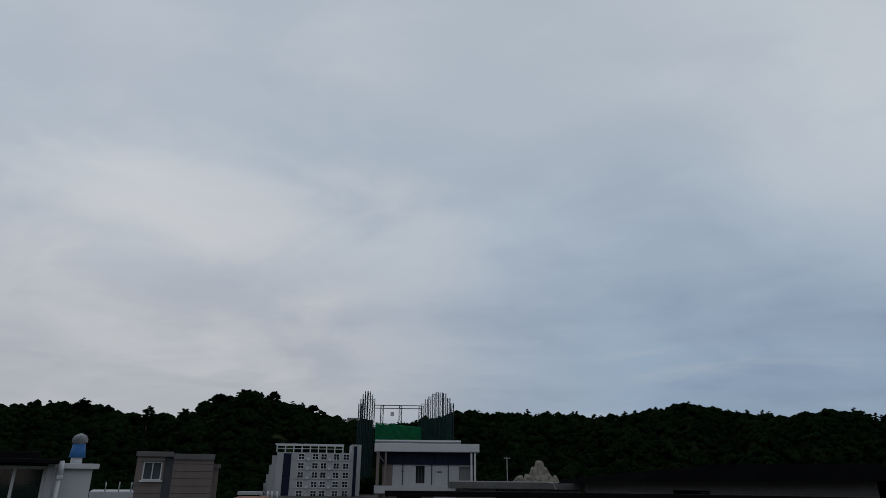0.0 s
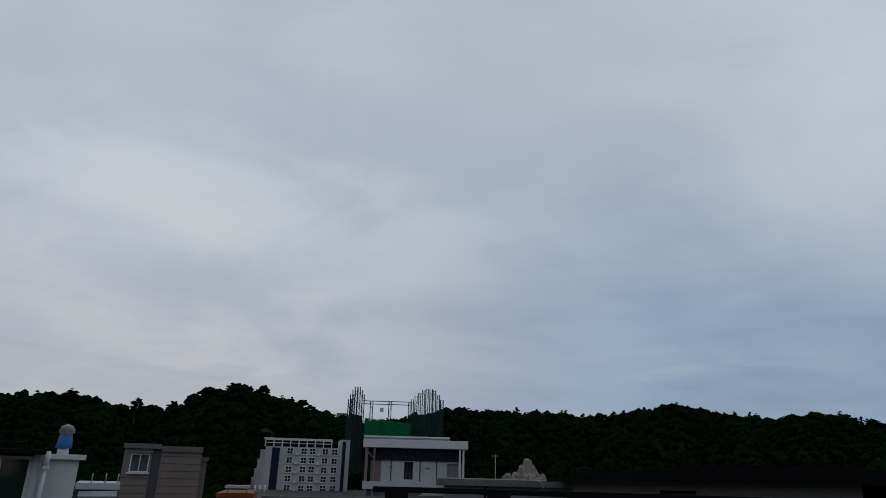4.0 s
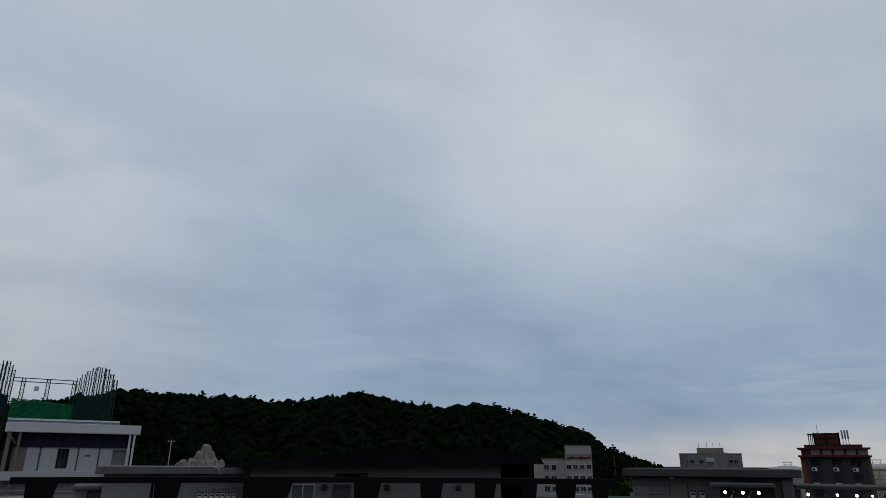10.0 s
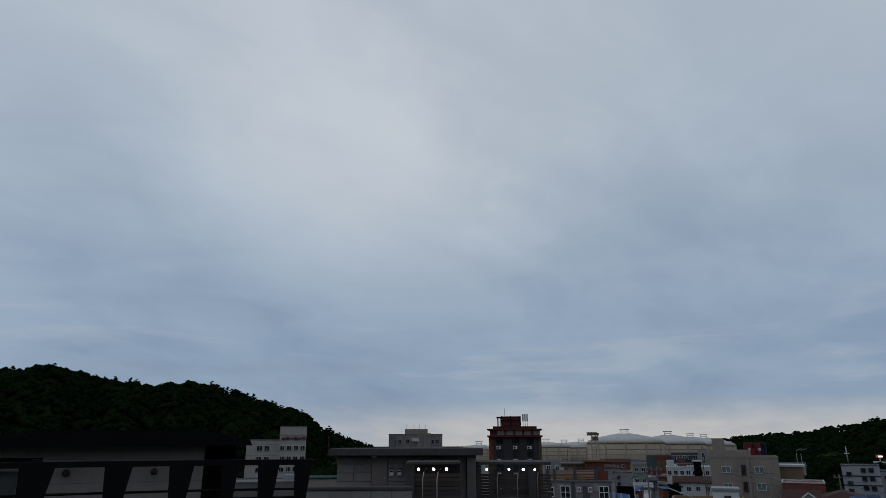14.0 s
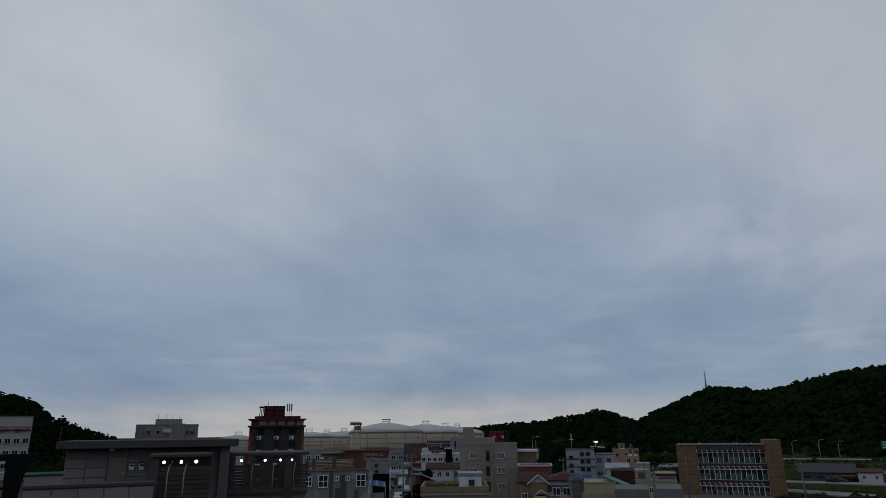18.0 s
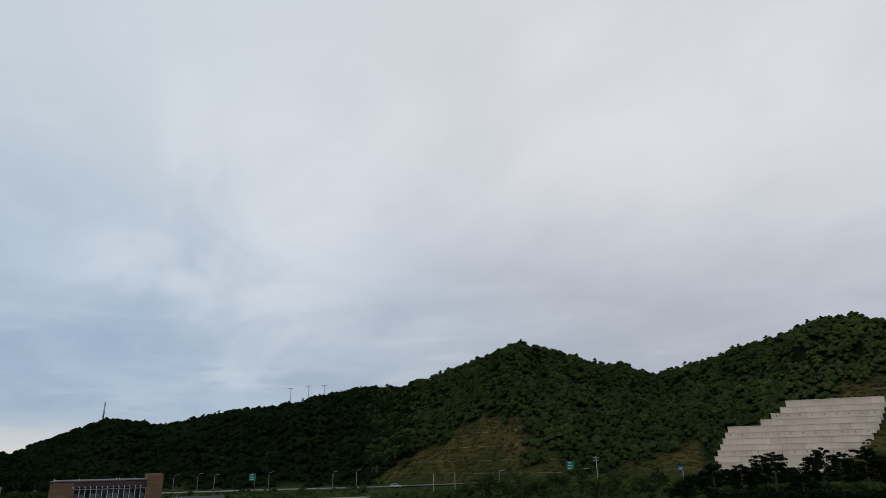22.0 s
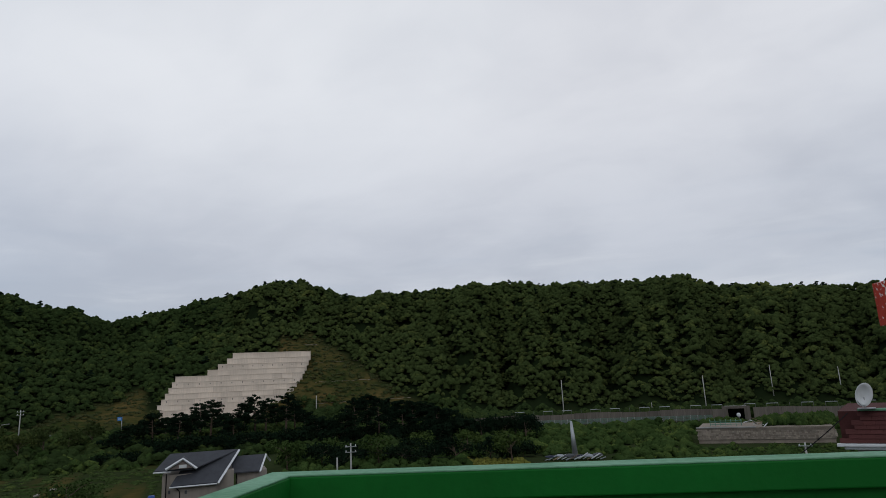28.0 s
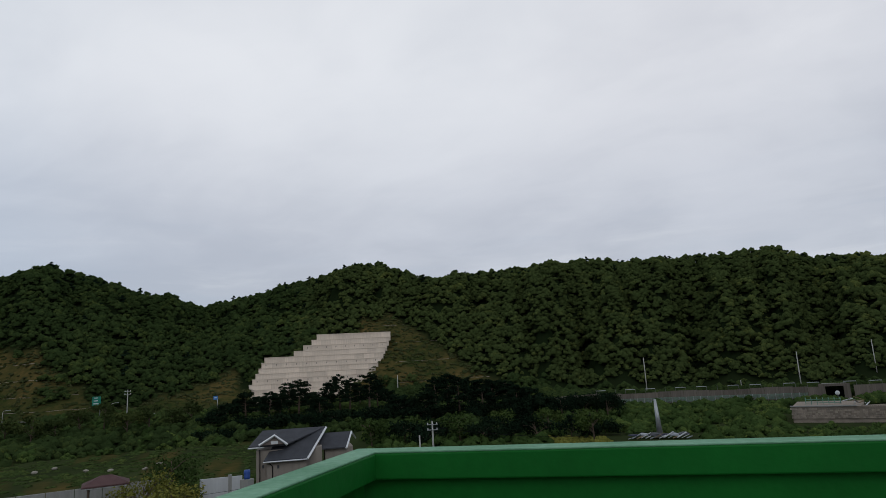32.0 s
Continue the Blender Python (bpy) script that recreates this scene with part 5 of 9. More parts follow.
def gas_meter(az, r, el, group="gas meters"):
    t = thing("gas_meter", "small white gas meter with pipes", "meter", spot(az, r, high(r, el)), az, group)
    part("body", box(-0.085, -0.14, -0.2, 0.085, 0, 0.02, 0.025), WHITE, t)
    part("dial", box(-0.06, -0.148, -0.07, 0.06, -0.14, -0.01), BLACK, t)
    part("bracket", box(-0.1, -0.02, 0.03, 0.1, 0.0, 0.07), BLACK, t, "dark wall bracket")
    for s in (-1, 1):
        part("pipe", tube([(s * 0.06, -0.06, 0.01), (s * 0.06, -0.06, 0.2)], 0.014, 6), STEEL, t)
    return t


for k in range(7):
    gas_meter(-5.45 - 0.43 * k, 31.0, -2.42)
part("gas_pipe", tube([(lx(-5.1), 0.06, high(31, -2.02)), (lx(-8.7), 0.06, high(31, -1.96))], 0.022, 6), STEEL, low)
part("downpipe", tube([(lx(-1.9), 0.1, 0), (lx(-1.9), 0.1, high(31, -0.95))], 0.05, 8), BLACK, low, "black downpipe")
part("roof_wire", tube([(lx(-6.2), -0.32, high(31, -0.36)), (lx(-6.6), -0.33, high(31, -0.5)), (lx(-6.75), -0.34, high(31, -0.95))], 0.012, 5), WHITE, low, "thin pale wire")

pe = thing("pale_house", "pale grey house end with a dark canopy beam and windows", "house", spot(1.2, 35, 0), 1.2)
ex = lambda az: off(az, 1.2, 35)
eo = [(ex(2.5), high(35, -3.6), ex(1.35), high(35, -2.15)), (ex(-0.15), high(35, -3.6), ex(-0.8), high(35, -2.0))]
part("wall", facade(ex(-1.7) - ex(3.4), high(35, -1.45), eo, 0.2, 0, 0, ex(3.4)), WHITE_WALL, pe, "pale rendered wall")
part("wall", box(ex(3.4), 0.22, 0, ex(-1.7), 4, high(35, -1.45)), GREY_WALL, pe)
window(pe, *eo[0], 0.0, DARK_WALL, GLASS, 1, 0.05, True, 0.2)
window(pe, *eo[1], 0.0, DARK_WALL, GLASS, 0, 0.05, False, 0.2)
part("canopy", box(ex(3.6), -0.9, high(35, -1.95), ex(0.4), 0.0, high(35, -1.75), 0.01), CONCRETE_DARK, pe, "dark canopy beam")
part("downpipe", tube([(ex(0.25), -0.08, 0), (ex(0.25), -0.08, high(35, -1.6))], 0.05, 8), WHITE, pe, "white downpipe")

# dark-roofed house
DEAD_BLACK = mat("dead_black", (0.006, 0.006, 0.007), 0.95, 0.3, 1.0, 0.2, spec=0.0)
WARM_GREY = mat("warm_grey_panel", (0.235, 0.215, 0.21), 0.8, 0.12, 0.5, 0.1, streak=0.35)
BASE = STEP * 0.5
DR = 28.0
dx = lambda az: off(az, -19, DR)
dark = thing("dark_roofed_house", "grey house under a heavy black overhanging roof", "house", spot(-19, DR, 0), -19)
dop = [(dx(-15.45), high(DR, -3.65), dx(-17.0), high(DR, -1.7)), (dx(-12.1), high(DR, -3.0), dx(-14.0), high(DR, -1.7)), (dx(-15.6), high(DR, -1.14), dx(-18.3), high(DR, -0.85))]
part("wall", facade(dx(-29.5) - dx(-8.8), high(DR, -0.05), dop, 0.2, 0, 0, dx(-8.8)), WARM_GREY, dark, "smooth warm grey wall")
part("wall", box(dx(-8.8), 0.21, 0, dx(-29.5), 8, high(DR, -0.05)), WARM_GREY, dark)
window(dark, *dop[0], 0.0, DARK_WALL, GLASS, 0, 0.05, True, 0.2)
window(dark, *dop[1], 0.0, WHITE, CURTAIN, 1, 0.028, False, 0.2)
part("vent_slot", box(dop[2][0], 0.1, dop[2][1], dop[2][2], 0.2, dop[2][3]), BLACK, dark)
for el in (-1.0, -2.7):
    part("wall_joint", box(dx(-17.6), -0.006, high(DR, el) - 0.012, dx(-29.5), 0.004, high(DR, el) + 0.012), CONCRETE_DARK, dark)
bm = bmesh.new()
edge = [(-7.0, -0.45, -0.2), (-12.3, -0.25, 0.42), (-19, -0.18, 1.1), (-29, -0.02, 1.18), (-32.7, -0.02, 0.5)]
for back in (0, 1):
    for az, lo_, hi_ in edge:
        y = -0.9 if not back else 8.5
        bm.verts.new((dx(az), y, high(DR, lo_)))
        bm.verts.new((dx(az), y + (0.5 if not back else 0), high(DR, hi_)))
bm.verts.ensure_lookup_table()
n = len(edge)
for i in range(n - 1):
    f = lambda b, k, s: bm.verts[b * 2 * n + 2 * k + s]
    bm.faces.new((f(0, i, 0), f(0, i + 1, 0), f(0, i + 1, 1), f(0, i, 1)))
    bm.faces.new((f(0, i, 1), f(0, i + 1, 1), f(1, i + 1, 1), f(1, i, 1)))
    bm.faces.new((f(0, i + 1, 0), f(0, i, 0), f(1, i, 0), f(1, i + 1, 0)))
for k in (0, n - 1):
    bm.faces.new((f(0, k, 0), f(0, k, 1), f(1, k, 1), f(1, k, 0)))
bmesh.ops.recalc_face_normals(bm, faces=bm.faces[:])
part("roof", bm, DEAD_BLACK, dark, "heavy black roof edge")
part("wall", box(dx(-29.52), 1.2, 0, dx(-32.4), 8, high(DR, 0.3)), DEAD_BLACK, dark, "black clad end bay")
BROWN_LAMP = mat("dark_brown_lamp", (0.03, 0.022, 0.022), 0.6, 0.2, 2, 0.1)
for az in (-14.75, -19.9, -25.9):
    s = thing("wall_lamp", "round dark wall lamp", "lamp", spot(az, DR - 0.02, high(DR, -2.0)), az, "wall lamps")
    part("shade", lathe([(0.02, 0.1), (0.1, 0.06), (0.13, -0.04), (0.11, -0.13), (0.04, -0.15)], 14), BROWN_LAMP, s, "", (0, -0.14, 0.06))
    part("arm", tube([(0, 0.02, 0.08), (0, -0.14, 0.1)], 0.02, 6), BLACK, s)

# black steel railing with tapered posts on the neighbouring terrace
rail = thing("terrace_railing", "black steel terrace railing with broad tapered posts and thin rails", "railing", (0, 0, 0), 0)
rd = lambda az: float(np.interp(az, [-38.8, 6], [17.5, 16.0]))


def rail_bar(a0, a1, e0, e1, depth, name, label=""):
    bm = bmesh.new()
    n = 14
    rows_ = []
    for k in range(n + 1):
        az = a0 + (a1 - a0) * k / n
        r = rd(az)
        rows_.append([bm.verts.new(spot(az, r + dy, high(r, e))) for dy, e in ((0, e0), (0, e1), (depth, e1), (depth, e0))])
    for p, q in zip(rows_, rows_[1:]):
        for k in range(4):
            bm.faces.new((p[k], q[k], q[(k + 1) % 4], p[(k + 1) % 4]))
    bm.faces.new(rows_[0]), bm.faces.new(rows_[-1])
    bmesh.ops.recalc_face_normals(bm, faces=bm.faces[:])
    part(name, bm, BLACK, rail, label)


rail_bar(8, -38.6, -1.58, -1.14, 0.25, "top_beam", "broad black top beam")
for az0, az1 in ((7.0, 5.0), (-1.5, -3.45), (-8.35, -12.0), (-16.96, -19.24), (-22.5, -24.43), (-27.06, -28.89), (-30.96, -32.3), (-33.8, -35.5), (-36.7, -38.1)):
    bm = bmesh.new()
    r = rd(az0)
    q = []
    for dy in (0, 0.22):
        q += [bm.verts.new(spot(a_, r + dy, high(r, e_))) for a_, e_ in ((az0, -1.57), (az1, -1.57), (az1 + (az0 - az1) * 0.42, -6.4), (az0 - 0.25, -6.4))]
    for f4 in ((0, 1, 2, 3), (7, 6, 5, 4), (0, 4, 5, 1), (1, 5, 6, 2), (2, 6, 7, 3), (3, 7, 4, 0)):
        bm.faces.new([q[i] for i in f4])
    bmesh.ops.recalc_face_normals(bm, faces=bm.faces[:])
    part("post", bm, BLACK, rail, "broad tapered black post")
for el in (-3.45, -4.1, -4.8):
    bm = bmesh.new()
    add_tube(bm, [spot(a_, rd(a_) + 0.1, high(rd(a_), el - 0.012 * (a_ + 38) * 0)) for a_ in np.linspace(8, -37.4, 24)], 0.028, 8)
    bmesh.ops.recalc_face_normals(bm, faces=bm.faces[:])
    part("rail", bm, BLACK, rail, "thin round black rail")

# orange house with a roof terrace pergola, in front of the hotel
BASE = STEP * 0.1
QR = 40.0
orh = thing("orange_house", "orange rendered house with a grey roof terrace pergola", "house", spot(15, 0, 0), 15)
qx = lambda az: off(az, 15, QR)
qz = lambda el: high(QR, el)
part("wall", box(qx(19.99), QR + 0.3, 0, qx(17.1), QR + 6, qz(-2.22)), ORANGE, orh, "orange rendered wall")
part("roof_edge", box(qx(19.99), QR - 0.1, qz(-2.23), qx(17.1), QR + 6.2, qz(-1.87), 0.03), ORANGE, orh, "orange roof edge")
part("window", box(qx(19.13), QR + 0.24, qz(-3.47), qx(16.22), QR + 0.3, qz(-2.62)), PINK, orh, "long pale recessed panel")
part("canopy", box(qx(19.36), QR - 0.4, qz(-1.51), qx(17.48), QR + 0.6, qz(-1.28), 0.01), WHITE_WALL, orh, "pale canopy strip")
part("canopy_post", tube([(qx(19.18), QR, qz(-1.87) - 0.1), (qx(19.18), QR, qz(-1.51))], 0.03, 6), STEEL, orh)
part("canopy_post", tube([(qx(17.67), QR, qz(-1.87) - 0.1), (qx(17.67), QR, qz(-1.51))], 0.03, 6), STEEL, orh)
part("wall", box(qx(17.1), QR + 0.3, 0, qx(5.29), QR + 6, qz(-2.82)), GREY_WALL, orh, "grey terrace wall")
part("pergola_beam", box(qx(16.48), QR, qz(-2.28), qx(5.48), QR + 0.2, qz(-2.06), 0.01), CONCRETE_DARK, orh, "dark grey pergola beam")
for az in (15.72, 12.42, 9.21, 6.23):
    part("pergola_post", box(qx(az) - 0.16, QR, 0, qx(az) + 0.16, QR + 0.2, qz(-2.28)), CONCRETE, orh, "grey pergola post")
for az in (17.04, 16.69, 16.29):
    part("pipe_stub", tube([(qx(az), QR - 0.2, qz(-1.87)), (qx(az), QR - 0.2, qz(-1.87) + 0.45)], 0.05, 8), WHITE, orh, "white pipe stub")
# small house on the ridge behind the nets, and a pale track below the wood
BASE = Vector((0, 0, 0))
block("small beige house on the wooded ridge", 10.95, 10.0, 330, high(330, 4.62), 6, BEIGE, 2, 1, name="house", cap=CONCRETE)
ribbon("path", [(1.0, 181), (-1.2, 183), (-2.6, 185), (-4.2, 189)], 3.2, CONCRETE_PALE, "pale gravel track beside the clubhouse", 0.5)
block("low grey annex in front of the hotel", 17.2, 9.7, 168, high(168, -3.15), 10, GREY_WALL, 7, 1, name="annex", cap=CONCRETE_DARK, cap_up=0.3, ww=1.4, wh=1.2)
block("low concrete building below the clubhouse", 9.5, 3.2, 118, high(118, -2.3), 9, CONCRETE, 5, 1, name="workshop", category="building", cap=CONCRETE_DARK, cap_up=0.3, ww=1.6, wh=1.0)


# ---- east: terrace houses close by, then the town ----
BASE = Vector((0, 0, 0))
# the glazed front and dark eave beside the white house
gh = thing("glazed_house", "dark-eaved house front with white framed sliding windows", "house", spot(36.5, 17.5, 0), 36.5)
gx = lambda az: off(az, 36.5, 17.5)
gzv = lambda el: high(17.5, el)
part("roof", box(gx(41), -0.5, gzv(0.62), gx(32.4), 5, gzv(0.95), 0.02), BLACK, gh, "thick black flat eave")
part("roof", box(gx(41), 0.2, gzv(0.95), gx(33.6), 5, gzv(1.5), 0.02), BLACK, gh, "thick black flat eave")
bm = bmesh.new()
add_ring(bm, gx(41), gzv(-4.5), gx(33.0), gzv(0.48), 0.07, 0, 0.12)
for az in (35.0, 37.4):
    add_box(bm, gx(az) - 0.03, 0.01, gzv(-4.4), gx(az) + 0.03, 0.1, gzv(0.4))
fr = part("window", bm, WHITE, gh, "white sliding window frame")
part("pane", box(gx(41), 0.06, gzv(-4.5), gx(33.05), 0.08, gzv(0.45)), GLASS, fr)
part("wall", box(gx(41), 0.12, 0, gx(32.6), 5, gzv(0.6)), DARK_WALL, gh)
part("post", box(gx(33.0), -0.06, 0, gx(32.55), 0.1, gzv(0.62)), WHITE_WALL, gh, "white corner post")
part("downpipe", tube([(gx(32.2), -0.1, gzv(-0.2)), (gx(32.25), -0.1, gzv(0.85))], 0.075, 10), WHITE, gh, "white rainwater pipe")
part("downpipe", tube([(gx(32.2), -0.1, gzv(-4)), (gx(32.2), -0.1, gzv(-0.35))], 0.045, 10), WHITE, gh, "white rainwater pipe")
part("pipe_box", box(gx(32.4), -0.18, gzv(-0.45), gx(31.95), -0.02, gzv(-0.15), 0.02), WHITE, gh)
# balcony with posts behind the white house
bal = thing("balcony_front", "white balcony edge with thin posts and stored pipes", "balcony", spot(28.2, 24, 0), 28.2)
part("slab", box(off(30, 28.2, 24), 0, high(24, -1.75), off(27, 28.2, 24), 3, high(24, -1.28), 0.01), WHITE_WALL, bal)
# block below the slab, coloured dark for the shade under the balcony
part("slab", box(off(30, 28.2, 24), 0.2, 0, off(27, 28.2, 24), 3, high(24, -1.76)), DARK_WALL, bal)
for az in (28.98, 28.05, 27.2):
    part("post", tube([(off(az, 28.2, 24), 0.1, high(24, -1.3)), (off(az, 28.2, 24), 0.1, high(24, -0.6))], 0.022, 6), STEEL, bal)
for k in range(3):
    part("stored_pipe", tube([(off(29.7, 28.2, 24), -0.1 - 0.1 * k, high(24, -2.0) - 0.05 * k), (off(27.1, 28.2, 24), -0.1 - 0.1 * k, high(24, -1.95) - 0.05 * k)], 0.06, 8), STEEL, bal)

OFFICE_WALL = mat("warm_grey_render", (0.43, 0.40, 0.375), 0.85, 0.12, 0.4, 0.1, streak=0.45)
# white office with a red sign
BASE = STEP * 0.9
o1, w, h = block("white office block with a stair tower and red lettering", -32.5, -35.15, 150, high(150, 0.38), 14, OFFICE_WALL, 0, 0, base=1,
                 name="office_building", cap=CONCRETE_DARK, cap_up=0.25)
for j in range(4):
    for az in (-33.55, -34.15):
        x, zc = off(az, -33.825, 150), high(150, -0.25 - j * 0.85) - 1
        window(o1, x - 0.55, zc - 0.55, x + 0.55, zc + 0.55, -0.16, WHITE, GLASS, 1, 0.045)
for j in range(5):
    part("floor_line", box(-w / 2, -0.03, high(150, 0.05 - j * 0.85) - 1.06, w / 2, 0, high(150, 0.05 - j * 0.85) - 0.98), GREY_WALL, o1)
o2, w2, h2 = block("white stair tower with red rooftop lettering", -35.12, -37.3, 149, high(149, 1.46), 10, OFFICE_WALL, 0, 0, base=1, name="office_tower", cap=CONCRETE_DARK, cap_up=0.2)
for j in range(3):
    for k in range(4):
        x, zc = -w2 / 2 + w2 * (k + 0.5) / 4, high(149, -0.22 - j * 0.85) - 1
        window(o2, x - 0.5, zc - 0.5, x + 0.5, zc + 0.5, -0.16, WHITE, GLASS, 1, 0.05)
part("band", box(-w2 / 2 - 0.1, -0.12, high(149, 0.74) - 1, w2 / 2 + 0.1, 0, high(149, 0.84) - 1), GREY_WALL, o2, "stained projecting band")
for k in range(6):
    part("sign_bar", box(-w2 / 2 + 0.4 + k * 0.86, -0.3, high(149, 0.42) - 1 + 0.1 * (k % 3), -w2 / 2 + 1.18 + k * 0.86, -0.05, high(149, 0.6) - 1 + 0.1 * (k % 2)), RED_PAINT, o2, "red sign lettering bar")

# grey slab-roofed house with lamps and louvres
SR = 27.0
SAZ = -45.6
sx = lambda az, r=SR: off(az, SAZ, r)
sz = lambda el, r=SR: high(r, el)
slab = thing("slab_roof_house", "dark grey tiled rooftop house under a thick concrete slab", "house", spot(SAZ, 0, 0), SAZ)
part("roof_slab", box(sx(-39.25), SR - 0.7, sz(-0.86), sx(-51.98), SR + 5, sz(-0.27), 0.03), SLAB_CONC, slab, "thick weathered concrete roof slab")
part("wall", box(sx(-39.8), SR + 0.06, 6, sx(-51.45), SR + 4.6, sz(-0.86)), GREY_WALL, slab)
TILE_GREYP = mat("grey_wall_tile", (0.255, 0.235, 0.225), 0.6, 0.14, 0.8, 0.1, streak=0.3, per_piece=0.35)
edges = [-39.8, -41.2, -42.65, -44.05, -45.6, -47.2, -48.8, -50.7]
els = [-0.88, -1.55, -2.25, -2.95, -3.65]
for a0, a1 in zip(edges, edges[1:]):
    for e0, e1 in zip(els, els[1:]):
        part("tile", box(sx(a0) + 0.012, SR, sz(e1) + 0.012, sx(a1) - 0.012, SR + 0.06, sz(e0) - 0.012, 0.004), TILE_GREYP, slab)
part("door", box(sx(-42.7), SR - 0.05, sz(-3.5), sx(-44.0), SR - 0.002, sz(-1.45), 0.01), TAUPE, slab, "taupe steel service door")
part("door_handle", box(sx(-43.85), SR - 0.1, sz(-2.75), sx(-43.75), SR - 0.05, sz(-2.6)), STEEL, slab)
part("pier", box(sx(-50.7), SR - 0.35, 6, sx(-51.45), SR + 0.4, sz(-0.86)), CONCRETE_DARK, slab, "dark concrete corner pier")
part("gutter", tube([(sx(-39.6), SR - 0.1, sz(-1.02)), (sx(-49.0), SR - 0.1, sz(-0.98)), (sx(-49.0), SR - 0.1, sz(-1.4))], 0.03, 6), CONCRETE_DARK, slab)
part("ceiling_lamp", lathe([(0.1, 0), (0.09, -0.06), (0.03, -0.09)], 12), WHITE, slab, "unlit round lamp", (sx(-42.9), SR - 0.4, sz(-0.86)))
for az in (-44.35, -45.05, -46.65, -48.55, -49.2):
    gas_meter(az, SR + (0.4 if az < -46 else 0.0), -2.05)
tw = thing("terrace_wall", "grey tiled terrace wall with a dark coping", "wall", spot(SAZ, 0, 0), SAZ)
part("wall", box(sx(-37.45, 24), 24.06, 0, sx(-46.1, 24), 24.4, sz(-3.62, 24)), GREY_WALL, tw)
part("coping", box(sx(-37.35, 24), 23.95, sz(-3.62, 24), sx(-46.15, 24), 24.5, sz(-3.36, 24), 0.02), SLAB_CONC, tw, "dark stone coping")
for k in range(5):
    a0, a1 = -37.5 - 1.72 * k, -37.5 - 1.72 * (k + 1)
    for e0, e1 in ((-3.64, -5.6), (-5.6, -7.6)):
        part("tile", box(sx(a0, 24) + 0.012, 24.0, sz(e1, 24), sx(a1, 24) - 0.012, 24.06, sz(e0, 24) - 0.012, 0.004), TILE_GREYP, tw)


LOUVRE_BACK = mat("dark_louvre_backing", (0.034, 0.032, 0.035), 0.8, 0.15, 0.8, 0.1)


def louvre_bay(name, azl, azr, r, el_top, el_bot, lamps, label, fins=3):
    """A roofed terrace bay: slab, dark louvre boards, curved white brackets, lit lamps under the slab."""
    c = (azl + azr) / 2
    t = thing(name, label, "canopy", spot(c, 0, 0), c)
    x = lambda az: off(az, c, r)
    z = lambda el: high(r, el)
    part("roof_slab", box(x(azl), r - 0.5, z(el_top - 0.24), x(azr), r + 3, z(el_top), 0.02), SLAB_CONC, t, "dark concrete canopy")
    n = 8
    for k in range(n):
        e = el_top - 1.0 + (el_bot - el_top + 1.0) * k / n
        part("louvre", box(x(azl + (azr - azl) * 0.06), r + 0.05, z(e - 0.3 if fins == 2 else e - 0.2), x(azr), r + 0.09, z(e)), LOUVRE, t, "dark horizontal louvre board")
    for k in range(fins):
        az = azl + (azr - azl) * (0.3 + 0.26 * k)
        part("bracket", tube([(x(az) + 0.14, r - 0.2, z(el_top - 0.55)), (x(az) + 0.04, r - 0.25, z(el_top - 0.9)), (x(az), r - 0.25, z(el_top - 1.5)), (x(az), r - 0.25, z(el_bot))], 0.021, 8), POLE, t, "curved pale downpipe")
    # added backing, coloured dark so the gaps between boards read as shade
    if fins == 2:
        part("back_wall", box(x(azl) + 0.02, r + 0.2, z(el_bot), x(azr) - 0.02, r + 0.3, z(el_top - 0.3)), LOUVRE_BACK, t, "dark backing added behind the louvres")
    part("sill", box(x(azl), r - 0.4, z(el_bot - 0.3), x(azr), r + 0.3, z(el_bot), 0.02), SLAB_CONC, t, "concrete sill")
    part("base_wall", box(x(azl) + 0.05, r - 0.25, 0, x(azr) - 0.05, r + 3, z(el_bot - 0.3)), TAUPE, t, "taupe base wall")
    # post as dark as the slab, its colour standing in for a shaded void
    part("post", box(x(azl), r - 0.1, z(el_bot), x(azl) + 0.3, r + 0.3, z(el_top - 0.3)), SLAB_CONC, t)
    for az in lamps:
        lm = thing("globe_lamp", "lit round globe lamp under the canopy", "lamp", spot(az, r - 0.35, z(el_top - 0.62)), az, "lit globe lamps")
        part("globe", lathe([(0.016, -0.05), (0.04, -0.034), (0.05, 0), (0.04, 0.034), (0.016, 0.05)], 14), LAMP_WHITE, lm, "glowing white globe")
        part("stem", tube([(0, 0, 0.09), (0, 0, 0.17)], 0.02, 6), BLACK, lm)
    return t


louvre_bay("louvred_canopy", -45.6, -50.2, 25.0, -1.33, -5.1, (-46.63, -47.9, -49.0), "terrace bay with dark louvres under a concrete canopy", 2)
bay2 = louvre_bay("louvred_canopy", -51.4, -57.8, 30.0, -1.36, -4.25, (-52.45, -54.32, -55.53, -56.46), "second terrace bay with open dark louvres under a canopy", 3)
b2x = lambda az: off(az, -54.6, 30)
part("column", box(b2x(-52.6), 29.9, 6, b2x(-52.95), 30.3, high(30, -1.5)), SLAB_CONC, bay2)
part("column", box(b2x(-55.9), 29.6, 6, b2x(-56.5), 30.3, high(30, -1.5)), SLAB_CONC, bay2, "broad dark pier")
wl2 = thing("wall_lamp", "small lit wall lamp on a grey wall", "lamp", spot(-56.1, 29.7, high(30, -5.35)), -56.1, "wall lamps")
part("globe", lathe([(0.02, -0.06), (0.06, 0), (0.02, 0.06)], 10), LAMP_WHITE, wl2, "glowing white globe")
part("backplate", box(-0.07, 0.04, -0.3, 0.07, 0.08, 0.1), STEEL, wl2)

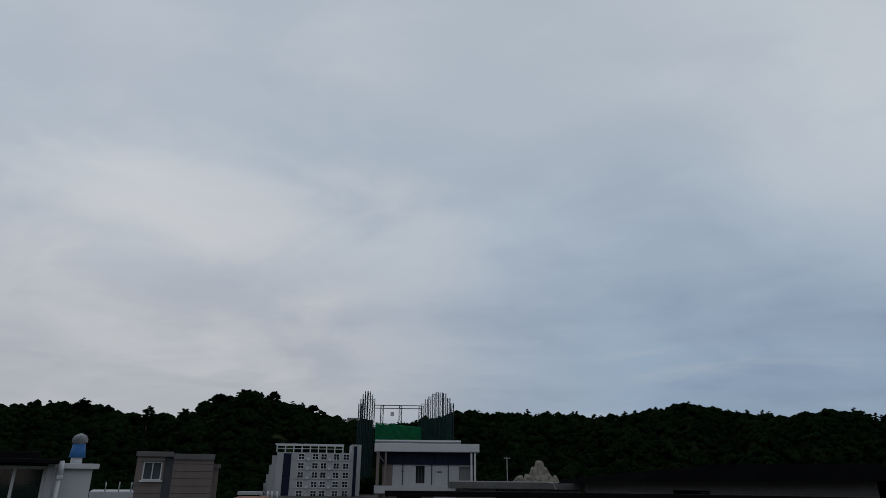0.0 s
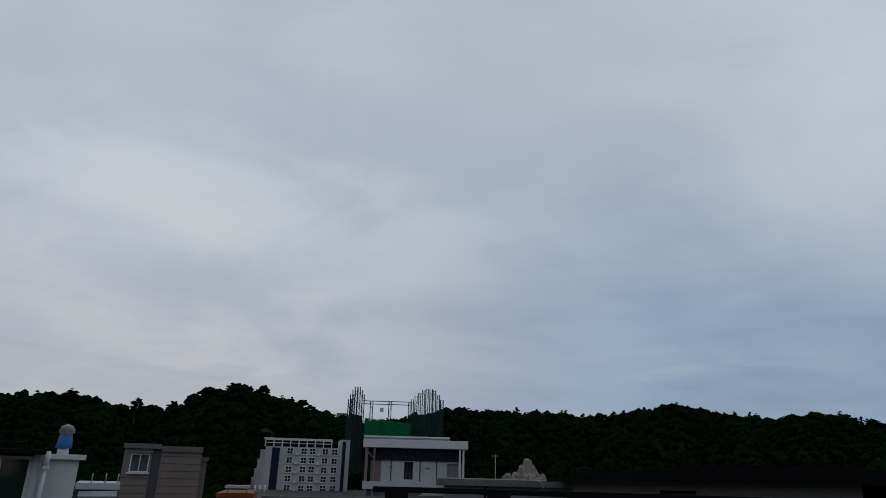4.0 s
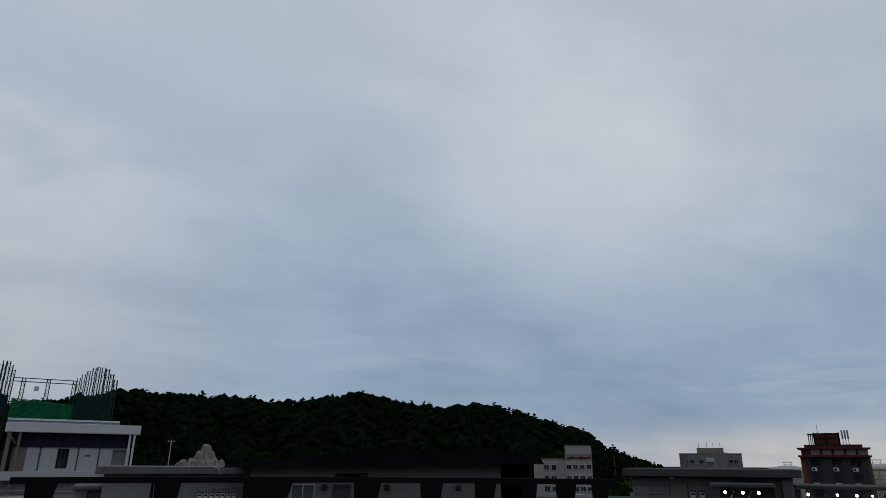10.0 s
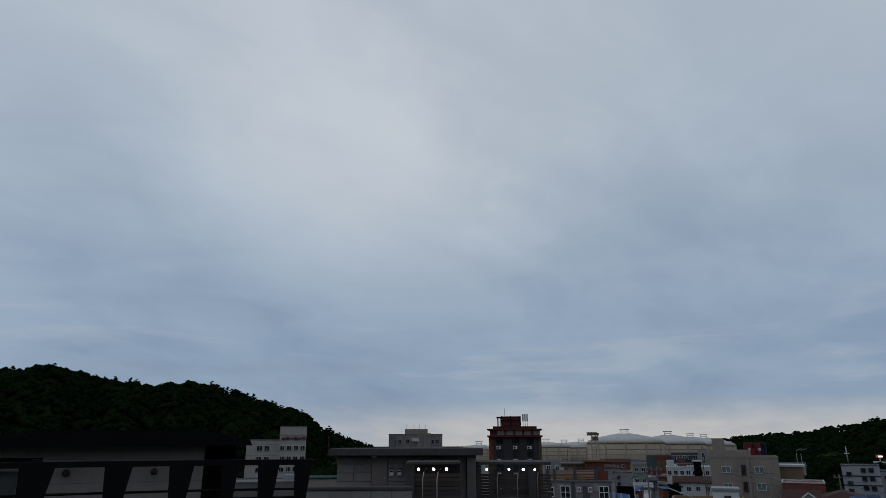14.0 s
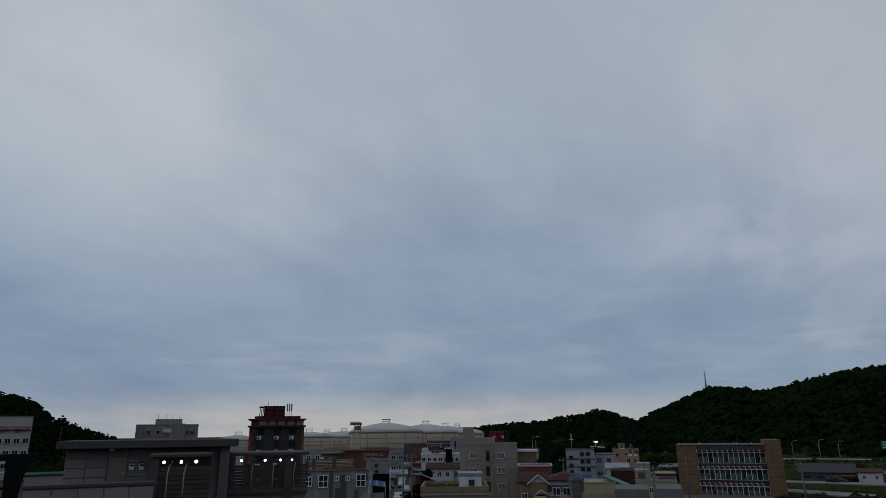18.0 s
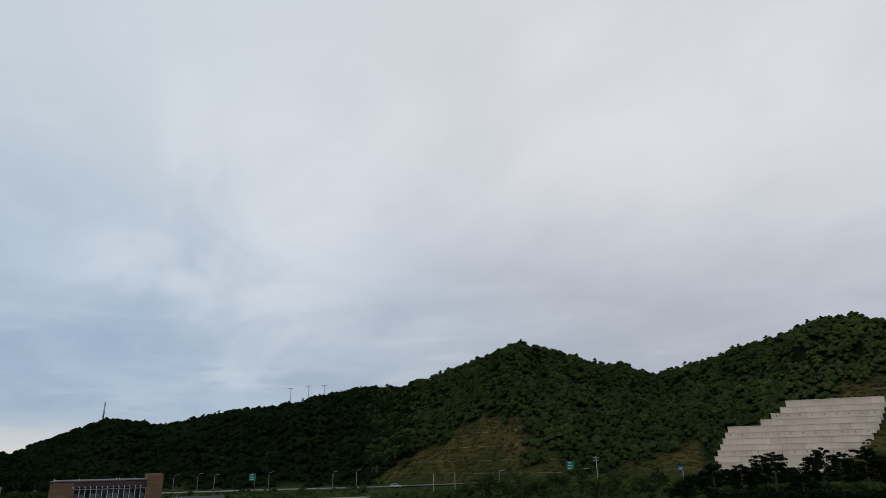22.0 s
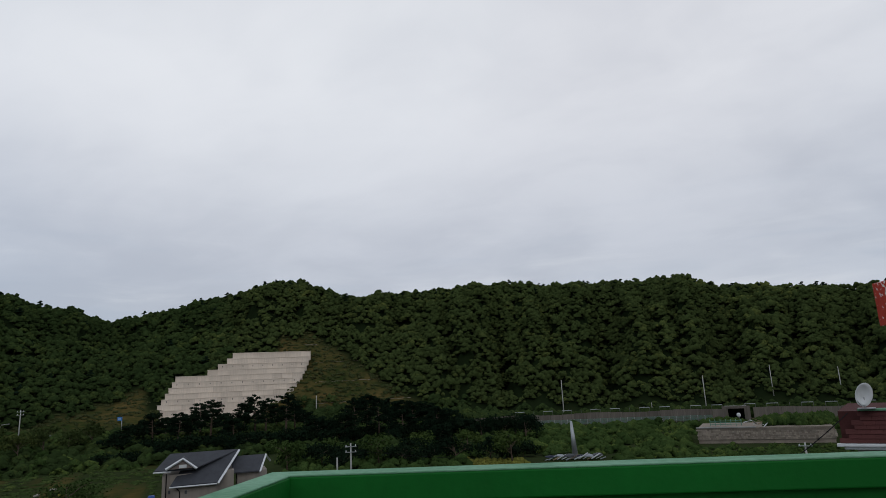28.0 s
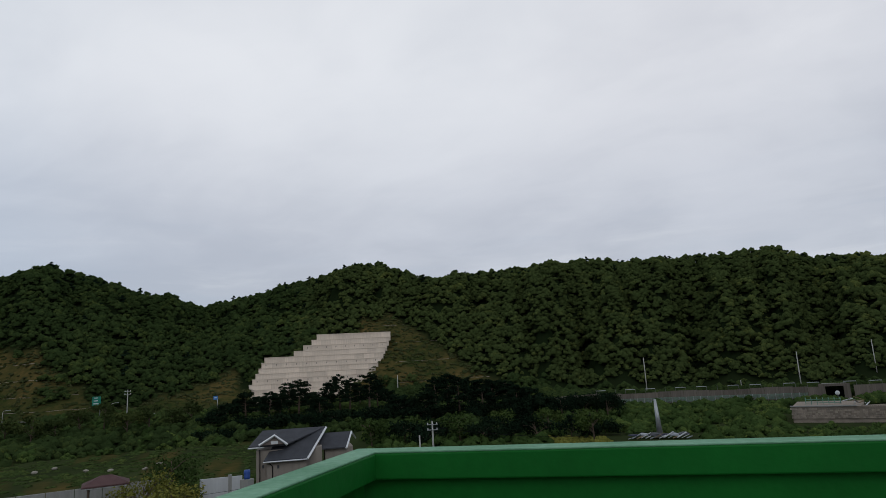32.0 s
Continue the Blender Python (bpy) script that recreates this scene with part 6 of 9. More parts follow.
# far grey tower
WEATHERED = mat("weathered_tower_render", (0.235, 0.22, 0.21), 0.9, 0.35, 0.25, 0.15, streak=0.6)
t3, w, h = block("weathered grey apartment block with roof aerials", -44.25, -48.85, 220, high(220, 0.8), 14, WEATHERED, 0, 0, base=0, name="apartment_block", cap=CONCRETE_DARK, cap_up=0.4)
part("lift_house", box(-0.5 * w + 5.2, 2, h, 0.5 * w - 4.8, 8, h + 2.0), BEIGE, t3)
part("balcony", box(-0.5 * w + 0.6, -0.4, h - 4, -0.5 * w + 2.2, 0, h - 0.2), CONCRETE_DARK, t3)
part("balcony", box(-1.3, -0.7, h - 2.0, 1.1, 0, h - 0.9), WHITE_WALL, t3)
part("bay", box(0.5, -0.5, 0, 5.0, 0, h + 0.6), WEATHERED, t3)
for x in (-3, -0.6, 1.2, 3.2):
    part("aerial", tube([(x, 4, h), (x, 4, h + 3.6)], 0.05, 5), BLACK, t3)
for j in range(3):
    for x in (-6.9, -5.2, -2.6, 5.8, 7.2):
        window(t3, x - 0.5, h - 2.6 - 2.9 * j, x + 0.5, h - 1.4 - 2.9 * j, -0.14, CONCRETE, GLASS, 1, 0.08)
    part("floor_line", box(-w / 2, -0.04, h - 3.2 - 2.9 * j, w / 2, 0, h - 3.0 - 2.9 * j), CONCRETE_DARK, t3)

# red and charcoal motel
MR = 155.0
MOTEL_RED = mat("maroon_paint", (0.105, 0.023, 0.024), 0.65, 0.25, 0.8, 0.1, streak=0.4)
MOTEL_DARK = mat("charcoal_panel", (0.05, 0.046, 0.05), 0.7, 0.25, 0.5, 0.1, streak=0.4)
motel = thing("motel", "charcoal and red motel with window air conditioners", "hotel", spot(-55.05, MR, 0), -55.05)
mx_ = lambda az: off(az, -55.05, MR)
mz = lambda el: high(MR, el)
mop = []
for j in range(5):
    for az in (-53.75, -55.15, -56.35):
        zc = mz(0.28 - 1.08 * j)
        mop.append((mx_(az) - 0.85, zc - 0.75, mx_(az) + 0.85, zc + 0.75))
part("wall", facade(mx_(-57.05) - mx_(-53.2), mz(0.62), mop, 0.2, 0, 0, mx_(-53.2)), MOTEL_DARK, motel, "charcoal panelled wall")
for o in mop:
    window(motel, *o, 0.0, MOTEL_DARK, GLASS, 1, 0.06, False, 0.2)
    ac = part("air_conditioner", box(o[0] + 0.1, -0.55, o[1] - 1.0, o[0] + 1.05, -0.05, o[1] - 0.3, 0.04), WHITE, motel, "white outdoor unit")
    part("fan_grille", lathe([(0.26, 0), (0.26, 0.02), (0.1, 0.03)], 12), MOTEL_DARK, ac, "", (o[0] + 0.45, -0.56, o[1] - 0.65), (90, 0, 0))
part("wall", box(mx_(-53.2), 0.21, 0, mx_(-57.05), 12, mz(0.62)), MOTEL_DARK, motel)
part("wing", box(mx_(-52.82), 0.5, 0, mx_(-53.2), 12, mz(0.65)), ORANGE, motel, "brown and orange side strip")
part("wing", box(mx_(-57.05), 0.5, 0, mx_(-57.3), 12, mz(0.65)), BRICK_BROWN, motel)
for k in range(16):
    part("strip_panel", box(mx_(-52.84) + 0.5 * (k % 2), 0.44, mz(0.55) - 0.95 * (k + 1), mx_(-52.84) + 0.5 * (k % 2) + 0.48, 0.5, mz(0.55) - 0.95 * k - 0.1), BRICK_RED, motel, "dark red chequer panel")
part("cornice", box(mx_(-52.7), -0.8, mz(0.62), mx_(-57.4), 12.5, mz(0.76)), MOTEL_RED, motel, "dark red cornice")
part("attic", box(mx_(-52.95), -0.2, mz(0.76), mx_(-57.2), 12, mz(1.2)), MOTEL_RED, motel)
for k in range(5):
    part("attic_panel", box(mx_(-53.55 - 0.76 * k) + 0.1, -0.3, mz(0.79), mx_(-53.55 - 0.76 * k - 0.62), -0.2, mz(1.17)), TAUPE, motel, "cream attic panel")
part("cornice", box(mx_(-52.7), -0.9, mz(1.2), mx_(-57.4), 12.5, mz(1.3)), MOTEL_RED, motel, "dark red cornice")
part("cornice", box(mx_(-53.2), 0.5, mz(1.3), mx_(-56.95), 11, mz(1.52)), TILE_RED, motel)
part("sign_box", box(mx_(-53.95), 2, mz(1.56), mx_(-55.58), 6, mz(2.33), 0.05), MOTEL_RED, motel, "dark red rooftop sign box")
for x0_, x1_ in ((-53.9, -54.0), (-55.53, -55.63), (-54.7, -54.78)):
    part("sign_frame", box(mx_(x0_), 1.85, mz(1.5), mx_(x1_), 2.0, mz(2.4)), BLACK, motel, "black sign frame")
for e_ in (1.55, 2.0, 2.34):
    part("sign_frame", box(mx_(-53.9), 1.85, mz(e_) - 0.08, mx_(-55.63), 2.0, mz(e_) + 0.08), BLACK, motel, "black sign frame")
for k in range(4):
    part("scaffold", tube([(mx_(-53.55 - 0.13 * k), 2.4, mz(1.5)), (mx_(-53.6 - 0.13 * k), 2.4, mz(2.35))], 0.09, 5), BLACK, motel)
part("scaffold", box(mx_(-53.5), 2.2, mz(2.22), mx_(-54.0), 2.6, mz(2.34)), BLACK, motel)
part("aerial", tube([(mx_(-54.23), 3, mz(2.3)), (mx_(-54.23), 3, mz(3.05))], 0.04, 5), BLACK, motel)
for az in (-55.82, -56.0, -56.18):
    part("antenna_panel", box(mx_(az) - 0.16, 3, mz(1.95), mx_(az) + 0.16, 3.2, mz(2.58), 0.03), GREY_SHEET, motel, "grey antenna panel")
    part("antenna_mast", tube([(mx_(az), 3.25, mz(1.5)), (mx_(az), 3.25, mz(2.5))], 0.06, 6), STEEL, motel)

# storage tanks
TANK_BAND = mat("tank_band", (0.17, 0.14, 0.11), 0.9, 0.3, 0.2, 0.1)
def tank(az, r, rad, el_wall, el_top, label, fit_rail=True):
    t = thing("storage_tank", label, "tank", spot(az, r + rad, -6), az, "storage tanks")
    zw, zt_ = high(r, el_wall) + 6, high(r + rad, el_top) + 6
    part("wall", lathe([(rad, 0), (rad, zw)], 64), TANK, t, "stained beige concrete tank wall")
    part("rim", lathe([(rad + 0.25, zw - 0.8), (rad + 0.3, zw), (rad - 0.6, zw + 0.35)], 64), TANK, t, "projecting rim")
    part("dome", lathe([(rad - 0.5, zw + 0.1), (rad * 0.97, zw + (zt_ - zw) * 0.18), (rad * 0.7, zw + (zt_ - zw) * 0.55), (rad * 0.69, zw + (zt_ - zw) * 0.6), (rad * 0.38, zw + (zt_ - zw) * 0.86),
                        (rad * 0.37, zw + (zt_ - zw) * 0.9), (rad * 0.1, zt_)], 64), TANK_TOP, t, "pale grey stepped roof")
    for k in range(5):
        zz = zw * (0.3 + 0.16 * k)
        part("band", lathe([(rad + 0.05, zz), (rad + 0.12, zz + 0.12), (rad + 0.05, zz + 0.24)], 64), TANK_BAND, t, "dark stained band")
    for k in range(14):
        q = math.radians(-160 + 140 * k / 13)
        hx_, hy_ = math.cos(q) * (rad - 1.5), math.sin(q) * (rad - 1.5)
        part("hoop_pipe", tube([(hx_, hy_, zw), (hx_ * 0.96, hy_ * 0.96, zw + 2.1), (hx_ * 0.86, hy_ * 0.86, zw + 2.5), (hx_ * 0.78, hy_ * 0.78, zw + (zt_ - zw) * 0.5)], 0.1, 5), WHITE, t, "white bent vent pipe")
    for k in range(12):
        a_ = k * math.pi / 6
        part("buttress", box(-0.5, -rad - 0.25, 0, 0.5, -rad + 0.2, zw - 0.8), TANK, t, "", (0, 0, 0), (0, 0, k * 30))
    bm = bmesh.new()
    for k in range(40):
        a_ = k * math.pi / 20
        add_tube(bm, [((rad - 1) * math.cos(a_), (rad - 1) * math.sin(a_), zw), ((rad - 1) * math.cos(a_), (rad - 1) * math.sin(a_), zw + 1.2)], 0.06, 4, False)
    for zz in (zw + 0.7, zw + 1.2):
        add_tube(bm, [((rad - 1) * math.cos(k * math.pi / 20), (rad - 1) * math.sin(k * math.pi / 20), zz) for k in range(41)], 0.06, 4, False)
    part("railing", bm, STEEL, t, "steel handrail")
    bm = bmesh.new()
    for x in (-2.2, 2.2):
        for y in (-2.2, 2.2):
            add_tube(bm, [(x, y, zt_ - 0.5), (x, y, zt_ + 2.4)], 0.12, 4)
    add_box(bm, -3, -3, zt_ + 2.2, 3, 3, zt_ + 2.6)
    add_box(bm, -2.4, -2.4, zt_ + 0.9, 2.4, 2.4, zt_ + 1.15)
    part("platform", bm, CONCRETE_DARK, t, "steel pump platform")
    bm = bmesh.new()
    for s in (-1, 1):
        add_tube(bm, [(s * rad * f, -rad * 0.2, zw + (zt_ - zw) * (1.02 - 0.8 * f) + 0.5) for f in (0.05, 0.3, 0.55, 0.8, 0.92)], 0.12, 5, False)
    part("roof_pipe", bm, WHITE, t, "white roof pipe")
    return t


tank(-64.2, 420, 24, 0.2, 0.86, "large beige concrete storage tank with a domed roof")
tank(-67.6, 470, 24, 0.1, 0.72, "large beige concrete storage tank with a domed roof")
tank(-69.3, 520, 24, 0.02, 0.56, "large beige concrete storage tank with a domed roof")
tank(-70.3, 570, 24, -0.05, 0.5, "large beige concrete storage tank with a domed roof")
tank(-59.2, 540, 20, -0.2, 0.12, "beige storage tank with a blue-grey dome")
tank(-57.7, 500, 18, -0.15, 0.18, "beige storage tank with a blue-grey dome")
tank(-60.6, 600, 18, -0.05, 0.22, "beige storage tank with a blue-grey dome")
tank(-52.0, 520, 14, -0.35, 0.0, "beige storage tank with a blue-grey dome")
fl = thing("loading_gantry", "rusty steel loading gantry beside the tanks", "gantry", spot(-61.75, 405, 0), -61.75)
bm = bmesh.new()
zt = high(405, 0.95)
for x in (-2.2, 0.5, 2.2):
    for y in (-1, 1):
        add_tube(bm, [(x, y, 0), (x * 0.8, y, zt)], 0.22, 4)
for k in range(9):
    add_box(bm, -2.3, -1.2, zt * k / 9, 2.3, 1.2, zt * k / 9 + 0.25)
add_box(bm, -4.6, -1.4, zt - 1.5, 2.6, 1.4, zt - 1.2)
add_box(bm, -4.6, -1.4, zt, 1.4, 1.4, zt + 0.4)
add_box(bm, -3.4, -1.3, zt - 1.1, 2.4, 1.3, zt - 0.1)
part("frame", bm, TANK, fl)
bm = bmesh.new()
add_box(bm, -4.4, -1.5, zt - 1.6, 2.5, -1.2, zt - 0.2)
add_box(bm, -1.5, -1.5, zt - 4.5, 1.8, -1.2, zt - 2.2)
part("platform", bm, mat("rusty_steel", (0.16, 0.125, 0.085), 0.8, 0.3, 0.5, 0.2), fl)

# pension with roof fence
PR = 88.0
pn, w, h = block("grey panelled pension with white windows and a slatted roof terrace", -57.5, -62.8, PR, high(PR, -2.9), 9, WARM_GREY, 0, 0, base=0, name="guest_house")
ppx = lambda az: off(az, -60.3, PR)
for j in range(3):
    zc = high(PR, -3.75) - j * 2.9
    if zc < 1:
        break
    for az, ww, wh in ((-58.0, 0.9, 1.2), (-59.2, 1.25, 1.55), (-60.3, 0.55, 0.6), (-61.2, 0.55, 0.6), (-62.3, 1.25, 1.55)):
        up = 0.3 if wh < 1 else 0
        window(pn, ppx(az) - ww / 2, zc - wh / 2 + up, ppx(az) + ww / 2, zc + wh / 2 + up, -0.14, WHITE, GLASS, 1, 0.1, False, 0.18, 1 if wh > 1 else 0)
part("panel", box(ppx(-59.7), -0.05, 0.2, ppx(-60.0), 0, h), DARK_WALL, pn, "dark panel strip")
part("panel", box(ppx(-60.6), -0.05, 0.2, ppx(-61.15), 0, h - 0.6), DARK_WALL, pn, "dark panel strip")
rng_p = random.Random(5)
PANEL_PALE = mat("pale_grey_panel", (0.3, 0.285, 0.28), 0.8, 0.15, 0.5, 0.1, streak=0.3)
for az, e0, hh, m_ in ((-57.75, -3.05, 0.9, 0), (-58.5, -4.4, 1.1, 1), (-58.6, -3.1, 0.7, 1), (-60.2, -4.3, 1.3, 0), (-61.5, -3.0, 1.0, 1), (-61.75, -4.5, 1.2, 0), (-62.55, -3.2, 0.8, 0), (-59.55, -5.0, 1.0, 1), (-62.5, -4.7, 1.0, 1)):
    part("panel", box(ppx(az), -0.03, high(PR, e0) - hh, ppx(az - 0.32 - 0.1 * rng_p.random()), 0, high(PR, e0)), (DARK_WALL, PANEL_PALE)[m_], pn, ("dark", "pale")[m_] + " grey wall panel")
part("cornice", box(ppx(-57.65), -0.15, h - 0.05, ppx(-62.95), 9.1, h + 0.12), CONCRETE_DARK, pn)
WOOD = mat("orange_timber", (0.5, 0.27, 0.15), 0.7, 0.2, 1.5, 0.15, per_piece=0.3)
# added dark sheet paints the shade in the gaps between the boards
part("fence_back", box(ppx(-57.6), 0.62, h + 0.25, ppx(-61.75), 0.66, h + 1.36), DARK_WALL, pn, "dark sheet for the shade between boards")
for k in range(6):
    part("fence_board", box(ppx(-57.6), 0.5, h + 0.3 + 0.18 * k, ppx(-61.75), 0.55, h + 0.4 + 0.18 * k), WHITE_WALL if k == 4 else WOOD, pn, "white fence board" if k == 4 else "orange timber fence board")
for az in (-57.8, -58.35, -60.05, -61.75):
    part("fence_post", box(ppx(az) - 0.2, 0.4, h + 0.1, ppx(az) + 0.2, 0.75, h + 1.42), DARK_WALL, pn, "dark fence post")
sd_ = part("shed", box(ppx(-58.9), 3, h, ppx(-61.3), 6, h + 1.95), BRICK_BROWN, pn, "brown roof shed")
part("shed_roof", box(ppx(-58.75), 2.7, h + 1.95, ppx(-61.4), 6.3, h + 2.1), CONCRETE_DARK, sd_)
# dark plates on the closed wall stand in for the shade inside openings
for az in (-59.3, -60.1, -60.75):
    part("opening", box(ppx(az), 2.96, h + 0.6, ppx(az - 0.45), 3.0, h + 1.75), DARK_WALL, sd_)
sd_ = part("shed", box(ppx(-60.9), 1.6, h, ppx(-62.5), 5, h + 2.3), BRICK_RED, pn, "dark red roof shed with dark openings")
part("shed_roof", box(ppx(-60.7), 1.3, h + 2.3, ppx(-62.65), 5.3, h + 2.5), BRICK_BROWN, sd_, "brown roof slab")
# the same dark plates, painting shaded openings on the red shed
for az in (-61.25, -61.95):
    part("opening", box(ppx(az), 1.56, h + 0.7, ppx(az - 0.4), 1.6, h + 1.7), DARK_WALL, sd_)
part("shed", box(ppx(-61.85), 0.6, h, ppx(-62.75), 1.5, h + 1.2), BRICK_RED, pn, "red brick roof box")
for k in range(4):
    part("roof_chair", box(ppx(-59.0 - 0.35 * k) - 0.25, 1.6, h, ppx(-59.0 - 0.35 * k) + 0.25, 2.1, h + 1.55 + 0.12 * (k % 2), 0.03), (WHITE_WALL, DARK_WALL, TAN, BRICK_RED)[k], pn, "covered roof furniture")


def car(az, r, turn, paint, label):
    t = thing("car", label, "car", spot(az, r, gz(az, r) + 0.02), az + turn, "parked cars")
    bm = bmesh.new()
    prof = [(-2.1, 0.35), (-2.1, 0.75), (-1.95, 0.86), (-1.05, 0.95), (-0.5, 1.42), (1.1, 1.45), (1.85, 0.98), (2.1, 0.9), (2.15, 0.35)]
    for s, k in ((-0.84, 0.1), (0.84, -0.1)):
        for y, z in prof:
            bm.verts.new((s + (k if z > 1.2 else 0), y, z))
    bm.verts.ensure_lookup_table()
    n = len(prof)
    for i in range(n):
        bm.faces.new((bm.verts[i], bm.verts[(i + 1) % n], bm.verts[n + (i + 1) % n], bm.verts[n + i]))
    bm.faces.new(bm.verts[:n][::-1]), bm.faces.new(bm.verts[n:2 * n])
    bmesh.ops.recalc_face_normals(bm, faces=bm.faces[:])
    bmesh.ops.bevel(bm, geom=bm.edges[:], offset=0.05, segments=1, affect="EDGES")
    part("body", bm, paint, t)
    part("windscreen", box(-0.66, -1.0, 0.0, 0.66, -0.45, 0.03), GLASS, t, "", (0, -0.02, 1.02), (0, 0, 0)).rotation_euler = (radians(38), 0, 0)
    for s in (-1, 1):
        part("side_window", box(s * 0.80 - 0.02, -0.55, 1.0, s * 0.80 + 0.02, 1.2, 1.34), GLASS, t)
        for y in (-1.35, 1.3):
            wl_ = part("wheel", lathe([(0.31, -0.1), (0.31, 0.1)], 14), BLACK, t, "", (s * 0.78, y, 0.31), (0, 90, 0))
            part("rim", lathe([(0.17, -0.11), (0.17, 0.11)], 10), STEEL, wl_)
        part("headlight", box(s * 0.55 - 0.17, -2.13, 0.62, s * 0.55 + 0.17, -2.08, 0.76), WHITE, t)
    return t


ribbon("road", [(-63.6, 60), (-64.2, 90), (-64.35, 120), (-64.8, 160), (-65.0, 200), (-65.2, 260)], 8, ASPHALT, "grey town street with parked cars", 0.05)
PAINTS = [mat("car_white", (0.52, 0.52, 0.52), 0.3, 0.05, 1, 0, spec=0.6), mat("car_silver", (0.35, 0.36, 0.38), 0.3, 0.08, 1, 0, spec=0.6), mat("car_black", (0.02, 0.02, 0.022), 0.25, 0.1, 1, 0, spec=0.6)]
for az, r, tn, p in ((-63.3, 122, 0, 1), (-65.25, 124, 4, 0), (-65.3, 133, 0, 0), (-63.95, 142, 0, 2), (-64.3, 152, 5, 1), (-64.6, 162, 0, 2), (-65.55, 165, 180, 0), (-65.6, 178, 0, 1), (-64.8, 180, 0, 0), (-65.9, 150, 180, 1)):
    car(az, r, tn, PAINTS[p], ("white", "silver", "black")[p] + " car parked along the street")
for az, r, tn, p in ((-87.3, 235, 90, 0), (-87.8, 236, 90, 1), (-88.3, 238, 90, 0), (-114.3, 262, 88, 0), (-122.3, 196, 90, 0)):
    car(az, r, tn, PAINTS[p], ("white", "silver")[p] + " car beside the road")

# flat-roofed tan house with a white hut
rh, w, h = block("tan flat-roofed house with a planted roof terrace", -67.2, -72.9, 72, high(72, -4.75), 9, TAN, 0, 0, base=0, name="house", cap=TAN, cap_up=0.5)
for az in (-69.4, -70.85):
    x = off(az, -70.05, 72)
    for zc in (high(72, -5.95), high(72, -5.95) - 3):
        window(rh, x - 0.5, zc - 0.65, x + 0.5, zc + 0.5, -0.14, WHITE, GLASS, 1, 0.12)
part("band", box(-w / 2 - 0.1, -0.12, h - 0.35, w / 2 + 0.1, 0, h - 0.15), BEIGE, rh, "projecting floor band")
hut = part("hut", box(off(-70.45, -70.05, 72), 0.9, h, off(-72.35, -70.05, 72), 3.6, high(72, -3.5)), WHITE, rh, "white rooftop hut")
part("hut_roof", box(off(-70.38, -70.05, 72), 0.7, high(72, -3.5), off(-72.45, -70.05, 72), 3.8, high(72, -3.3), 0.03), GREY_SHEET, hut, "pale grey sheet roof")
window(rh, off(-71.25, -70.05, 72), high(72, -4.35), off(-71.75, -70.05, 72), high(72, -3.85), 0.76, DARK_WALL, GLASS, 1, 0.05)
part("roof_frame", tube([(-w / 2, 1, h + 1.7), (-w / 2 + 2.8, 1, h + 0.6)], 0.06, 6), STEEL, rh)
part("roof_garden", box(-w / 2 + 0.4, 0.4, h, 0.6, 7, h + 0.25), LEAF_SHRUB, rh, "planted green roof bed")

# beige apartment block
BR = 127.0
bb, w, h = block("weathered beige four-storey apartment block", -70.5, -75.4, BR, high(BR, -1.02), 11, BEIGE, 0, 0, base=0, name="apartment_block", cap=BEIGE, cap_up=0.3)
bbx = lambda az: off(az, -72.95, BR)
for j in range(4):
    zc = high(BR, -1.9) - j * 2.72
    for az in (-71.65, -74.0):
        window(bb, bbx(az) - 0.72, zc - 0.55, bbx(az) + 0.72, zc + 0.55, -0.14, WHITE, GLASS_BLUE, 1, 0.07)
    part("stair_window", box(bbx(-72.75), -0.05, zc - 0.9, bbx(-73.05), 0.02, zc + 0.8), GLASS, bb, "dark stairwell window")
part("rib", box(bbx(-72.5), -0.35, 0, bbx(-72.66), 0, h + 0.3), BEIGE, bb)
part("rib", box(bbx(-73.15), -0.35, 0, bbx(-73.3), 0, h + 0.3), BEIGE, bb)
part("attic", box(bbx(-70.5), 1.0, h, bbx(-73.55), 9, high(BR, -0.45)), BEIGE, bb, "set-back attic")
part("tank_house", box(bbx(-70.78), 3, high(BR, -0.45), bbx(-71.7), 6, high(BR, 0.47), 0.03), BEIGE, bb, "rooftop water tank house")
bl = thing("billboard", "faded red and blue rooftop billboard on legs", "billboard", spot(-73.9, BR + 12, high(BR, -1.05)), -73.9)
FADED_RED = mat("faded_red_sheet", (0.16, 0.02, 0.025), 0.6, 0.3, 0.9, 0.1)
for k in range(4):
    part("board", box(-1.9 + 0.97 * k, 0, 0.3 + 0.12 * (k % 2), -1.0 + 0.97 * k, 0.12, 2.5 - 0.1 * (k % 2)), FADED_RED if k != 3 else BLUE_STRIPE, bl, "faded sheet of the board")
    part("brace", tube([(-1.9 + 0.97 * k, 0.2, 0.2), (-1.0 + 0.97 * k, 0.2, 2.5)], 0.05, 4), STEEL, bl)
for k in range(6):
    part("picture_bar", box(-1.75 + 0.58 * k, -0.03, 0.7 + 0.5 * (k % 3), -1.35 + 0.58 * k, 0, 1.15 + 0.5 * (k % 3)), (BLUE_STRIPE, WHITE_WALL, BLACK)[k % 3], bl)
for z in (0.25, 1.4, 2.55):
    part("frame_bar", tube([(-2.0, 0.16, z), (2.0, 0.16, z)], 0.06, 4), DARK_WALL, bl)
for x in (-1.9, -0.65, 0.65, 1.9):
    part("leg", tube([(x, 0.16, -1.5), (x, 0.16, 2.6)], 0.06, 4), DARK_WALL, bl)


# houses of the town
DRUM_BLUE, DRUM_YELLOW = mat("blue_drum", (0.035, 0.08, 0.19), 0.5, 0.15, 1, 0), mat("yellow_drum", (0.09, 0.085, 0.075), 0.5, 0.15, 1, 0)


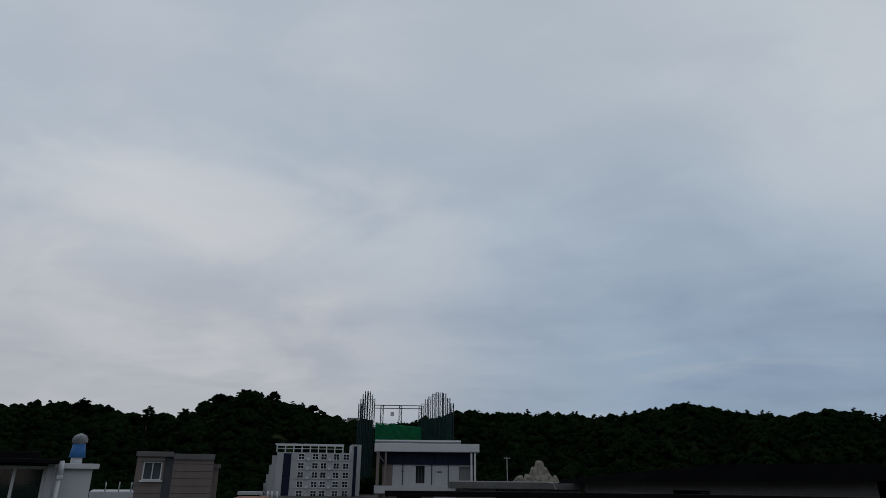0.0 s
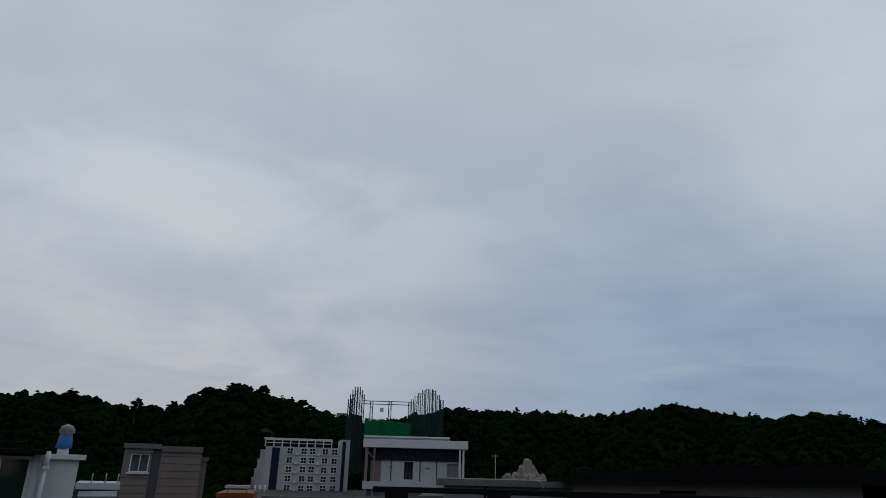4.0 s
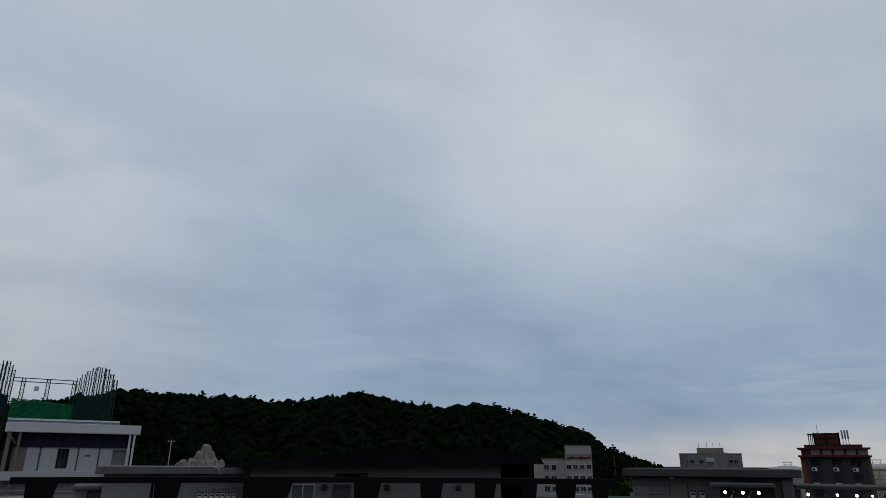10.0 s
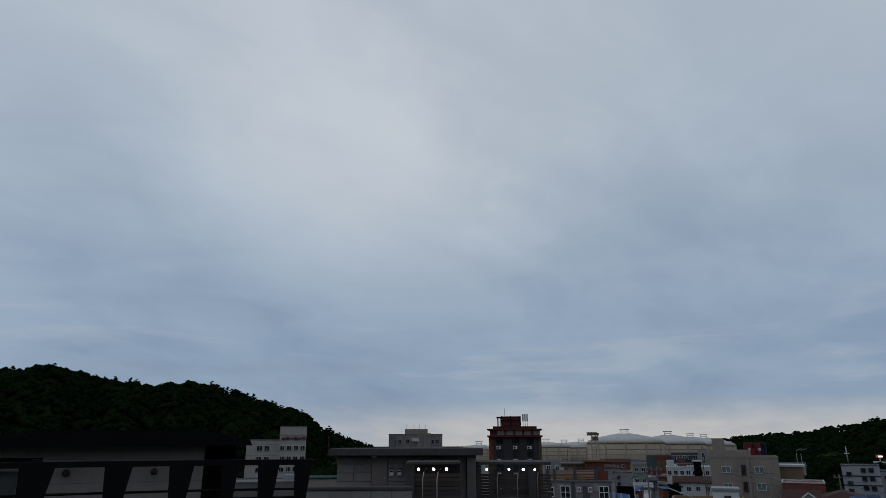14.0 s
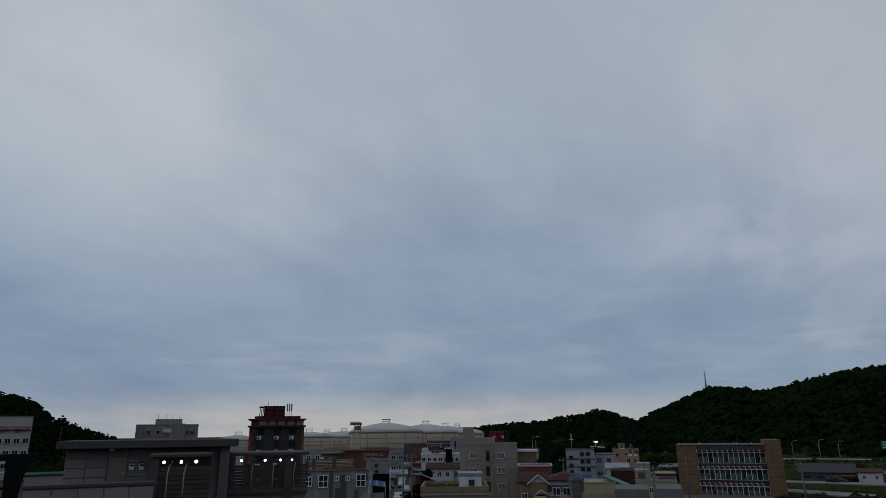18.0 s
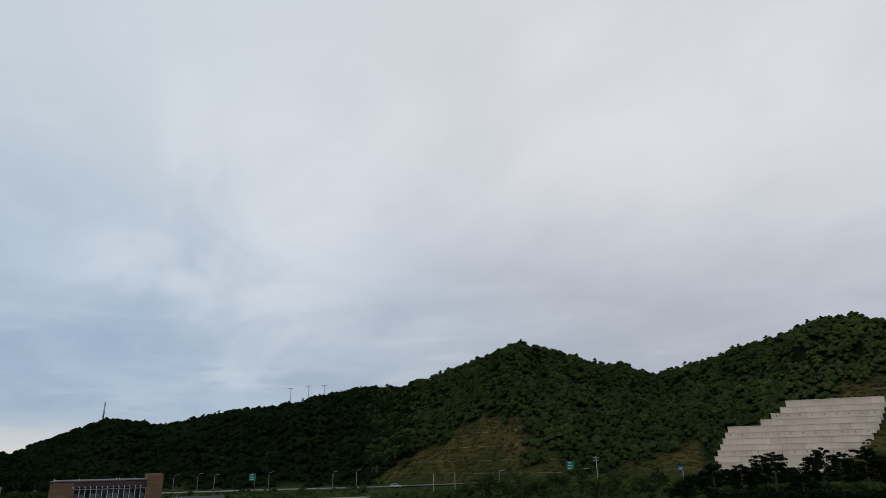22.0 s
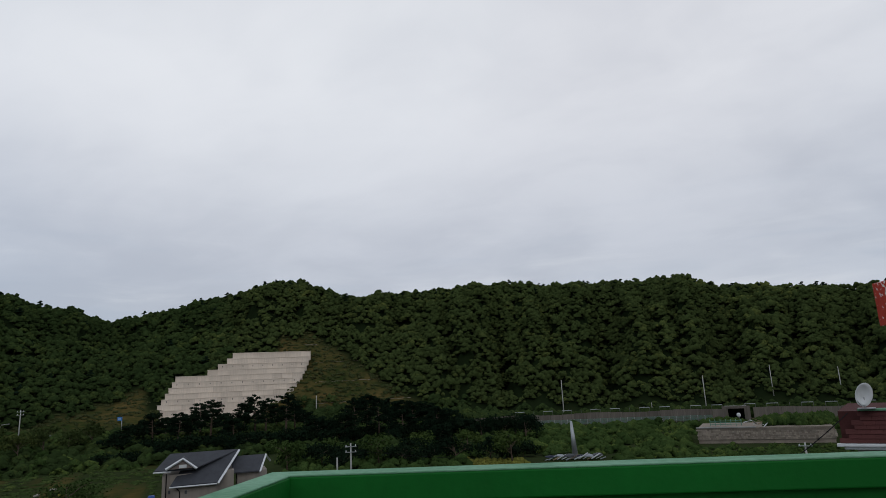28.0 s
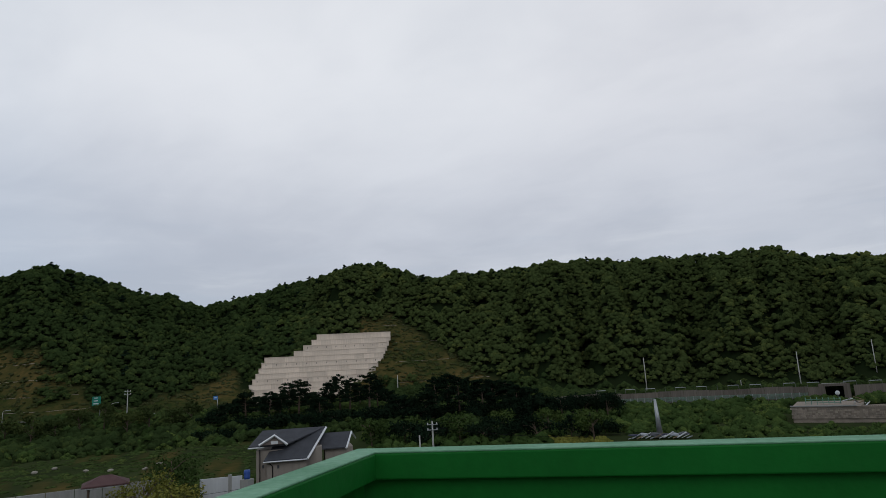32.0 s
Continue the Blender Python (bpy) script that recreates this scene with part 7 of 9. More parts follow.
def roof_kit(t, w, d, h, seed):
    """What stands on a flat roof: a stair hut, a water drum, outdoor units, an aerial, a washing frame."""
    q = random.Random(seed)
    x = q.uniform(-w * 0.3, w * 0.1)
    hut = part("stair_hut", box(x - 1.0, d * 0.5, h, x + 1.0, d * 0.5 + 2.2, h + 1.9, 0.02), q.choice([GREY_WALL, CREAM, BEIGE, BRICK_RED]), t, "small stair hut on the roof")
    part("hut_roof", box(x - 1.15, d * 0.5 - 0.15, h + 1.9, x + 1.15, d * 0.5 + 2.35, h + 2.02), CONCRETE_DARK, hut)
    part("hut_door", box(x - 0.4, d * 0.5 - 0.03, h, x + 0.4, d * 0.5, h + 1.7), DARK_WALL, hut)
    x = q.uniform(w * 0.15, w * 0.38)
    tk_ = part("water_drum", lathe([(0.5, 0), (0.55, 0.5), (0.5, 0.55), (0.55, 0.65), (0.5, 1.1), (0.15, 1.25)], 14), q.choice([DRUM_BLUE, DRUM_YELLOW, DRUM_YELLOW]), t, "plastic roof water drum", (x, d * 0.45, h + 0.45))
    for sx_ in (-0.35, 0.35):
        part("drum_leg", box(x + sx_ - 0.05, d * 0.45 - 0.3, h, x + sx_ + 0.05, d * 0.45 + 0.3, h + 0.45), STEEL, t)
    for k in range(q.randint(1, 2)):
        u = q.uniform(-w * 0.4, w * 0.4)
        part("outdoor_unit", box(u - 0.4, 0.5, h, u + 0.4, 0.85, h + 0.65, 0.03), WHITE, t, "white outdoor unit")
    u = q.uniform(-w * 0.4, w * 0.4)
    part("aerial", tube([(u, d * 0.3, h), (u, d * 0.3, h + 2.4)], 0.03, 5), BLACK, t)
    part("aerial_bar", box(u - 0.5, d * 0.3 - 0.02, h + 2.1, u + 0.5, d * 0.3 + 0.02, h + 2.14), BLACK, t)


# paved ground between the houses
PAVING = mat("town_paving", (0.12, 0.115, 0.11), 0.9, 0.4, 0.06, 0.3)


def paved(lo, hi, rs):
    az_t, r_t = np.arange(lo, hi + 0.1, 0.5), np.array(rs, float)
    A_t, R_t = np.meshgrid(az_t, r_t, indexing="ij")
    Z_t = np.where(R_t < 60, 0, ground(A_t, R_t)) + 0.02
    i_t, j_t = np.meshgrid(np.arange(len(az_t) - 1), np.arange(len(r_t) - 1), indexing="ij")
    k = len(r_t)
    me = mesh_of("pavement", np.stack([-np.sin(np.radians(A_t)) * R_t, np.cos(np.radians(A_t)) * R_t, Z_t], -1).reshape(-1, 3),
                 np.stack([i_t * k + j_t, i_t * k + k + j_t, i_t * k + k + j_t + 1, i_t * k + j_t + 1], -1).reshape(-1, 4))
    me.materials.append(PAVING)
    tagged(new("pavement", me), "worn concrete and asphalt ground between the houses", "pavement", kind="structure")


paved(-76, -40, [20, 40, 55] + [70 + 5 * k for k in range(51)])
paved(-95, -76, [20, 40, 55] + [70 + 5 * k for k in range(19)])
paved(-74, -46, [320 + 5 * k for k in range(61)])
paved(2.5, 18, [110 + 5 * k for k in range(22)])


def house(label, azl, azr, r, el, d, material, roof=None, rise=1.4, kind_="hip", nx=2, nz=2, turn=0.0, ww=1.1, wh=1.2, glass=None, frame_mat=None, cap=None, cap_up=0.35, kit=True):
    t, w, h = block(label, azl, azr, r, high(r, el), d, material, nx, nz, 2.9, ww, wh, "house", "house", turn, frame_mat, glass, 1, cap, cap_up, base=-0.5)
    if kit and not roof and w > 3 and int(r) % 3 and r > 116:
        roof_kit(t, w, d, h, int(r * 10))
    if roof:
        if kind_ == "hip":
            hip(t, w, d, h, rise, roof)
        else:
            gable(t, w, d, h, rise, roof, along=kind_ == "along")
    return t, w, h


house("plain grey rendered house with a flat roof", -57.4, -58.85, 118, -1.3, 7, GREY_WALL, None, nx=2, nz=3, kit=False, ww=0.7, wh=0.8, cap=CONCRETE, cap_up=0.2)
BLUE_TARP = mat("blue_tarp", (0.03, 0.085, 0.21), 0.55, 0.35, 1.5, 0.4)
MAROON = mat("maroon_roof", (0.055, 0.022, 0.019), 0.75, 0.3, 1.2, 0.3)
t_, w, h = house("tan house with a flat roof and projecting cornice", -75.3, -76.95, 135, -1.62, 8, TAN, None, nx=0, nz=0, kit=False)
part("cornice", box(-w / 2 - 0.2, -0.35, h - 0.05, w / 2 + 0.45, 8.2, h + 0.3, 0.03), WHITE_WALL, t_, "white projecting cornice")
window(t_, 0.1, h - 3.1, 0.95, h - 2.3, -0.14, DARK_WALL, GLASS, 1, 0.06)
t_, w, h = house("dark red brick house with a white roof edge", -75.4, -78.25, 118, -2.79, 8, BRICK_RED, None, nx=0, nz=0, cap=WHITE_WALL, cap_up=0.22, kit=False)
for x in (-1.6, 1.2):
    window(t_, x - 0.45, h - 1.7, x + 0.45, h - 0.8, -0.14, DARK_WALL, GLASS, 1, 0.06)
t_, w, h = house("tan house with maroon roofs and white bargeboards", -75.45, -77.7, 100, -4.02, 7, TAN, MAROON, 1.05, "along", nx=0, nz=0)
gable(t_, w * 0.62, 3.6, h, 0.95, MAROON, x0=-w * 0.1, y0=-0.7, along=False, name="cross_roof")
part("wing_wall", box(-w * 0.1, -0.7, h - 3.2, w * 0.52, 0, h), TAN, t_, "projecting gabled wing")
part("vent_panel", box(w * 0.11, -0.74, h + 0.2, w * 0.33, -0.7, h + 0.48), WHITE_WALL, t_, "small white gable vent")
gable(t_, w * 0.36, 1.4, h - 1.5, 0.5, MAROON, 0.2, x0=w * 0.12, y0=-2.1, along=False, name="porch_roof")
part("porch_post", box(w * 0.14, -2.0, h - 4.5, w * 0.19, -1.8, h - 1.5), TAN, t_)
part("porch_post", box(w * 0.42, -2.0, h - 4.5, w * 0.47, -1.8, h - 1.5), TAN, t_)
part("door", box(w * 0.2, -0.76, h - 3.1, w * 0.41, -0.7, h - 1.6), MAROON, t_, "dark door")
window(t_, -w * 0.42, h - 2.6, -w * 0.2, h - 1.5, -0.14, WHITE, GLASS, 1, 0.08)
house("ochre garage in front of a tan house", -76.6, -77.65, 90, -5.35, 4, mat("ochre_render", (0.26, 0.15, 0.05), 0.85, 0.2, 0.5, 0.1, streak=0.3), None, nx=1, nz=1, ww=0.9, wh=0.9)
t_, w, h = house("white house with a dark maroon hipped roof", -77.85, -80.65, 100, -3.95, 9, WHITE_WALL, MAROON, 1.05, "hip", nx=0, nz=0)
# dark strip on the white wall, veranda shade painted as colour
part("band", box(-w / 2 - 0.05, -0.06, h - 1.5, w / 2 + 0.05, 0, h - 0.55), DARK_WALL, t_, "window band coloured dark for shade")
for k in range(3):
    window(t_, -w / 2 + 0.6 + 1.45 * k, h - 1.95, -w / 2 + 1.75 + 1.45 * k, h - 0.85, -0.22, WHITE, GLASS, 1, 0.1)
part("awning", box(-w / 2 - 0.4, -2.1, 0, w / 2 + 0.3, 0, 0.12), CONCRETE_DARK, t_, "dark sloping awning", (0, 0, h - 2.15), (14, 0, 0))
house("low house with a bright orange-red hipped roof", -78.3, -80.3, 84, -6.0, 7, CREAM, mat("orange_roof", (0.2, 0.04, 0.02), 0.6, 0.15, 0.8, 0.2), 1.0, "hip", nx=1, nz=1)
# grey three-storey block
LAVENDER = mat("pale_lavender_render", (0.34, 0.35, 0.385), 0.85, 0.1, 0.4, 0.1, streak=0.4)
g3, w, h = block("pale grey three-storey block with small square windows", -79.45, -81.8, 150, high(150, -1.52), 10, LAVENDER, 0, 0, base=-0.5, name="apartment_block", cap=DARK_WALL, cap_up=0.2)
g3x = lambda az: off(az, -80.625, 150)
for az, el in ((-79.87, -2.1), (-80.79, -1.82), (-81.27, -1.8), (-80.79, -2.4), (-81.27, -2.4), (-79.87, -2.73), (-80.79, -3.02), (-81.27, -3.04), (-79.87, -3.24), (-80.79, -3.7), (-81.27, -3.7)):
    zc = high(150, el) + 0.5
    window(g3, g3x(az) - 0.42, zc - 0.42, g3x(az) + 0.42, zc + 0.42, -0.14, DARK_WALL, GLASS, 0, 0.06)
for el in (-2.22, -2.85):
    part("floor_line", box(-w / 2, -0.05, high(150, el) + 0.42, w / 2, 0, high(150, el) + 0.62), BLUE_STRIPE, g3, "navy floor line")
house("pale grey annex with two dark windows", -81.8, -83.3, 152, -1.88, 9, LAVENDER, None, nx=2, nz=3, kit=False, cap=DARK_WALL, cap_up=0.2, ww=0.9, wh=0.9, frame_mat=DARK_WALL)
house("salmon pink rendered apartment house", -83.3, -85.35, 215, -1.55, 9, PINK, None, nx=3, nz=3, cap=PINK)
house("small salmon house with a balcony", -84.2, -85.3, 205, -2.0, 6, PINK, None, 0.5, "along", nx=2, nz=2)
house("white house with a pale blue gable roof", -82.7, -84.4, 140, -2.95, 7, WHITE_WALL, GREY_SHEET, 0.8, "along", nx=1, nz=1, ww=0.7, wh=0.7)
house("dark plum-grey flat-roofed low shed", -83.0, -84.95, 128, -3.13, 7, MAROON, None, nx=0, nz=0, kit=False, cap=DARK_WALL, cap_up=0.15)
house("pale blue rendered town house", -85.1, -86.15, 150, -2.55, 6, mat("pale_blue_render", (0.3, 0.37, 0.43), 0.8, 0.12, 0.5, 0.1, streak=0.4), None, nx=1, nz=2, ww=0.7)
cr, w, h = house("cream two-storey house with a stepped roof terrace", -84.9, -88.1, 115, -4.0, 9, CREAM, None, nx=4, nz=2, cap=CREAM, cap_up=0.35, ww=0.7, wh=0.9)
part("upper_floor", box(-w / 2, 1, h, -w / 2 + 2.2, 7, h + 1.75), CREAM, cr, "cream upper floor")
# dark plate on the wall, balcony shade put into its colour
part("balcony_opening", box(-w / 2 + 0.5, 0.96, h + 0.5, -w / 2 + 1.7, 1.0, h + 1.45), DARK_WALL, cr, "dark plate for a shaded balcony")
part("stair_wall", tube([(-w / 2 + 2.2, 1.2, h + 1.6), (-w / 2 + 3.4, 1.2, h + 0.7)], 0.16, 4), CREAM, cr, "sloping stair wall")
part("upper_floor", box(0.5, 1.5, h, w / 2 - 0.3, 7, h + 1.2), BRICK_RED, cr, "dark brick roof room")
part("roof_slab", box(-0.1, 1.0, h + 1.2, w / 2, 7.4, h + 1.36), CREAM, cr, "cream roof slab")
# dark plates paint the shade of two openings in the roof room
for x in (1.0, 2.2):
    part("opening", box(x, 1.46, h + 0.25, x + 0.8, 1.5, h + 0.95), DARK_WALL, cr)
for k in range(3):
    part("roof_rail", tube([(-w / 2 + 2.4, 0.2, h + 0.4 + 0.22 * k), (w / 2, 0.2, h + 0.4 + 0.22 * k)], 0.025, 4), STEEL, cr)
yl, w, h = house("pale yellow-green house with a long flat roof", -80.8, -83.3, 88, -4.12, 8, mat("lime_cream_render", (0.36, 0.35, 0.2), 0.85, 0.2, 0.4, 0.12, streak=0.5), None, nx=0, nz=0, cap=CREAM, cap_up=0.15)
part("low_wall", box(-w / 2 - 0.3, -2.2, h - 3.0, w / 2 + 0.2, -1.9, h - 0.95), CREAM, yl, "cream yard wall")
part("green_roof", box(w / 2 - 1.2, 1, 0, w / 2 + 2.2, 8, 0.12), GREEN_SHEET, yl, "dark green sheet roof", (0, 0, h + 0.9), (0, 22, 0))
for a0, r, e0, wd, hh in ((-80.3, 96, -3.72, 1.5, 0.55), (-81.1, 100, -3.5, 1.2, 0.8), (-81.75, 98, -3.78, 1.0, 0.5), (-82.2, 104, -3.6, 0.9, 0.6)):
    tp = thing("tarpaulin", "blue tarpaulin draped over a stack on a roof", "tarpaulin", spot(a0, r, 0), a0 + 12, "blue tarpaulins")
    part("stack", box(-wd * 0.6, 0.1, 0, wd * 0.6, 1.6, high(r, e0)), CONCRETE_DARK, tp, "covered stack")
    tz = high(r, e0)
    bm = bmesh.new()
    g = [[bm.verts.new((wd * (i / 8 - 0.5) * 1.4 + 0.05 * math.sin(3 * j + i), 1.9 * j / 6 - 0.1, tz + 0.07 + 0.09 * math.sin(1.7 * i + 0.9 * j) - (hh * 0.8 if i in (0, 8) or j in (0, 6) else 0))) for j in range(7)] for i in range(9)]
    for i in range(8):
        for j in range(6):
            bm.faces.new((g[i][j], g[i + 1][j], g[i + 1][j + 1], g[i][j + 1]))
    part("sheet", bm, BLUE_TARP, tp, "creased blue tarpaulin")
house("grey windowless rendered house end", -83.2, -85.9, 80, -4.55, 7, CONCRETE_DARK, None, nx=0, nz=0)
gb, w, h = house("grey rendered house with a dark barred window", -86.45, -88.4, 78, -4.5, 7, CONCRETE_DARK, None, nx=0, nz=0)
window(gb, -w / 2 + 0.2, h - 1.6, w / 2 - 0.1, h - 1.0, -0.14, WHITE, GLASS, 5, 0.06)
t_, w, h = house("grey house with a black shade sheet below", -63.1, -64.5, 120, -2.2, 8, GREY_WALL, None, nx=0, nz=0, cap=CONCRETE_DARK, cap_up=0.2, kit=False)
for dz in (0.75, 1.75):
    window(t_, -w / 2 + 0.4, h - dz - 0.3, -w / 2 + 0.95, h - dz + 0.2, -0.14, DARK_WALL, GLASS, 0, 0.05)
# solid black sheet over the wall foot, painting the shade under the house
part("undercroft", box(-w / 2 - 0.06, -0.12, 0, w / 2 + 0.06, 0.1, h - 2.2), DEAD_BLACK, t_, "black sheet standing in for shade below")
part("drainpipe", tube([(w / 2 + 0.2, -0.1, 0), (w / 2 + 0.2, -0.1, h - 0.9)], 0.09, 6), WHITE_WALL, t_, "white drainpipe")
aw = thing("market_awning", "blue tarpaulin awning over a stall beside the street", "awning", spot(-63.5, 112, 0), -63.5)
for k in range(7):
    part("sheet", box(-1.35 + 0.39 * k, -1.2, 0, -0.97 + 0.39 * k, 1.2, 0.05), BLUE_TARP if k % 3 else BLUE_SHEET, aw, "", (0, 0, high(112, -3.95) - 0.05 * k + 0.05 * (k % 2)), (16, 0, 0))
for x in (-1.3, 1.35):
    part("post", tube([(x, -1.1, 0), (x, -1.1, high(112, -4.1))], 0.05, 6), STEEL, aw)
part("counter", box(-1.2, -0.6, 0, 1.2, 0.4, high(112, -4.75)), GREY_WALL, aw, "grey stall counter")
house("pale green rendered town house", -64.6, -65.7, 190, -1.55, 8, mat("pale_green_render", (0.2, 0.225, 0.19), 0.8, 0.15, 0.5, 0.1, streak=0.4), None, nx=2, nz=3, kit=False, cap=CONCRETE)
house("low house with a pale metal roof", -64.5, -66.0, 185, -3.3, 7, GREY_WALL, GREY_SHEET, 0.9, "along", nx=0, nz=0)
t_, w, h = house("dark brown flat-roofed large hall", -65.75, -67.8, 230, -0.95, 10, BRICK_RED, None, nx=0, nz=0, cap=DARK_WALL, cap_up=0.3, kit=False)
part("panel", box(-w / 2 - 0.05, -0.1, h - 4.5, -w / 2 + 3.0, 0, h + 0.2), DARK_WALL, t_, "black hall front")
for x in (-1.0, 0.6, 2.2):
    part("panel", box(x, -0.06, h - 4.0, x + 1.2, 0, h - 1.1), BRICK_BROWN, t_, "rust-brown wall panel")
t_, w, h = house("grey glass-fronted office block", -67.7, -69.7, 225, -0.65, 10, DARK_WALL, None, nx=5, nz=2, ww=1.3, wh=1.6, cap=CONCRETE, cap_up=0.2)
part("sign_band", box(-w / 2, -0.1, h - 2.6, w / 2, 0, h - 2.2), BLUE_STRIPE, t_, "navy sign band")
house("grey office end with a tall dark window", -69.7, -70.5, 222, -0.45, 10, GREY_WALL, None, nx=1, nz=1, ww=1.0, wh=3.0)
wt, w, h = house("white terrace house with ribbon windows and a dark stair", -67.2, -70.5, 170, -1.75, 9, WHITE_WALL, None, nx=7, nz=1, ww=0.95, wh=1.0, cap=WHITE, cap_up=0.2)
part("stair_tower", box(off(-69.3, -68.85, 170), -0.5, 0, off(-69.85, -68.85, 170), 3, h + 1.3), DEAD_BLACK, wt, "dark stair tower")
part("stair_frame", box(off(-69.2, -68.85, 170), -0.6, h + 1.3, off(-69.95, -68.85, 170), 3.1, h + 1.5), WHITE_WALL, wt)
part("upper_room", box(off(-67.25, -68.85, 170), 1.2, h, off(-67.8, -68.85, 170), 6, h + 1.5), WHITE_WALL, wt, "white stair room")
for x in range(9):
    part("rail_post", tube([(-w / 2 + 1.8 + 0.62 * x, 0.1, h + 0.2), (-w / 2 + 1.8 + 0.62 * x, 0.1, h + 0.85)], 0.03, 4), STEEL, wt)
part("roof_rail", tube([(-w / 2 + 1.8, 0.1, h + 0.85), (w / 2 - 1.5, 0.1, h + 0.85)], 0.03, 4), STEEL, wt)
house("white row house with a dark tiled roof", -67.7, -70.5, 150, -2.9, 7, WHITE_WALL, MAROON, 1.0, "along", nx=4, nz=1, ww=0.9, wh=1.0)
rng_s = random.Random(77)
for k in range(16):
    az, r = -64.35 - 0.36 * k + rng_s.uniform(-0.12, 0.12), rng_s.uniform(150, 215)
    if -66.0 < az < -64.4:
        r = rng_s.uniform(192, 225)
    z = high(r, rng_s.uniform(-3.0, -2.35) if r > 190 else rng_s.uniform(-3.7, -3.0))
    wd = rng_s.uniform(1.8, 3.6)
    st = thing("shed", "small patched shed roofed with sheet metal in the town", "shed", spot(az, r, -0.3), az + rng_s.uniform(-30, 30), "town sheds")
    part("wall", box(-wd / 2, 0, 0, wd / 2, 3, z), rng_s.choice([GREY_WALL, CONCRETE_DARK, TAUPE, BRICK_RED, DARK_WALL]), st)
    part("roof", box(-wd / 2 - 0.3, -0.5, 0, wd / 2 + 0.3, 3.3, 0.1), rng_s.choice([GREY_SHEET, TILE_GREY, TILE_GREY, MAROON, BLUE_TARP, CONCRETE_DARK]), st, "", (0, 0, z + 0.15), (rng_s.uniform(4, 14), rng_s.uniform(-4, 4), 0))
    part("door", box(-0.45, -0.04, 0.3, 0.45, 0, min(z - 0.3, 2.4)), DARK_WALL, st)
# small roofs between
rng_h = random.Random(21)
for k in range(15):
    az = -58.5 - 30 * (k / 26) - rng_h.uniform(0, 0.8)
    r = rng_h.uniform(165, 320)
    wd = math.degrees(rng_h.uniform(7, 12) / r)
    if -67.0 < az < -61.5 and r < 270:
        r += 110
    if -60.6 < az < -57.5:
        continue
    m_ = rng_h.choice([CREAM, GREY_WALL, GREY_WALL, BEIGE, TAUPE, BRICK_RED, CONCRETE])
    rf = rng_h.choice([MAROON, GREY_SHEET, TILE_GREY, None])
    el = -math.degrees(math.atan((EYE_Z - rng_h.uniform(4.5, 7.0)) / r))
    house(rng_h.choice(["small town house among others", "plain two-storey town house"]) + " with " + ("a flat roof" if rf is None else "a pitched roof"),
          az, az - wd, r, el, 7, m_, rf, 1.2, rng_h.choice(["hip", "along"]), nx=2, nz=2, cap=CONCRETE if rf is None else None)

# raised road on piers behind the east houses
vd = thing("overpass", "pale concrete raised road on piers behind the town", "overpass", (0, 0, 0), 0, kind="structure")
PALE_BARRIER = mat("pale_barrier", (0.42, 0.42, 0.41), 0.85, 0.2, 0.3, 0.1)
VIA = [(a, float(np.interp(a, [-89, -85.3, -82, -79], [-1.82, -1.62, -1.28, -1.2]))) for a in np.arange(-89, -81.4, 0.5)]
for (a0, e0), (a1, e1) in zip(VIA, VIA[1:]):
    part("barrier", tube([spot(a0, 296, high(296, e0)), spot(a1, 296, high(296, e1))], 0.45, 4), PALE_BARRIER, vd)
    part("deck", tube([spot(a0, 299, high(296, e0) - 0.9), spot(a1, 299, high(296, e1) - 0.9)], 0.7, 4), CONCRETE_DARK, vd)
for a, e in VIA[1::4]:
    part("pier", tube([spot(a, 299, gz(a, 299) - 1), spot(a, 299, high(296, e) - 0.9)], 0.5, 8), CONCRETE_DARK, vd)
# brown brick office with bracketed glass fronts
OR = 145.0
PLUM = mat("plum_cladding", (0.085, 0.058, 0.062), 0.75, 0.2, 0.6, 0.1, streak=0.3)
of = thing("brick_office", "brown brick office with three glazed storeys and white brackets", "office building", spot(-92.1, OR, 0), -92.1)
ox = lambda az: off(az, -92.1, OR)
oz = lambda el: high(OR, el)
part("wall", box(ox(-88.3), 0, 0, ox(-89.85), 12, oz(-1.12)), BRICK_BROWN, of, "brown brick end wall")
part("wall", box(ox(-94.75), -0.5, 0, ox(-95.9), 12, oz(-0.78)), BRICK_BROWN, of, "brown brick fin wall")
part("wall", box(ox(-89.85), 1.0, 0, ox(-94.75), 12, oz(-1.16)), BRICK_BROWN, of)
part("fascia", box(ox(-89.85), -0.1, oz(-1.62), ox(-94.75), 1.0, oz(-1.18), 0.02), PLUM, of, "plum coloured fascia")
part("roof_edge", box(ox(-88.25), -0.25, oz(-1.17), ox(-94.75), 12.1, oz(-1.11)), CONCRETE_DARK, of, "dark roof edge")
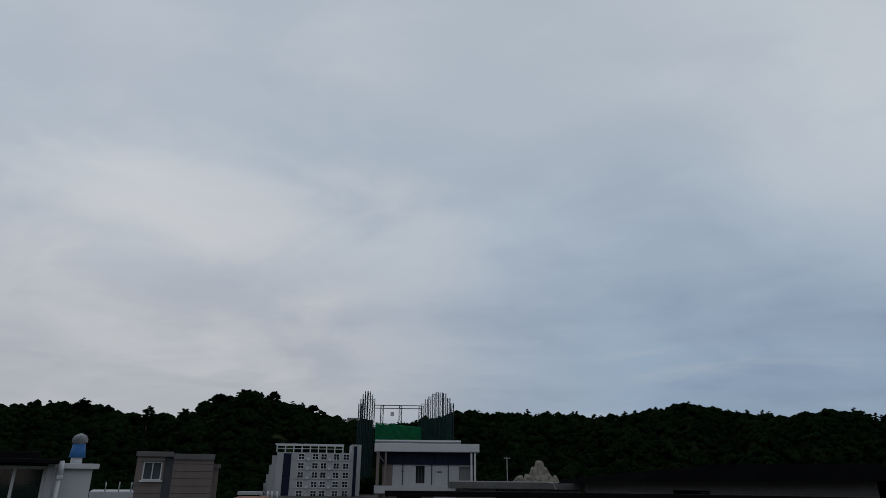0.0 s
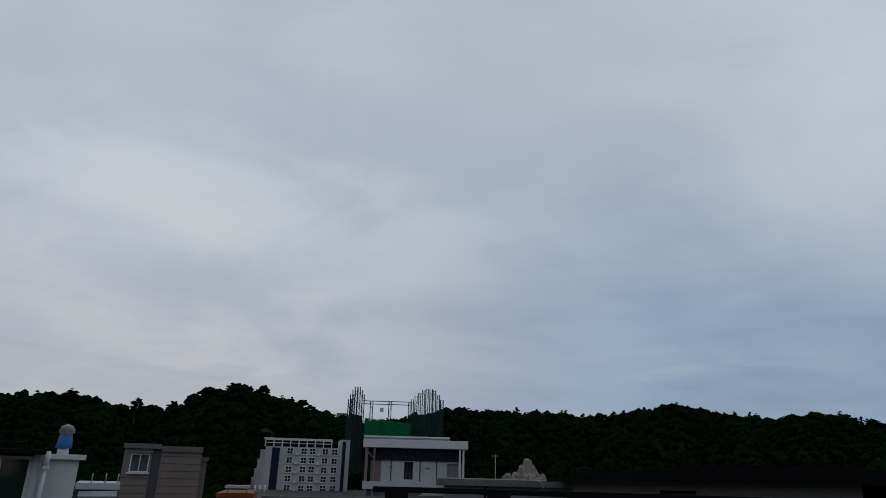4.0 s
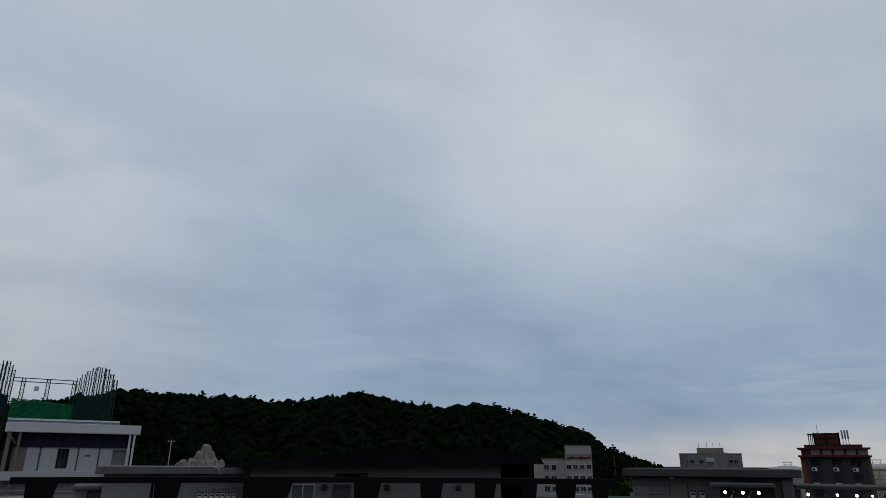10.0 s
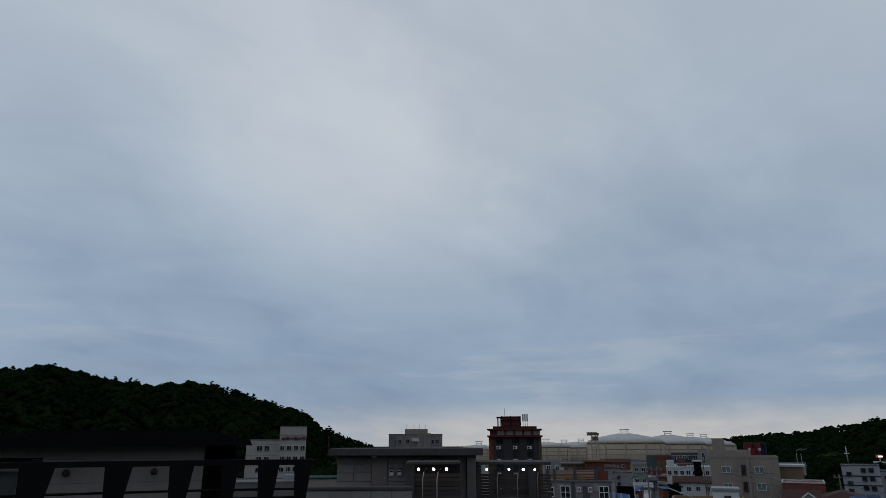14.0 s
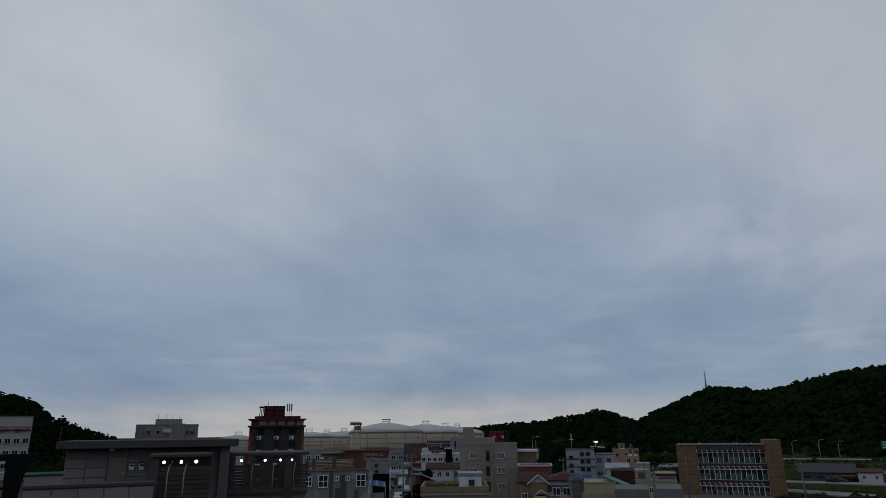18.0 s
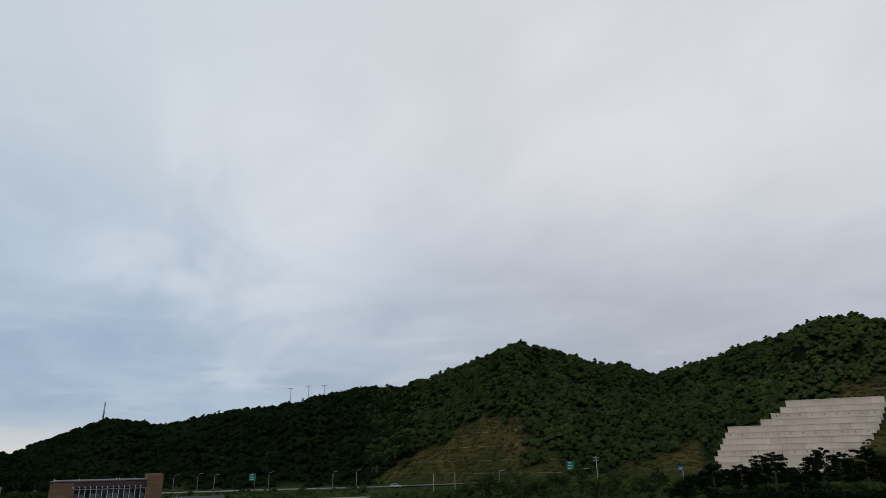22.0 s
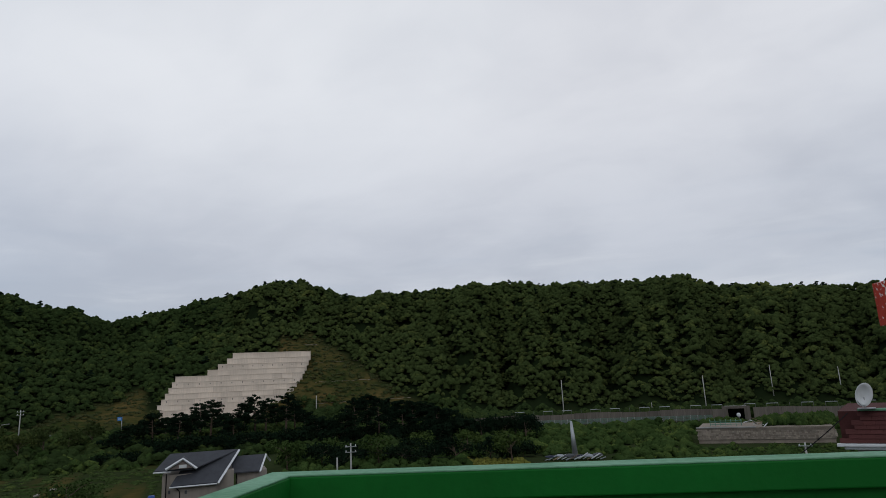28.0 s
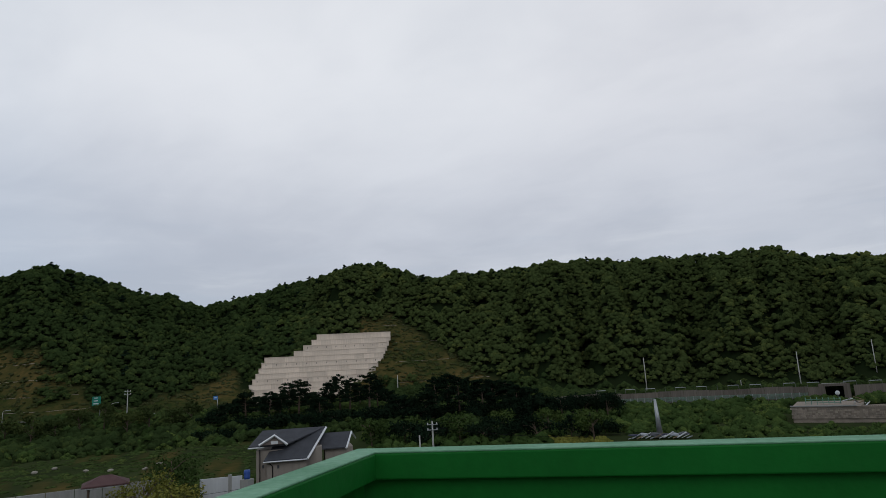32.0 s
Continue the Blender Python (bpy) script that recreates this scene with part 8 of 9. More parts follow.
for j in range(3):
    e0 = -1.72 - j * 1.24
    z1, z0 = oz(e0), oz(e0 - 0.78)
    fr = part("window", facade(ox(-94.75) - ox(-89.85), z1 - z0, [], 0.1, 0.6, z0, ox(-89.85)), GLASS, of, "dark glazed front")
    for k in range(14):
        x = ox(-89.85) + (ox(-94.75) - ox(-89.85)) * k / 13
        part("mullion", box(x - 0.06, 0.5, z0, x + 0.06, 0.62, z1), WHITE, fr)
        if k < 13:
            part("bracket", tube([(x, -0.3, z1 - 0.05), (x - 0.02, -0.28, z1 + 0.25), (x - 0.1, -0.12, z1 + 0.45), (x - 0.28, 0.15, z1 + 0.52), (x - 0.5, 0.5, z1 + 0.5)], 0.065, 6), WHITE, of, "curved white bracket")
            if k % 3 != 2:
                part("pane", box(x + 0.1, 0.54, z0 + 0.1, x + 0.75, 0.58, z0 + 1.15), CURTAIN, fr)
    part("rail", box(ox(-89.85), 0.35, z1 - 0.12, ox(-94.75), 0.6, z1), WHITE, of, "white transom")
    part("rail", box(ox(-89.85), 0.35, z0 - 0.12, ox(-94.75), 0.6, z0), STEEL, of)
    part("spandrel", box(ox(-89.85), 0.5, z0 - 0.7, ox(-94.75), 1.0, z0 - 0.12), PLUM, of)
BRICK_PALE = mat("pale_brick_course", (0.205, 0.135, 0.08), 0.85, 0.3, 0.8, 0.2)
for k in range(11):
    zc = oz(-1.35 - 0.42 * k)
    part("brick_course", box(ox(-88.28), -0.03, zc - 0.16, ox(-89.84), 0.0, zc + 0.16), BRICK_PALE, of, "paler brick course")
    part("brick_course", box(ox(-94.77), -0.53, zc - 0.16, ox(-95.88), -0.5, zc + 0.16), BRICK_PALE, of, "paler brick course")
for az in (-88.5, -90.1, -92.6, -92.8, -93.9):
    part("roof_post", tube([(ox(az), 1.5, oz(-1.12)), (ox(az), 1.5, oz(-0.98))], 0.07, 6), WHITE, of)

# sheds by the road, street furniture
house("long low shed with a dark grey roof", -96.9, -100.5, 186, -3.1, 10, DARK_WALL, TILE_GREY, 1.7, "along", nx=4, nz=1, ww=1.6, wh=0.8, frame_mat=DARK_WALL)
sh_, w, h = house("small white shed with a red roof", -100.6, -102.1, 183, -3.05, 6, WHITE_WALL, TILE_RED, 0.6, "along", nx=2, nz=1, ww=0.7, wh=0.8)
part("awning", box(-w / 2 - 3.5, -1.5, h - 1.0, -w / 2 - 0.5, 3, h - 0.85), RED_PAINT, sh_, "faded red awning")
bh_, w, h = house("brown shed under a plain slate grey roof", -103.9, -107.6, 105, -4.1, 10, TAUPE, TILE_GREY, 1.15, "along", nx=2, nz=1, frame_mat=DARK_WALL)
part("fascia", box(-w / 2 - 0.36, -0.42, h - 0.34, w / 2 + 0.36, -0.34, h - 0.1), DARK_WALL, bh_, "dark fascia board")


def street_lamp(az, r, el, side=1):
    z = gz(az, r) + 0.2
    t = thing("street_lamp", "grey steel street lamp with a curved arm beside the road", "street lamp", spot(az, r, z), az, "street lamps")
    h = high(r, el) - z
    part("pole", tube([(0, 0, 0), (0, 0, h * 0.85), (0.25 * side, 0, h * 0.96), (1.3 * side, 0, h)], [0.13, 0.09, 0.08, 0.06], 8), POLE, t)
    part("lamp_head", box(1.2 * side - 0.1, -0.15, h - 0.09, 1.2 * side + 0.75, 0.15, h + 0.06, 0.03), STEEL, t, "flat lamp head")


for az, el in ((-96.66, -0.85), (-98.43, -0.78), (-99.69, -0.9), (-103.9, -0.8), (-109.08, -0.84), (-111.03, -0.76), (-86.4, -1.15)):
    street_lamp(az, road_r(az) - 6, el)
street_lamp(-123.04, road_r(-123) - 5, -1.0)
street_lamp(-130.0, road_r(-130) - 5, -0.95)
for az in (-76.3, -76.6):
    street_lamp(az - 0.4, 250, -0.35)
pole(-86.35, 100, high(100, -2.7), 1, paint=CONCRETE_DARK, cap=CONCRETE)
pole(-65.7, 112, high(112, -1.62), 2, paint=CONCRETE_DARK, cap=CONCRETE)
pole(-64.1, 150, high(150, -2.0), 1, paint=CONCRETE_DARK, cap=CONCRETE)
pole(-70.15, 140, high(140, -2.5), 1, paint=CONCRETE_DARK, cap=CONCRETE)
pole(-97.05, 120, high(120, -2.4), 2, paint=CONCRETE_DARK, cap=CONCRETE)
pole(-103.2, 105, high(105, -4.0), 0, paint=CONCRETE_DARK, cap=CONCRETE)
for az in (-117.5, -119.3):
    pole(az, 190, high(190, -1.2), rad=0.11)


def road_sign(az, r, el0, el1, w, face, label, plate_bars=3):
    z = gz(az, r)
    t = thing("road_sign", label, "road sign", spot(az, r, z), az, "road signs")
    part("post", tube([(w * 0.42, 0, 0), (w * 0.42, 0, high(r, el1) - z)], 0.11, 8), STEEL, t)
    pl = part("panel", box(-w / 2, -0.12, high(r, el0) - z, w / 2, -0.06, high(r, el1) - z, 0.02), face, t, "sign panel")
    for k in range(plate_bars):
        zz = high(r, el0) - z + (high(r, el1) - high(r, el0)) * (k + 0.4) / plate_bars
        part("writing_bar", box(-w * 0.35 + 0.1 * k, -0.135, zz, w * 0.25 - 0.15 * k, -0.12, zz + 0.22), WHITE, pl)


road_sign(-129.0, road_r(-129) - 5, -1.05, -0.4, 2.1, SIGN_GREEN, "green road direction sign on a steel post")
road_sign(-102.6, road_r(-102.6) - 6, -1.45, -0.9, 2.6, SIGN_GREEN, "green road direction sign on a steel post")
road_sign(-137.7, road_r(-137.7) - 5, -1.2, -0.9, 1.2, SIGN_BLUE, "small blue road sign on a white post", 1)
scr = thing("led_sign", "lit roadside screen on a post", "sign", spot(-81.95, 330, gz(-81.95, 330)), -81.95)
zb = high(330, -0.93) - gz(-81.95, 330)
part("post", tube([(0, 0.3, 0), (0, 0.3, zb + 0.5)], 0.2, 8), STEEL, scr)
part("cabinet", box(-1.3, 0.05, zb - 0.1, 1.2, 0.4, zb + 1.2, 0.04), DARK_WALL, scr)
part("screen", box(-0.45, 0.0, zb + 0.1, 1.1, 0.06, zb + 0.75), LAMP_SIGN, scr, "glowing pinkish white screen")
part("screen", box(-1.2, 0.0, zb + 0.1, -0.5, 0.06, zb + 0.75), lamp_mat("red_glow", (1.0, 0.08, 0.05), 0.35), scr, "glowing red screen end")
# masts on the ridges
for az, el, r in ((-105.25, 5.95, 515), (-106.75, 6.15, 505), (-108.1, 6.2, 500)):
    t = thing("mast", "thin white mast with a cross arm on the ridge", "mast", spot(az, r, gz(az, r)), az, "ridge masts")
    h = high(r, el) - gz(az, r)
    part("shaft", tube([(0, 0, 0), (0, 0, h)], [0.4, 0.22], 8), WHITE, t)
    part("head", box(-2.4, -0.25, h - 0.45, 1.6, 0.25, h + 0.05, 0.05), WHITE, t)
t = thing("mast", "slim grey radio mast on a hilltop", "mast", spot(-91.1, 585, gz(-91.1, 585)), -91.1, "ridge masts")
part("shaft", tube([(0, 0, 0), (0, 0, high(585, 4.6) - gz(-91.1, 585))], [0.7, 0.55], 8), STEEL, t)
t = thing("mast", "slim white radio mast beyond the town", "mast", spot(-79.97, 400, 0), -79.97, "ridge masts")
part("shaft", tube([(0, 0, 0), (0, 0, high(400, -0.15))], [0.35, 0.2], 8), STEEL, t)
part("dish_ring", lathe([(1.2, 0), (1.2, 0.5)], 12), WHITE, t, "", (0, 0, high(400, -0.7)))

# low walls and yards seen past the railing
BASE = STEP * 0.7
lw, w, h = block("long low bluish grey flat-roofed shed", -28.4, -37.4, 62, high(62, -2.95), 7, CONCRETE_DARK, 0, 0, name="shed", category="shed", cap=CONCRETE_DARK, cap_up=0.12, ww=0.8, wh=0.7)
cw, w, h = block("cream yard building with a green roof strip", -37.4, -40.2, 92, high(92, -2.7), 6, BEIGE, 0, 0, name="yard_building")
part("green_strip", box(-w / 2 - 0.1, -0.1, h, w / 2 + 0.1, 6.1, h + 0.2), NET_DARK, cw, "dark green roof strip")
rng_c = random.Random(8)
for k in range(7):
    az = -29.2 - 1.15 * k
    r = 66 + rng_c.uniform(0, 12)
    st = thing("material_stack", "stack of boards and crates in a yard", "stack", spot(az, r, gz(az, r)), az + rng_c.uniform(-20, 20), "yard stacks")
    for q in range(3):
        z0 = (high(r, -2.6) - gz(az, r)) * q / 3
        z1 = (high(r, -2.6 + rng_c.uniform(-0.3, 0.3)) - gz(az, r)) * (q + 1) / 3 if q == 2 else (high(r, -2.6) - gz(az, r)) * (q + 1) / 3 - 0.02
        part("crate", box(-0.5 + rng_c.uniform(-0.1, 0.1), -0.5, z0, 0.5 + rng_c.uniform(-0.1, 0.1), 0.5, z1, 0.02), rng_c.choice([ORANGE, GREY_SHEET, TAN, WHITE_WALL, BLUE_SHEET]), st)
BASE = STEP * 0.9
# service grating between the two louvred bays
gt_ = thing("service_grating", "dark vertical steel grating beside the louvred bay", "grating", spot(-51.0, 28.2, 0), -51.0)
for k in range(7):
    part("bar", box(-0.28 + 0.09 * k, 0, high(28, -5.2), -0.25 + 0.09 * k, 0.04, high(28, -1.5)), BLACK, gt_)
part("frame", box(-0.33, -0.02, high(28, -1.5), 0.36, 0.06, high(28, -1.4)), BLACK, gt_)
part("base", box(-0.33, -0.02, 0, 0.36, 0.3, high(28, -5.2)), CONCRETE_DARK, gt_)


BASE = STEP
# ---- south: shrubs, pines, house, fields, tunnel ----
def field(name, azs, r0, r1, n_r, template, size, material, label, seed, count, flatten=1.0, z_up=-0.1, clear=()):
    g = np.random.default_rng(seed)
    az, r = g.uniform(azs[0], azs[1], count), np.sqrt(g.uniform(r0 ** 2, r1 ** 2, count))
    for a0, a1, q0, q1 in clear:
        k = ~((az > a0) & (az < a1) & (r > q0) & (r < q1))
        az, r = az[k], r[k]
    count = len(az)
    z = ground(az, r) + z_up
    s = size[0] + (size[1] - size[0]) * g.uniform(0, 1, count) ** 1.8
    return forest(name, az, r, z, s, template, g.integers(0, len(template), count), material, label, seed, flatten)


for lo, hi_, r0, r1, n_, sd in ((17.8, 41, 110, 240, 520, 71), (9, 17, 216, 258, 90, 72), (-31, -9, 122, 235, 560, 73), (-40, -31, 166, 330, 320, 74), (-9, -0.8, 198, 235, 110, 75), (7.8, 10.2, 204, 219, 26, 76), (-9, -6.6, 180, 188, 12, 77), (-4.0, -1.5, 180, 188, 12, 79), (-7, -4, 180, 183, 12, 80)):
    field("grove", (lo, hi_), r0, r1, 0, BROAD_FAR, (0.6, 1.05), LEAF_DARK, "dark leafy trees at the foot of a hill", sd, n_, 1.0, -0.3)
field("shrubs", (-160, -112), 130, 200, 0, BUSH, (0.5, 1.9), LEAF_MID, "dense green shrubs below the road", 31, 1700)
field("shrubs", (-150, -112), 128, 198, 0, BUSH, (0.5, 1.5), LEAF_SHRUB, "pale green shrubs below the road", 39, 700)
field("shrubs", (-202, -150), 92, 177, 0, BUSH, (0.4, 1.5), LEAF_SHRUB, "dense green shrubs below the road", 32, 2500, clear=((-196, -183.8, 112, 147), (-178, -165, 98, 116)))
field("grove", (-166, -151), 194, 232, 0, BROAD, (0.7, 1.1), LEAF_MID, "dark leafy trees at the foot of the ridge", 81, 210, 1.0, -0.6)
field("grove", (-127.6, -125.2), 233, 240, 0, BROAD, (0.45, 0.8), LEAF_MID, "clump of green bushes on a cut slope", 78, 16, 1.0, -0.3)
field("shrubs", (-196, -184), 104, 124, 0, BUSH, (0.3, 0.75), LEAF_SHRUB, "low green shrubs below a stone wall", 38, 200)
field("shrubs", (-112, -84), 180, 290, 0, BUSH, (0.5, 1.2), LEAF_MID, "low green shrubs beside the road", 33, 330, clear=((-113, -95.5, 176, 225),))
field("shrubs", (-202, -165.5), 194, 228, 0, BUSH, (0.8, 1.9), LEAF_MID, "tangled shrubs along the foot of the ridge", 58, 900)
field("shrubs", (-155, -112), 213, 226, 0, BUSH, (0.5, 1.1), LEAF_SHRUB, "low shrubs along the road edge", 34, 260, clear=((-141, -132.8, 200, 230),))
field("grove", (-89.5, -76.6), 172, 292, 0, BROAD_FAR, (0.28, 0.6), LEAF_DARK, "dark leafy scrub and trees behind the town houses", 82, 380, 1.0, -0.3, clear=((-90, -82.6, 140, 300),))
field("grove", (-90, -85.4), 175, 228, 0, BROAD_FAR, (0.14, 0.24), LEAF_DARK, "low dark scrub behind the town houses", 86, 160, 1.0, -0.2)
field("grove", (-90, -82.6), 228, 290, 0, BROAD_FAR, (0.18, 0.3), LEAF_DARK, "low dark scrub below the raised road", 84, 150, 1.0, -0.3, clear=((-88.8, -86.8, 228, 244),))
field("grove", (-84, -74), 292, 420, 0, BROAD_FAR, (0.4, 0.8), LEAF_DARK, "dark leafy trees at the foot of the far hill", 85, 420, 1.0, -0.3, clear=((-90, -81, 290, 345),))
field("grove", (-82, -70), 420, 680, 0, BROAD_FAR, (0.5, 0.95), LEAF_DARK, "dark leafy trees on the lower slope of the far hill", 87, 620, 1.0, -0.3)
field("grove", (-79.3, -76.9), 150, 175, 0, BROAD_FAR, (0.35, 0.6), LEAF_DARK, "dark leafy trees between town houses", 83, 14, 1.0, -0.3)
TUFT = [broad(np.random.default_rng(60 + k), 3, 9, 0.9, 0.7, 0.15) for k in range(3)]
DRY = leaf_mat("dry_grass", (0.028, 0.040, 0.012), (0.115, 0.085, 0.034), 0.12)
FIELD_GRASS = leaf_mat("field_grass", (0.028, 0.042, 0.012), (0.105, 0.125, 0.032), 0.2)
g = np.random.default_rng(35)
az, r = g.uniform(-142, -106, 2300), np.sqrt(g.uniform(64 ** 2, 130 ** 2, 2300))
k = patchy(az, r) < g.uniform(0.1, 0.75, len(az))
az, r = az[k], r[k]
forest("grass", az, r, ground(az, r) - 0.06, g.uniform(0.4, 1.1, len(az)), TUFT, g.integers(0, 3, len(az)), FIELD_GRASS, "rough green grass on an open field", 35, 0.45)
g = np.random.default_rng(53)
az, t = g.uniform(16, 27.5, 520), g.uniform(0.55, 1.0, 520)
r = np.interp(az, B_AZ, B_FOOT) + (np.interp(az, B_AZ, B_CREST) - np.interp(az, B_AZ, B_FOOT)) * t
forest("scrub", az, r, ground(az, r) - 0.3, g.uniform(0.8, 1.7, len(az)), BUSH, g.integers(0, len(BUSH), len(az)), LEAF_SHADY, "low green scrub on an open hillside", 53, 0.8)
g = np.random.default_rng(56)
az, r = g.uniform(-103.5, -95.2, 700), g.uniform(159, 173, 700)
forest("grass", az, r, ground(az, r) - 0.06, g.uniform(0.5, 1.2, len(az)), TUFT, g.integers(0, 3, len(az)), DRY, "rough dry grass strip between farm lanes", 56, 0.5)
field("shrubs", (-104, -95.5), 126, 146, 0, BUSH, (0.3, 0.9), LEAF_MID, "dark shrubs beside a farm lane", 57, 150)
g = np.random.default_rng(54)
az, r = g.uniform(-114, -94, 1000), g.uniform(222, 282, 1000)
forest("grass", az, r, ground(az, r) - 0.06, g.uniform(0.5, 1.3, len(az)), TUFT, g.integers(0, 3, len(az)), FIELD_GRASS, "rough green grass on a road bank", 54, 0.6)
g = np.random.default_rng(36)
az, t = g.uniform(-170, -112, 9000), g.uniform(0.0, 0.68, 9000)
r = np.interp(az, B_AZ, B_FOOT) + (np.interp(az, B_AZ, B_CREST) - np.interp(az, B_AZ, B_FOOT)) * t
k = bare(az, t) > 0.5
az, r = az[k], r[k]
forest("dry_grass", az, r, ground(az, r) - 0.1, g.uniform(0.5, 1.2, len(az)), TUFT, g.integers(0, 3, len(az)), DRY, "dry brown grass tufts on a cut slope", 36)


def tree(az, r, h, spread, leaf, label, seed, pine=False, lobes=9, leaves=46, size=0.2, base=None):
    """A tree with a tapered trunk, limbs, and a crown of small leaf clumps."""
    g = np.random.default_rng(seed)
    z = gz(az, r) - 0.2 if base is None else base
    t = thing("tree", label, "tree", spot(az, r, z), g.uniform(0, 360))
    bm = bmesh.new()
    lean = g.uniform(-0.5, 0.5, 2)
    top = Vector((lean[0], lean[1], h * 0.82))
    add_tube(bm, [(0, 0, 0), (lean[0] * 0.3, lean[1] * 0.3, h * 0.4), top], [h * 0.028, h * 0.02, h * 0.007], 7)
    tips = []
    if pine:
        n_l = 8
        for k in range(n_l):
            f = 0.42 + 0.56 * (k + g.uniform(-0.3, 0.3)) / n_l
            for q in range(g.integers(2, 5)):
                ang = k * 1.9 + q * 1.9 + g.uniform(-0.5, 0.5)
                L = spread * (1.25 - f) * g.uniform(0.6, 1.35) + 0.3
                p0 = Vector((lean[0] * f, lean[1] * f, h * f * 0.95))
                p1 = p0 + Vector((math.cos(ang) * L, math.sin(ang) * L, L * g.uniform(0.1, 0.4)))
                add_tube(bm, [p0, p1], [0.06, 0.02], 4, False)
                tips += [(p0.lerp(p1, 0.62), 0.4 + 0.16 * L), (p1, 0.45 + 0.2 * L)]
        tips.append((top + Vector((0, 0, h * 0.12)), 0.5))
        tips.append((top, 0.8))
    else:
        for k in range(lobes):
            ang, f = g.uniform(0, 6.28), g.uniform(0.35, 0.8)
            L = spread * g.uniform(0.45, 0.95)
            p0 = Vector((lean[0] * f, lean[1] * f, h * f * 0.8))
            p1 = p0 + Vector((math.cos(ang) * L, math.sin(ang) * L, h * g.uniform(0.1, 0.3)))
            add_tube(bm, [p0, p0.lerp(p1, 0.5) + Vector((0, 0, 0.1 * L)), p1], [h * 0.012, h * 0.008, 0.02], 5, False)
            tips.append((p1, spread * g.uniform(0.4, 0.62)))
        tips.append((top, spread * 0.6))
    part("trunk", bm, BARK, t, "brown tapered trunk with limbs")
    blocks = []
    for p, rad in tips:
        n = leaves * 2 if not pine else max(16, leaves)
        d = g.normal(size=(n, 3))
        d /= np.linalg.norm(d, axis=1)[:, None]
        q = np.array(p) + d * rad * g.uniform(0.35, 1.05, (n, 1)) * np.array([1, 1, 0.36 if pine else 0.75])
        nr = d * 0.6 + g.normal(size=(n, 3)) * 0.6 + np.array([0, 0, 0.5])
        u = np.cross(nr, g.normal(size=(n, 3)))
        u /= np.linalg.norm(u, axis=1)[:, None] + 1e-9
        w = np.cross(u, nr / (np.linalg.norm(nr, axis=1)[:, None] + 1e-9))
        s = size * g.uniform(0.6, 1.3, (n, 1))
        blocks.append(np.stack([q - u * s, q + u * s, q + w * s * 1.1], 1).reshape(-1, 3))
    co = np.concatenate(blocks)
    me = mesh_of("crown", co, np.arange(len(co)).reshape(-1, 3))
    me.attributes.new("tint", "FLOAT", "POINT").data.foreach_set("value", np.full(len(co), g.uniform(0.25, 0.8), np.float32))
    me.materials.append(leaf)
    part("crown", me, leaf, t, "ragged crown of leaf clumps")
    return t


# belt of dark pines in front of the retaining wall; heights by bearing
PINE_TOPS = [(-137.6, -2.3), (-138.6, -1.7), (-139.4, -1.3), (-140.1, -0.75), (-141.0, -1.2), (-141.9, -0.8), (-142.8, -1.0), (-143.6, -0.15), (-144.4, 0.1), (-145.3, -1.1),
             (-146.2, -1.6), (-147.0, -0.1), (-147.9, 0.35), (-148.7, 0.0), (-149.6, -0.6), (-150.4, 0.35), (-151.1, -0.2), (-151.9, -1.2), (-153.0, -1.9), (-154.0, -2.2), (-155.2, -1.6),
             (-156.2, -0.3), (-157.2, -0.1), (-158.2, -0.4), (-159.2, -0.5), (-160.2, -0.7), (-161.2, -0.9), (-162.2, -1.0), (-163.2, -1.4), (-164.2, -1.9), (-165.3, -2.6)]
for i, (az, el) in enumerate(PINE_TOPS):
    r = 150 + 22 * ((i * 7) % 5) / 5 - (12 if az < -152 else 0)
    dense = az < -152
    tree(az, r, high(r, el + 0.1) - gz(az, r) + 0.2, 3.6 if dense else 2.9, LEAF_PINE, "tall dark green pine tree in a shelter belt", 100 + i, True, leaves=64 if dense else 40, size=0.26)
for i in range(26):
    az = -137 - 28.5 * i / 26
    r = 136 + 12 * ((i * 5) % 4) / 4
    tree(az, r, high(r, -2.9 - 0.5 * ((i * 3) % 3) - (1.0 if az > -140 else 0)) - gz(az, r) + 0.2, 3.0, LEAF_PINE, "dark bushy tree below the pines", 160 + i, False, 9, 60, 0.27)
for i in range(12):
    az = -118.5 - 19 * i / 12
    r = 150 + 20 * ((i * 5) % 4) / 4
    tree(az, r, 5.0 + (i * 7 % 5) * 0.5, 2.4, LEAF, "bushy green tree below the road", 200 + i, False, 8, 50, 0.26)
tree(-134.4, 80, high(80, -4.9), 3.0, LEAF_SHRUB, "leafy green garden tree beside the house", 300, False, 11, 60, 0.16)
tree(-135.6, 72, high(72, -6.2), 1.6, LEAF_SHRUB, "leafy green garden tree beside the house", 301, False, 8, 50, 0.16)
tree(-132.7, 62, high(62, -6.4), 2.6, LEAF_YELLOW, "bushy tree with yellow-green leaves", 302, False, 10, 60, 0.15)
tree(-134.3, 58, high(58, -6.9), 2.0, LEAF_YELLOW, "bushy tree with yellow-green leaves", 303, False, 9, 55, 0.15)
tree(-66.8, 108, high(108, -3.9), 2.0, LEAF_DARK, "dense dark street tree", 310, False, 10, 60, 0.25)
tree(-66.5, 100, high(100, -4.9), 1.8, LEAF_DARK, "dense dark street tree", 311, False, 10, 60, 0.25)
tree(-61.9, 78, high(78, -5.4), 1.6, LEAF, "dark leafy garden tree", 312, False, 9, 50, 0.2)
tree(-67.6, 118, high(118, -2.75), 0.8, LEAF_PINE, "narrow dark cypress tree", 313, True, leaves=50, size=0.25)
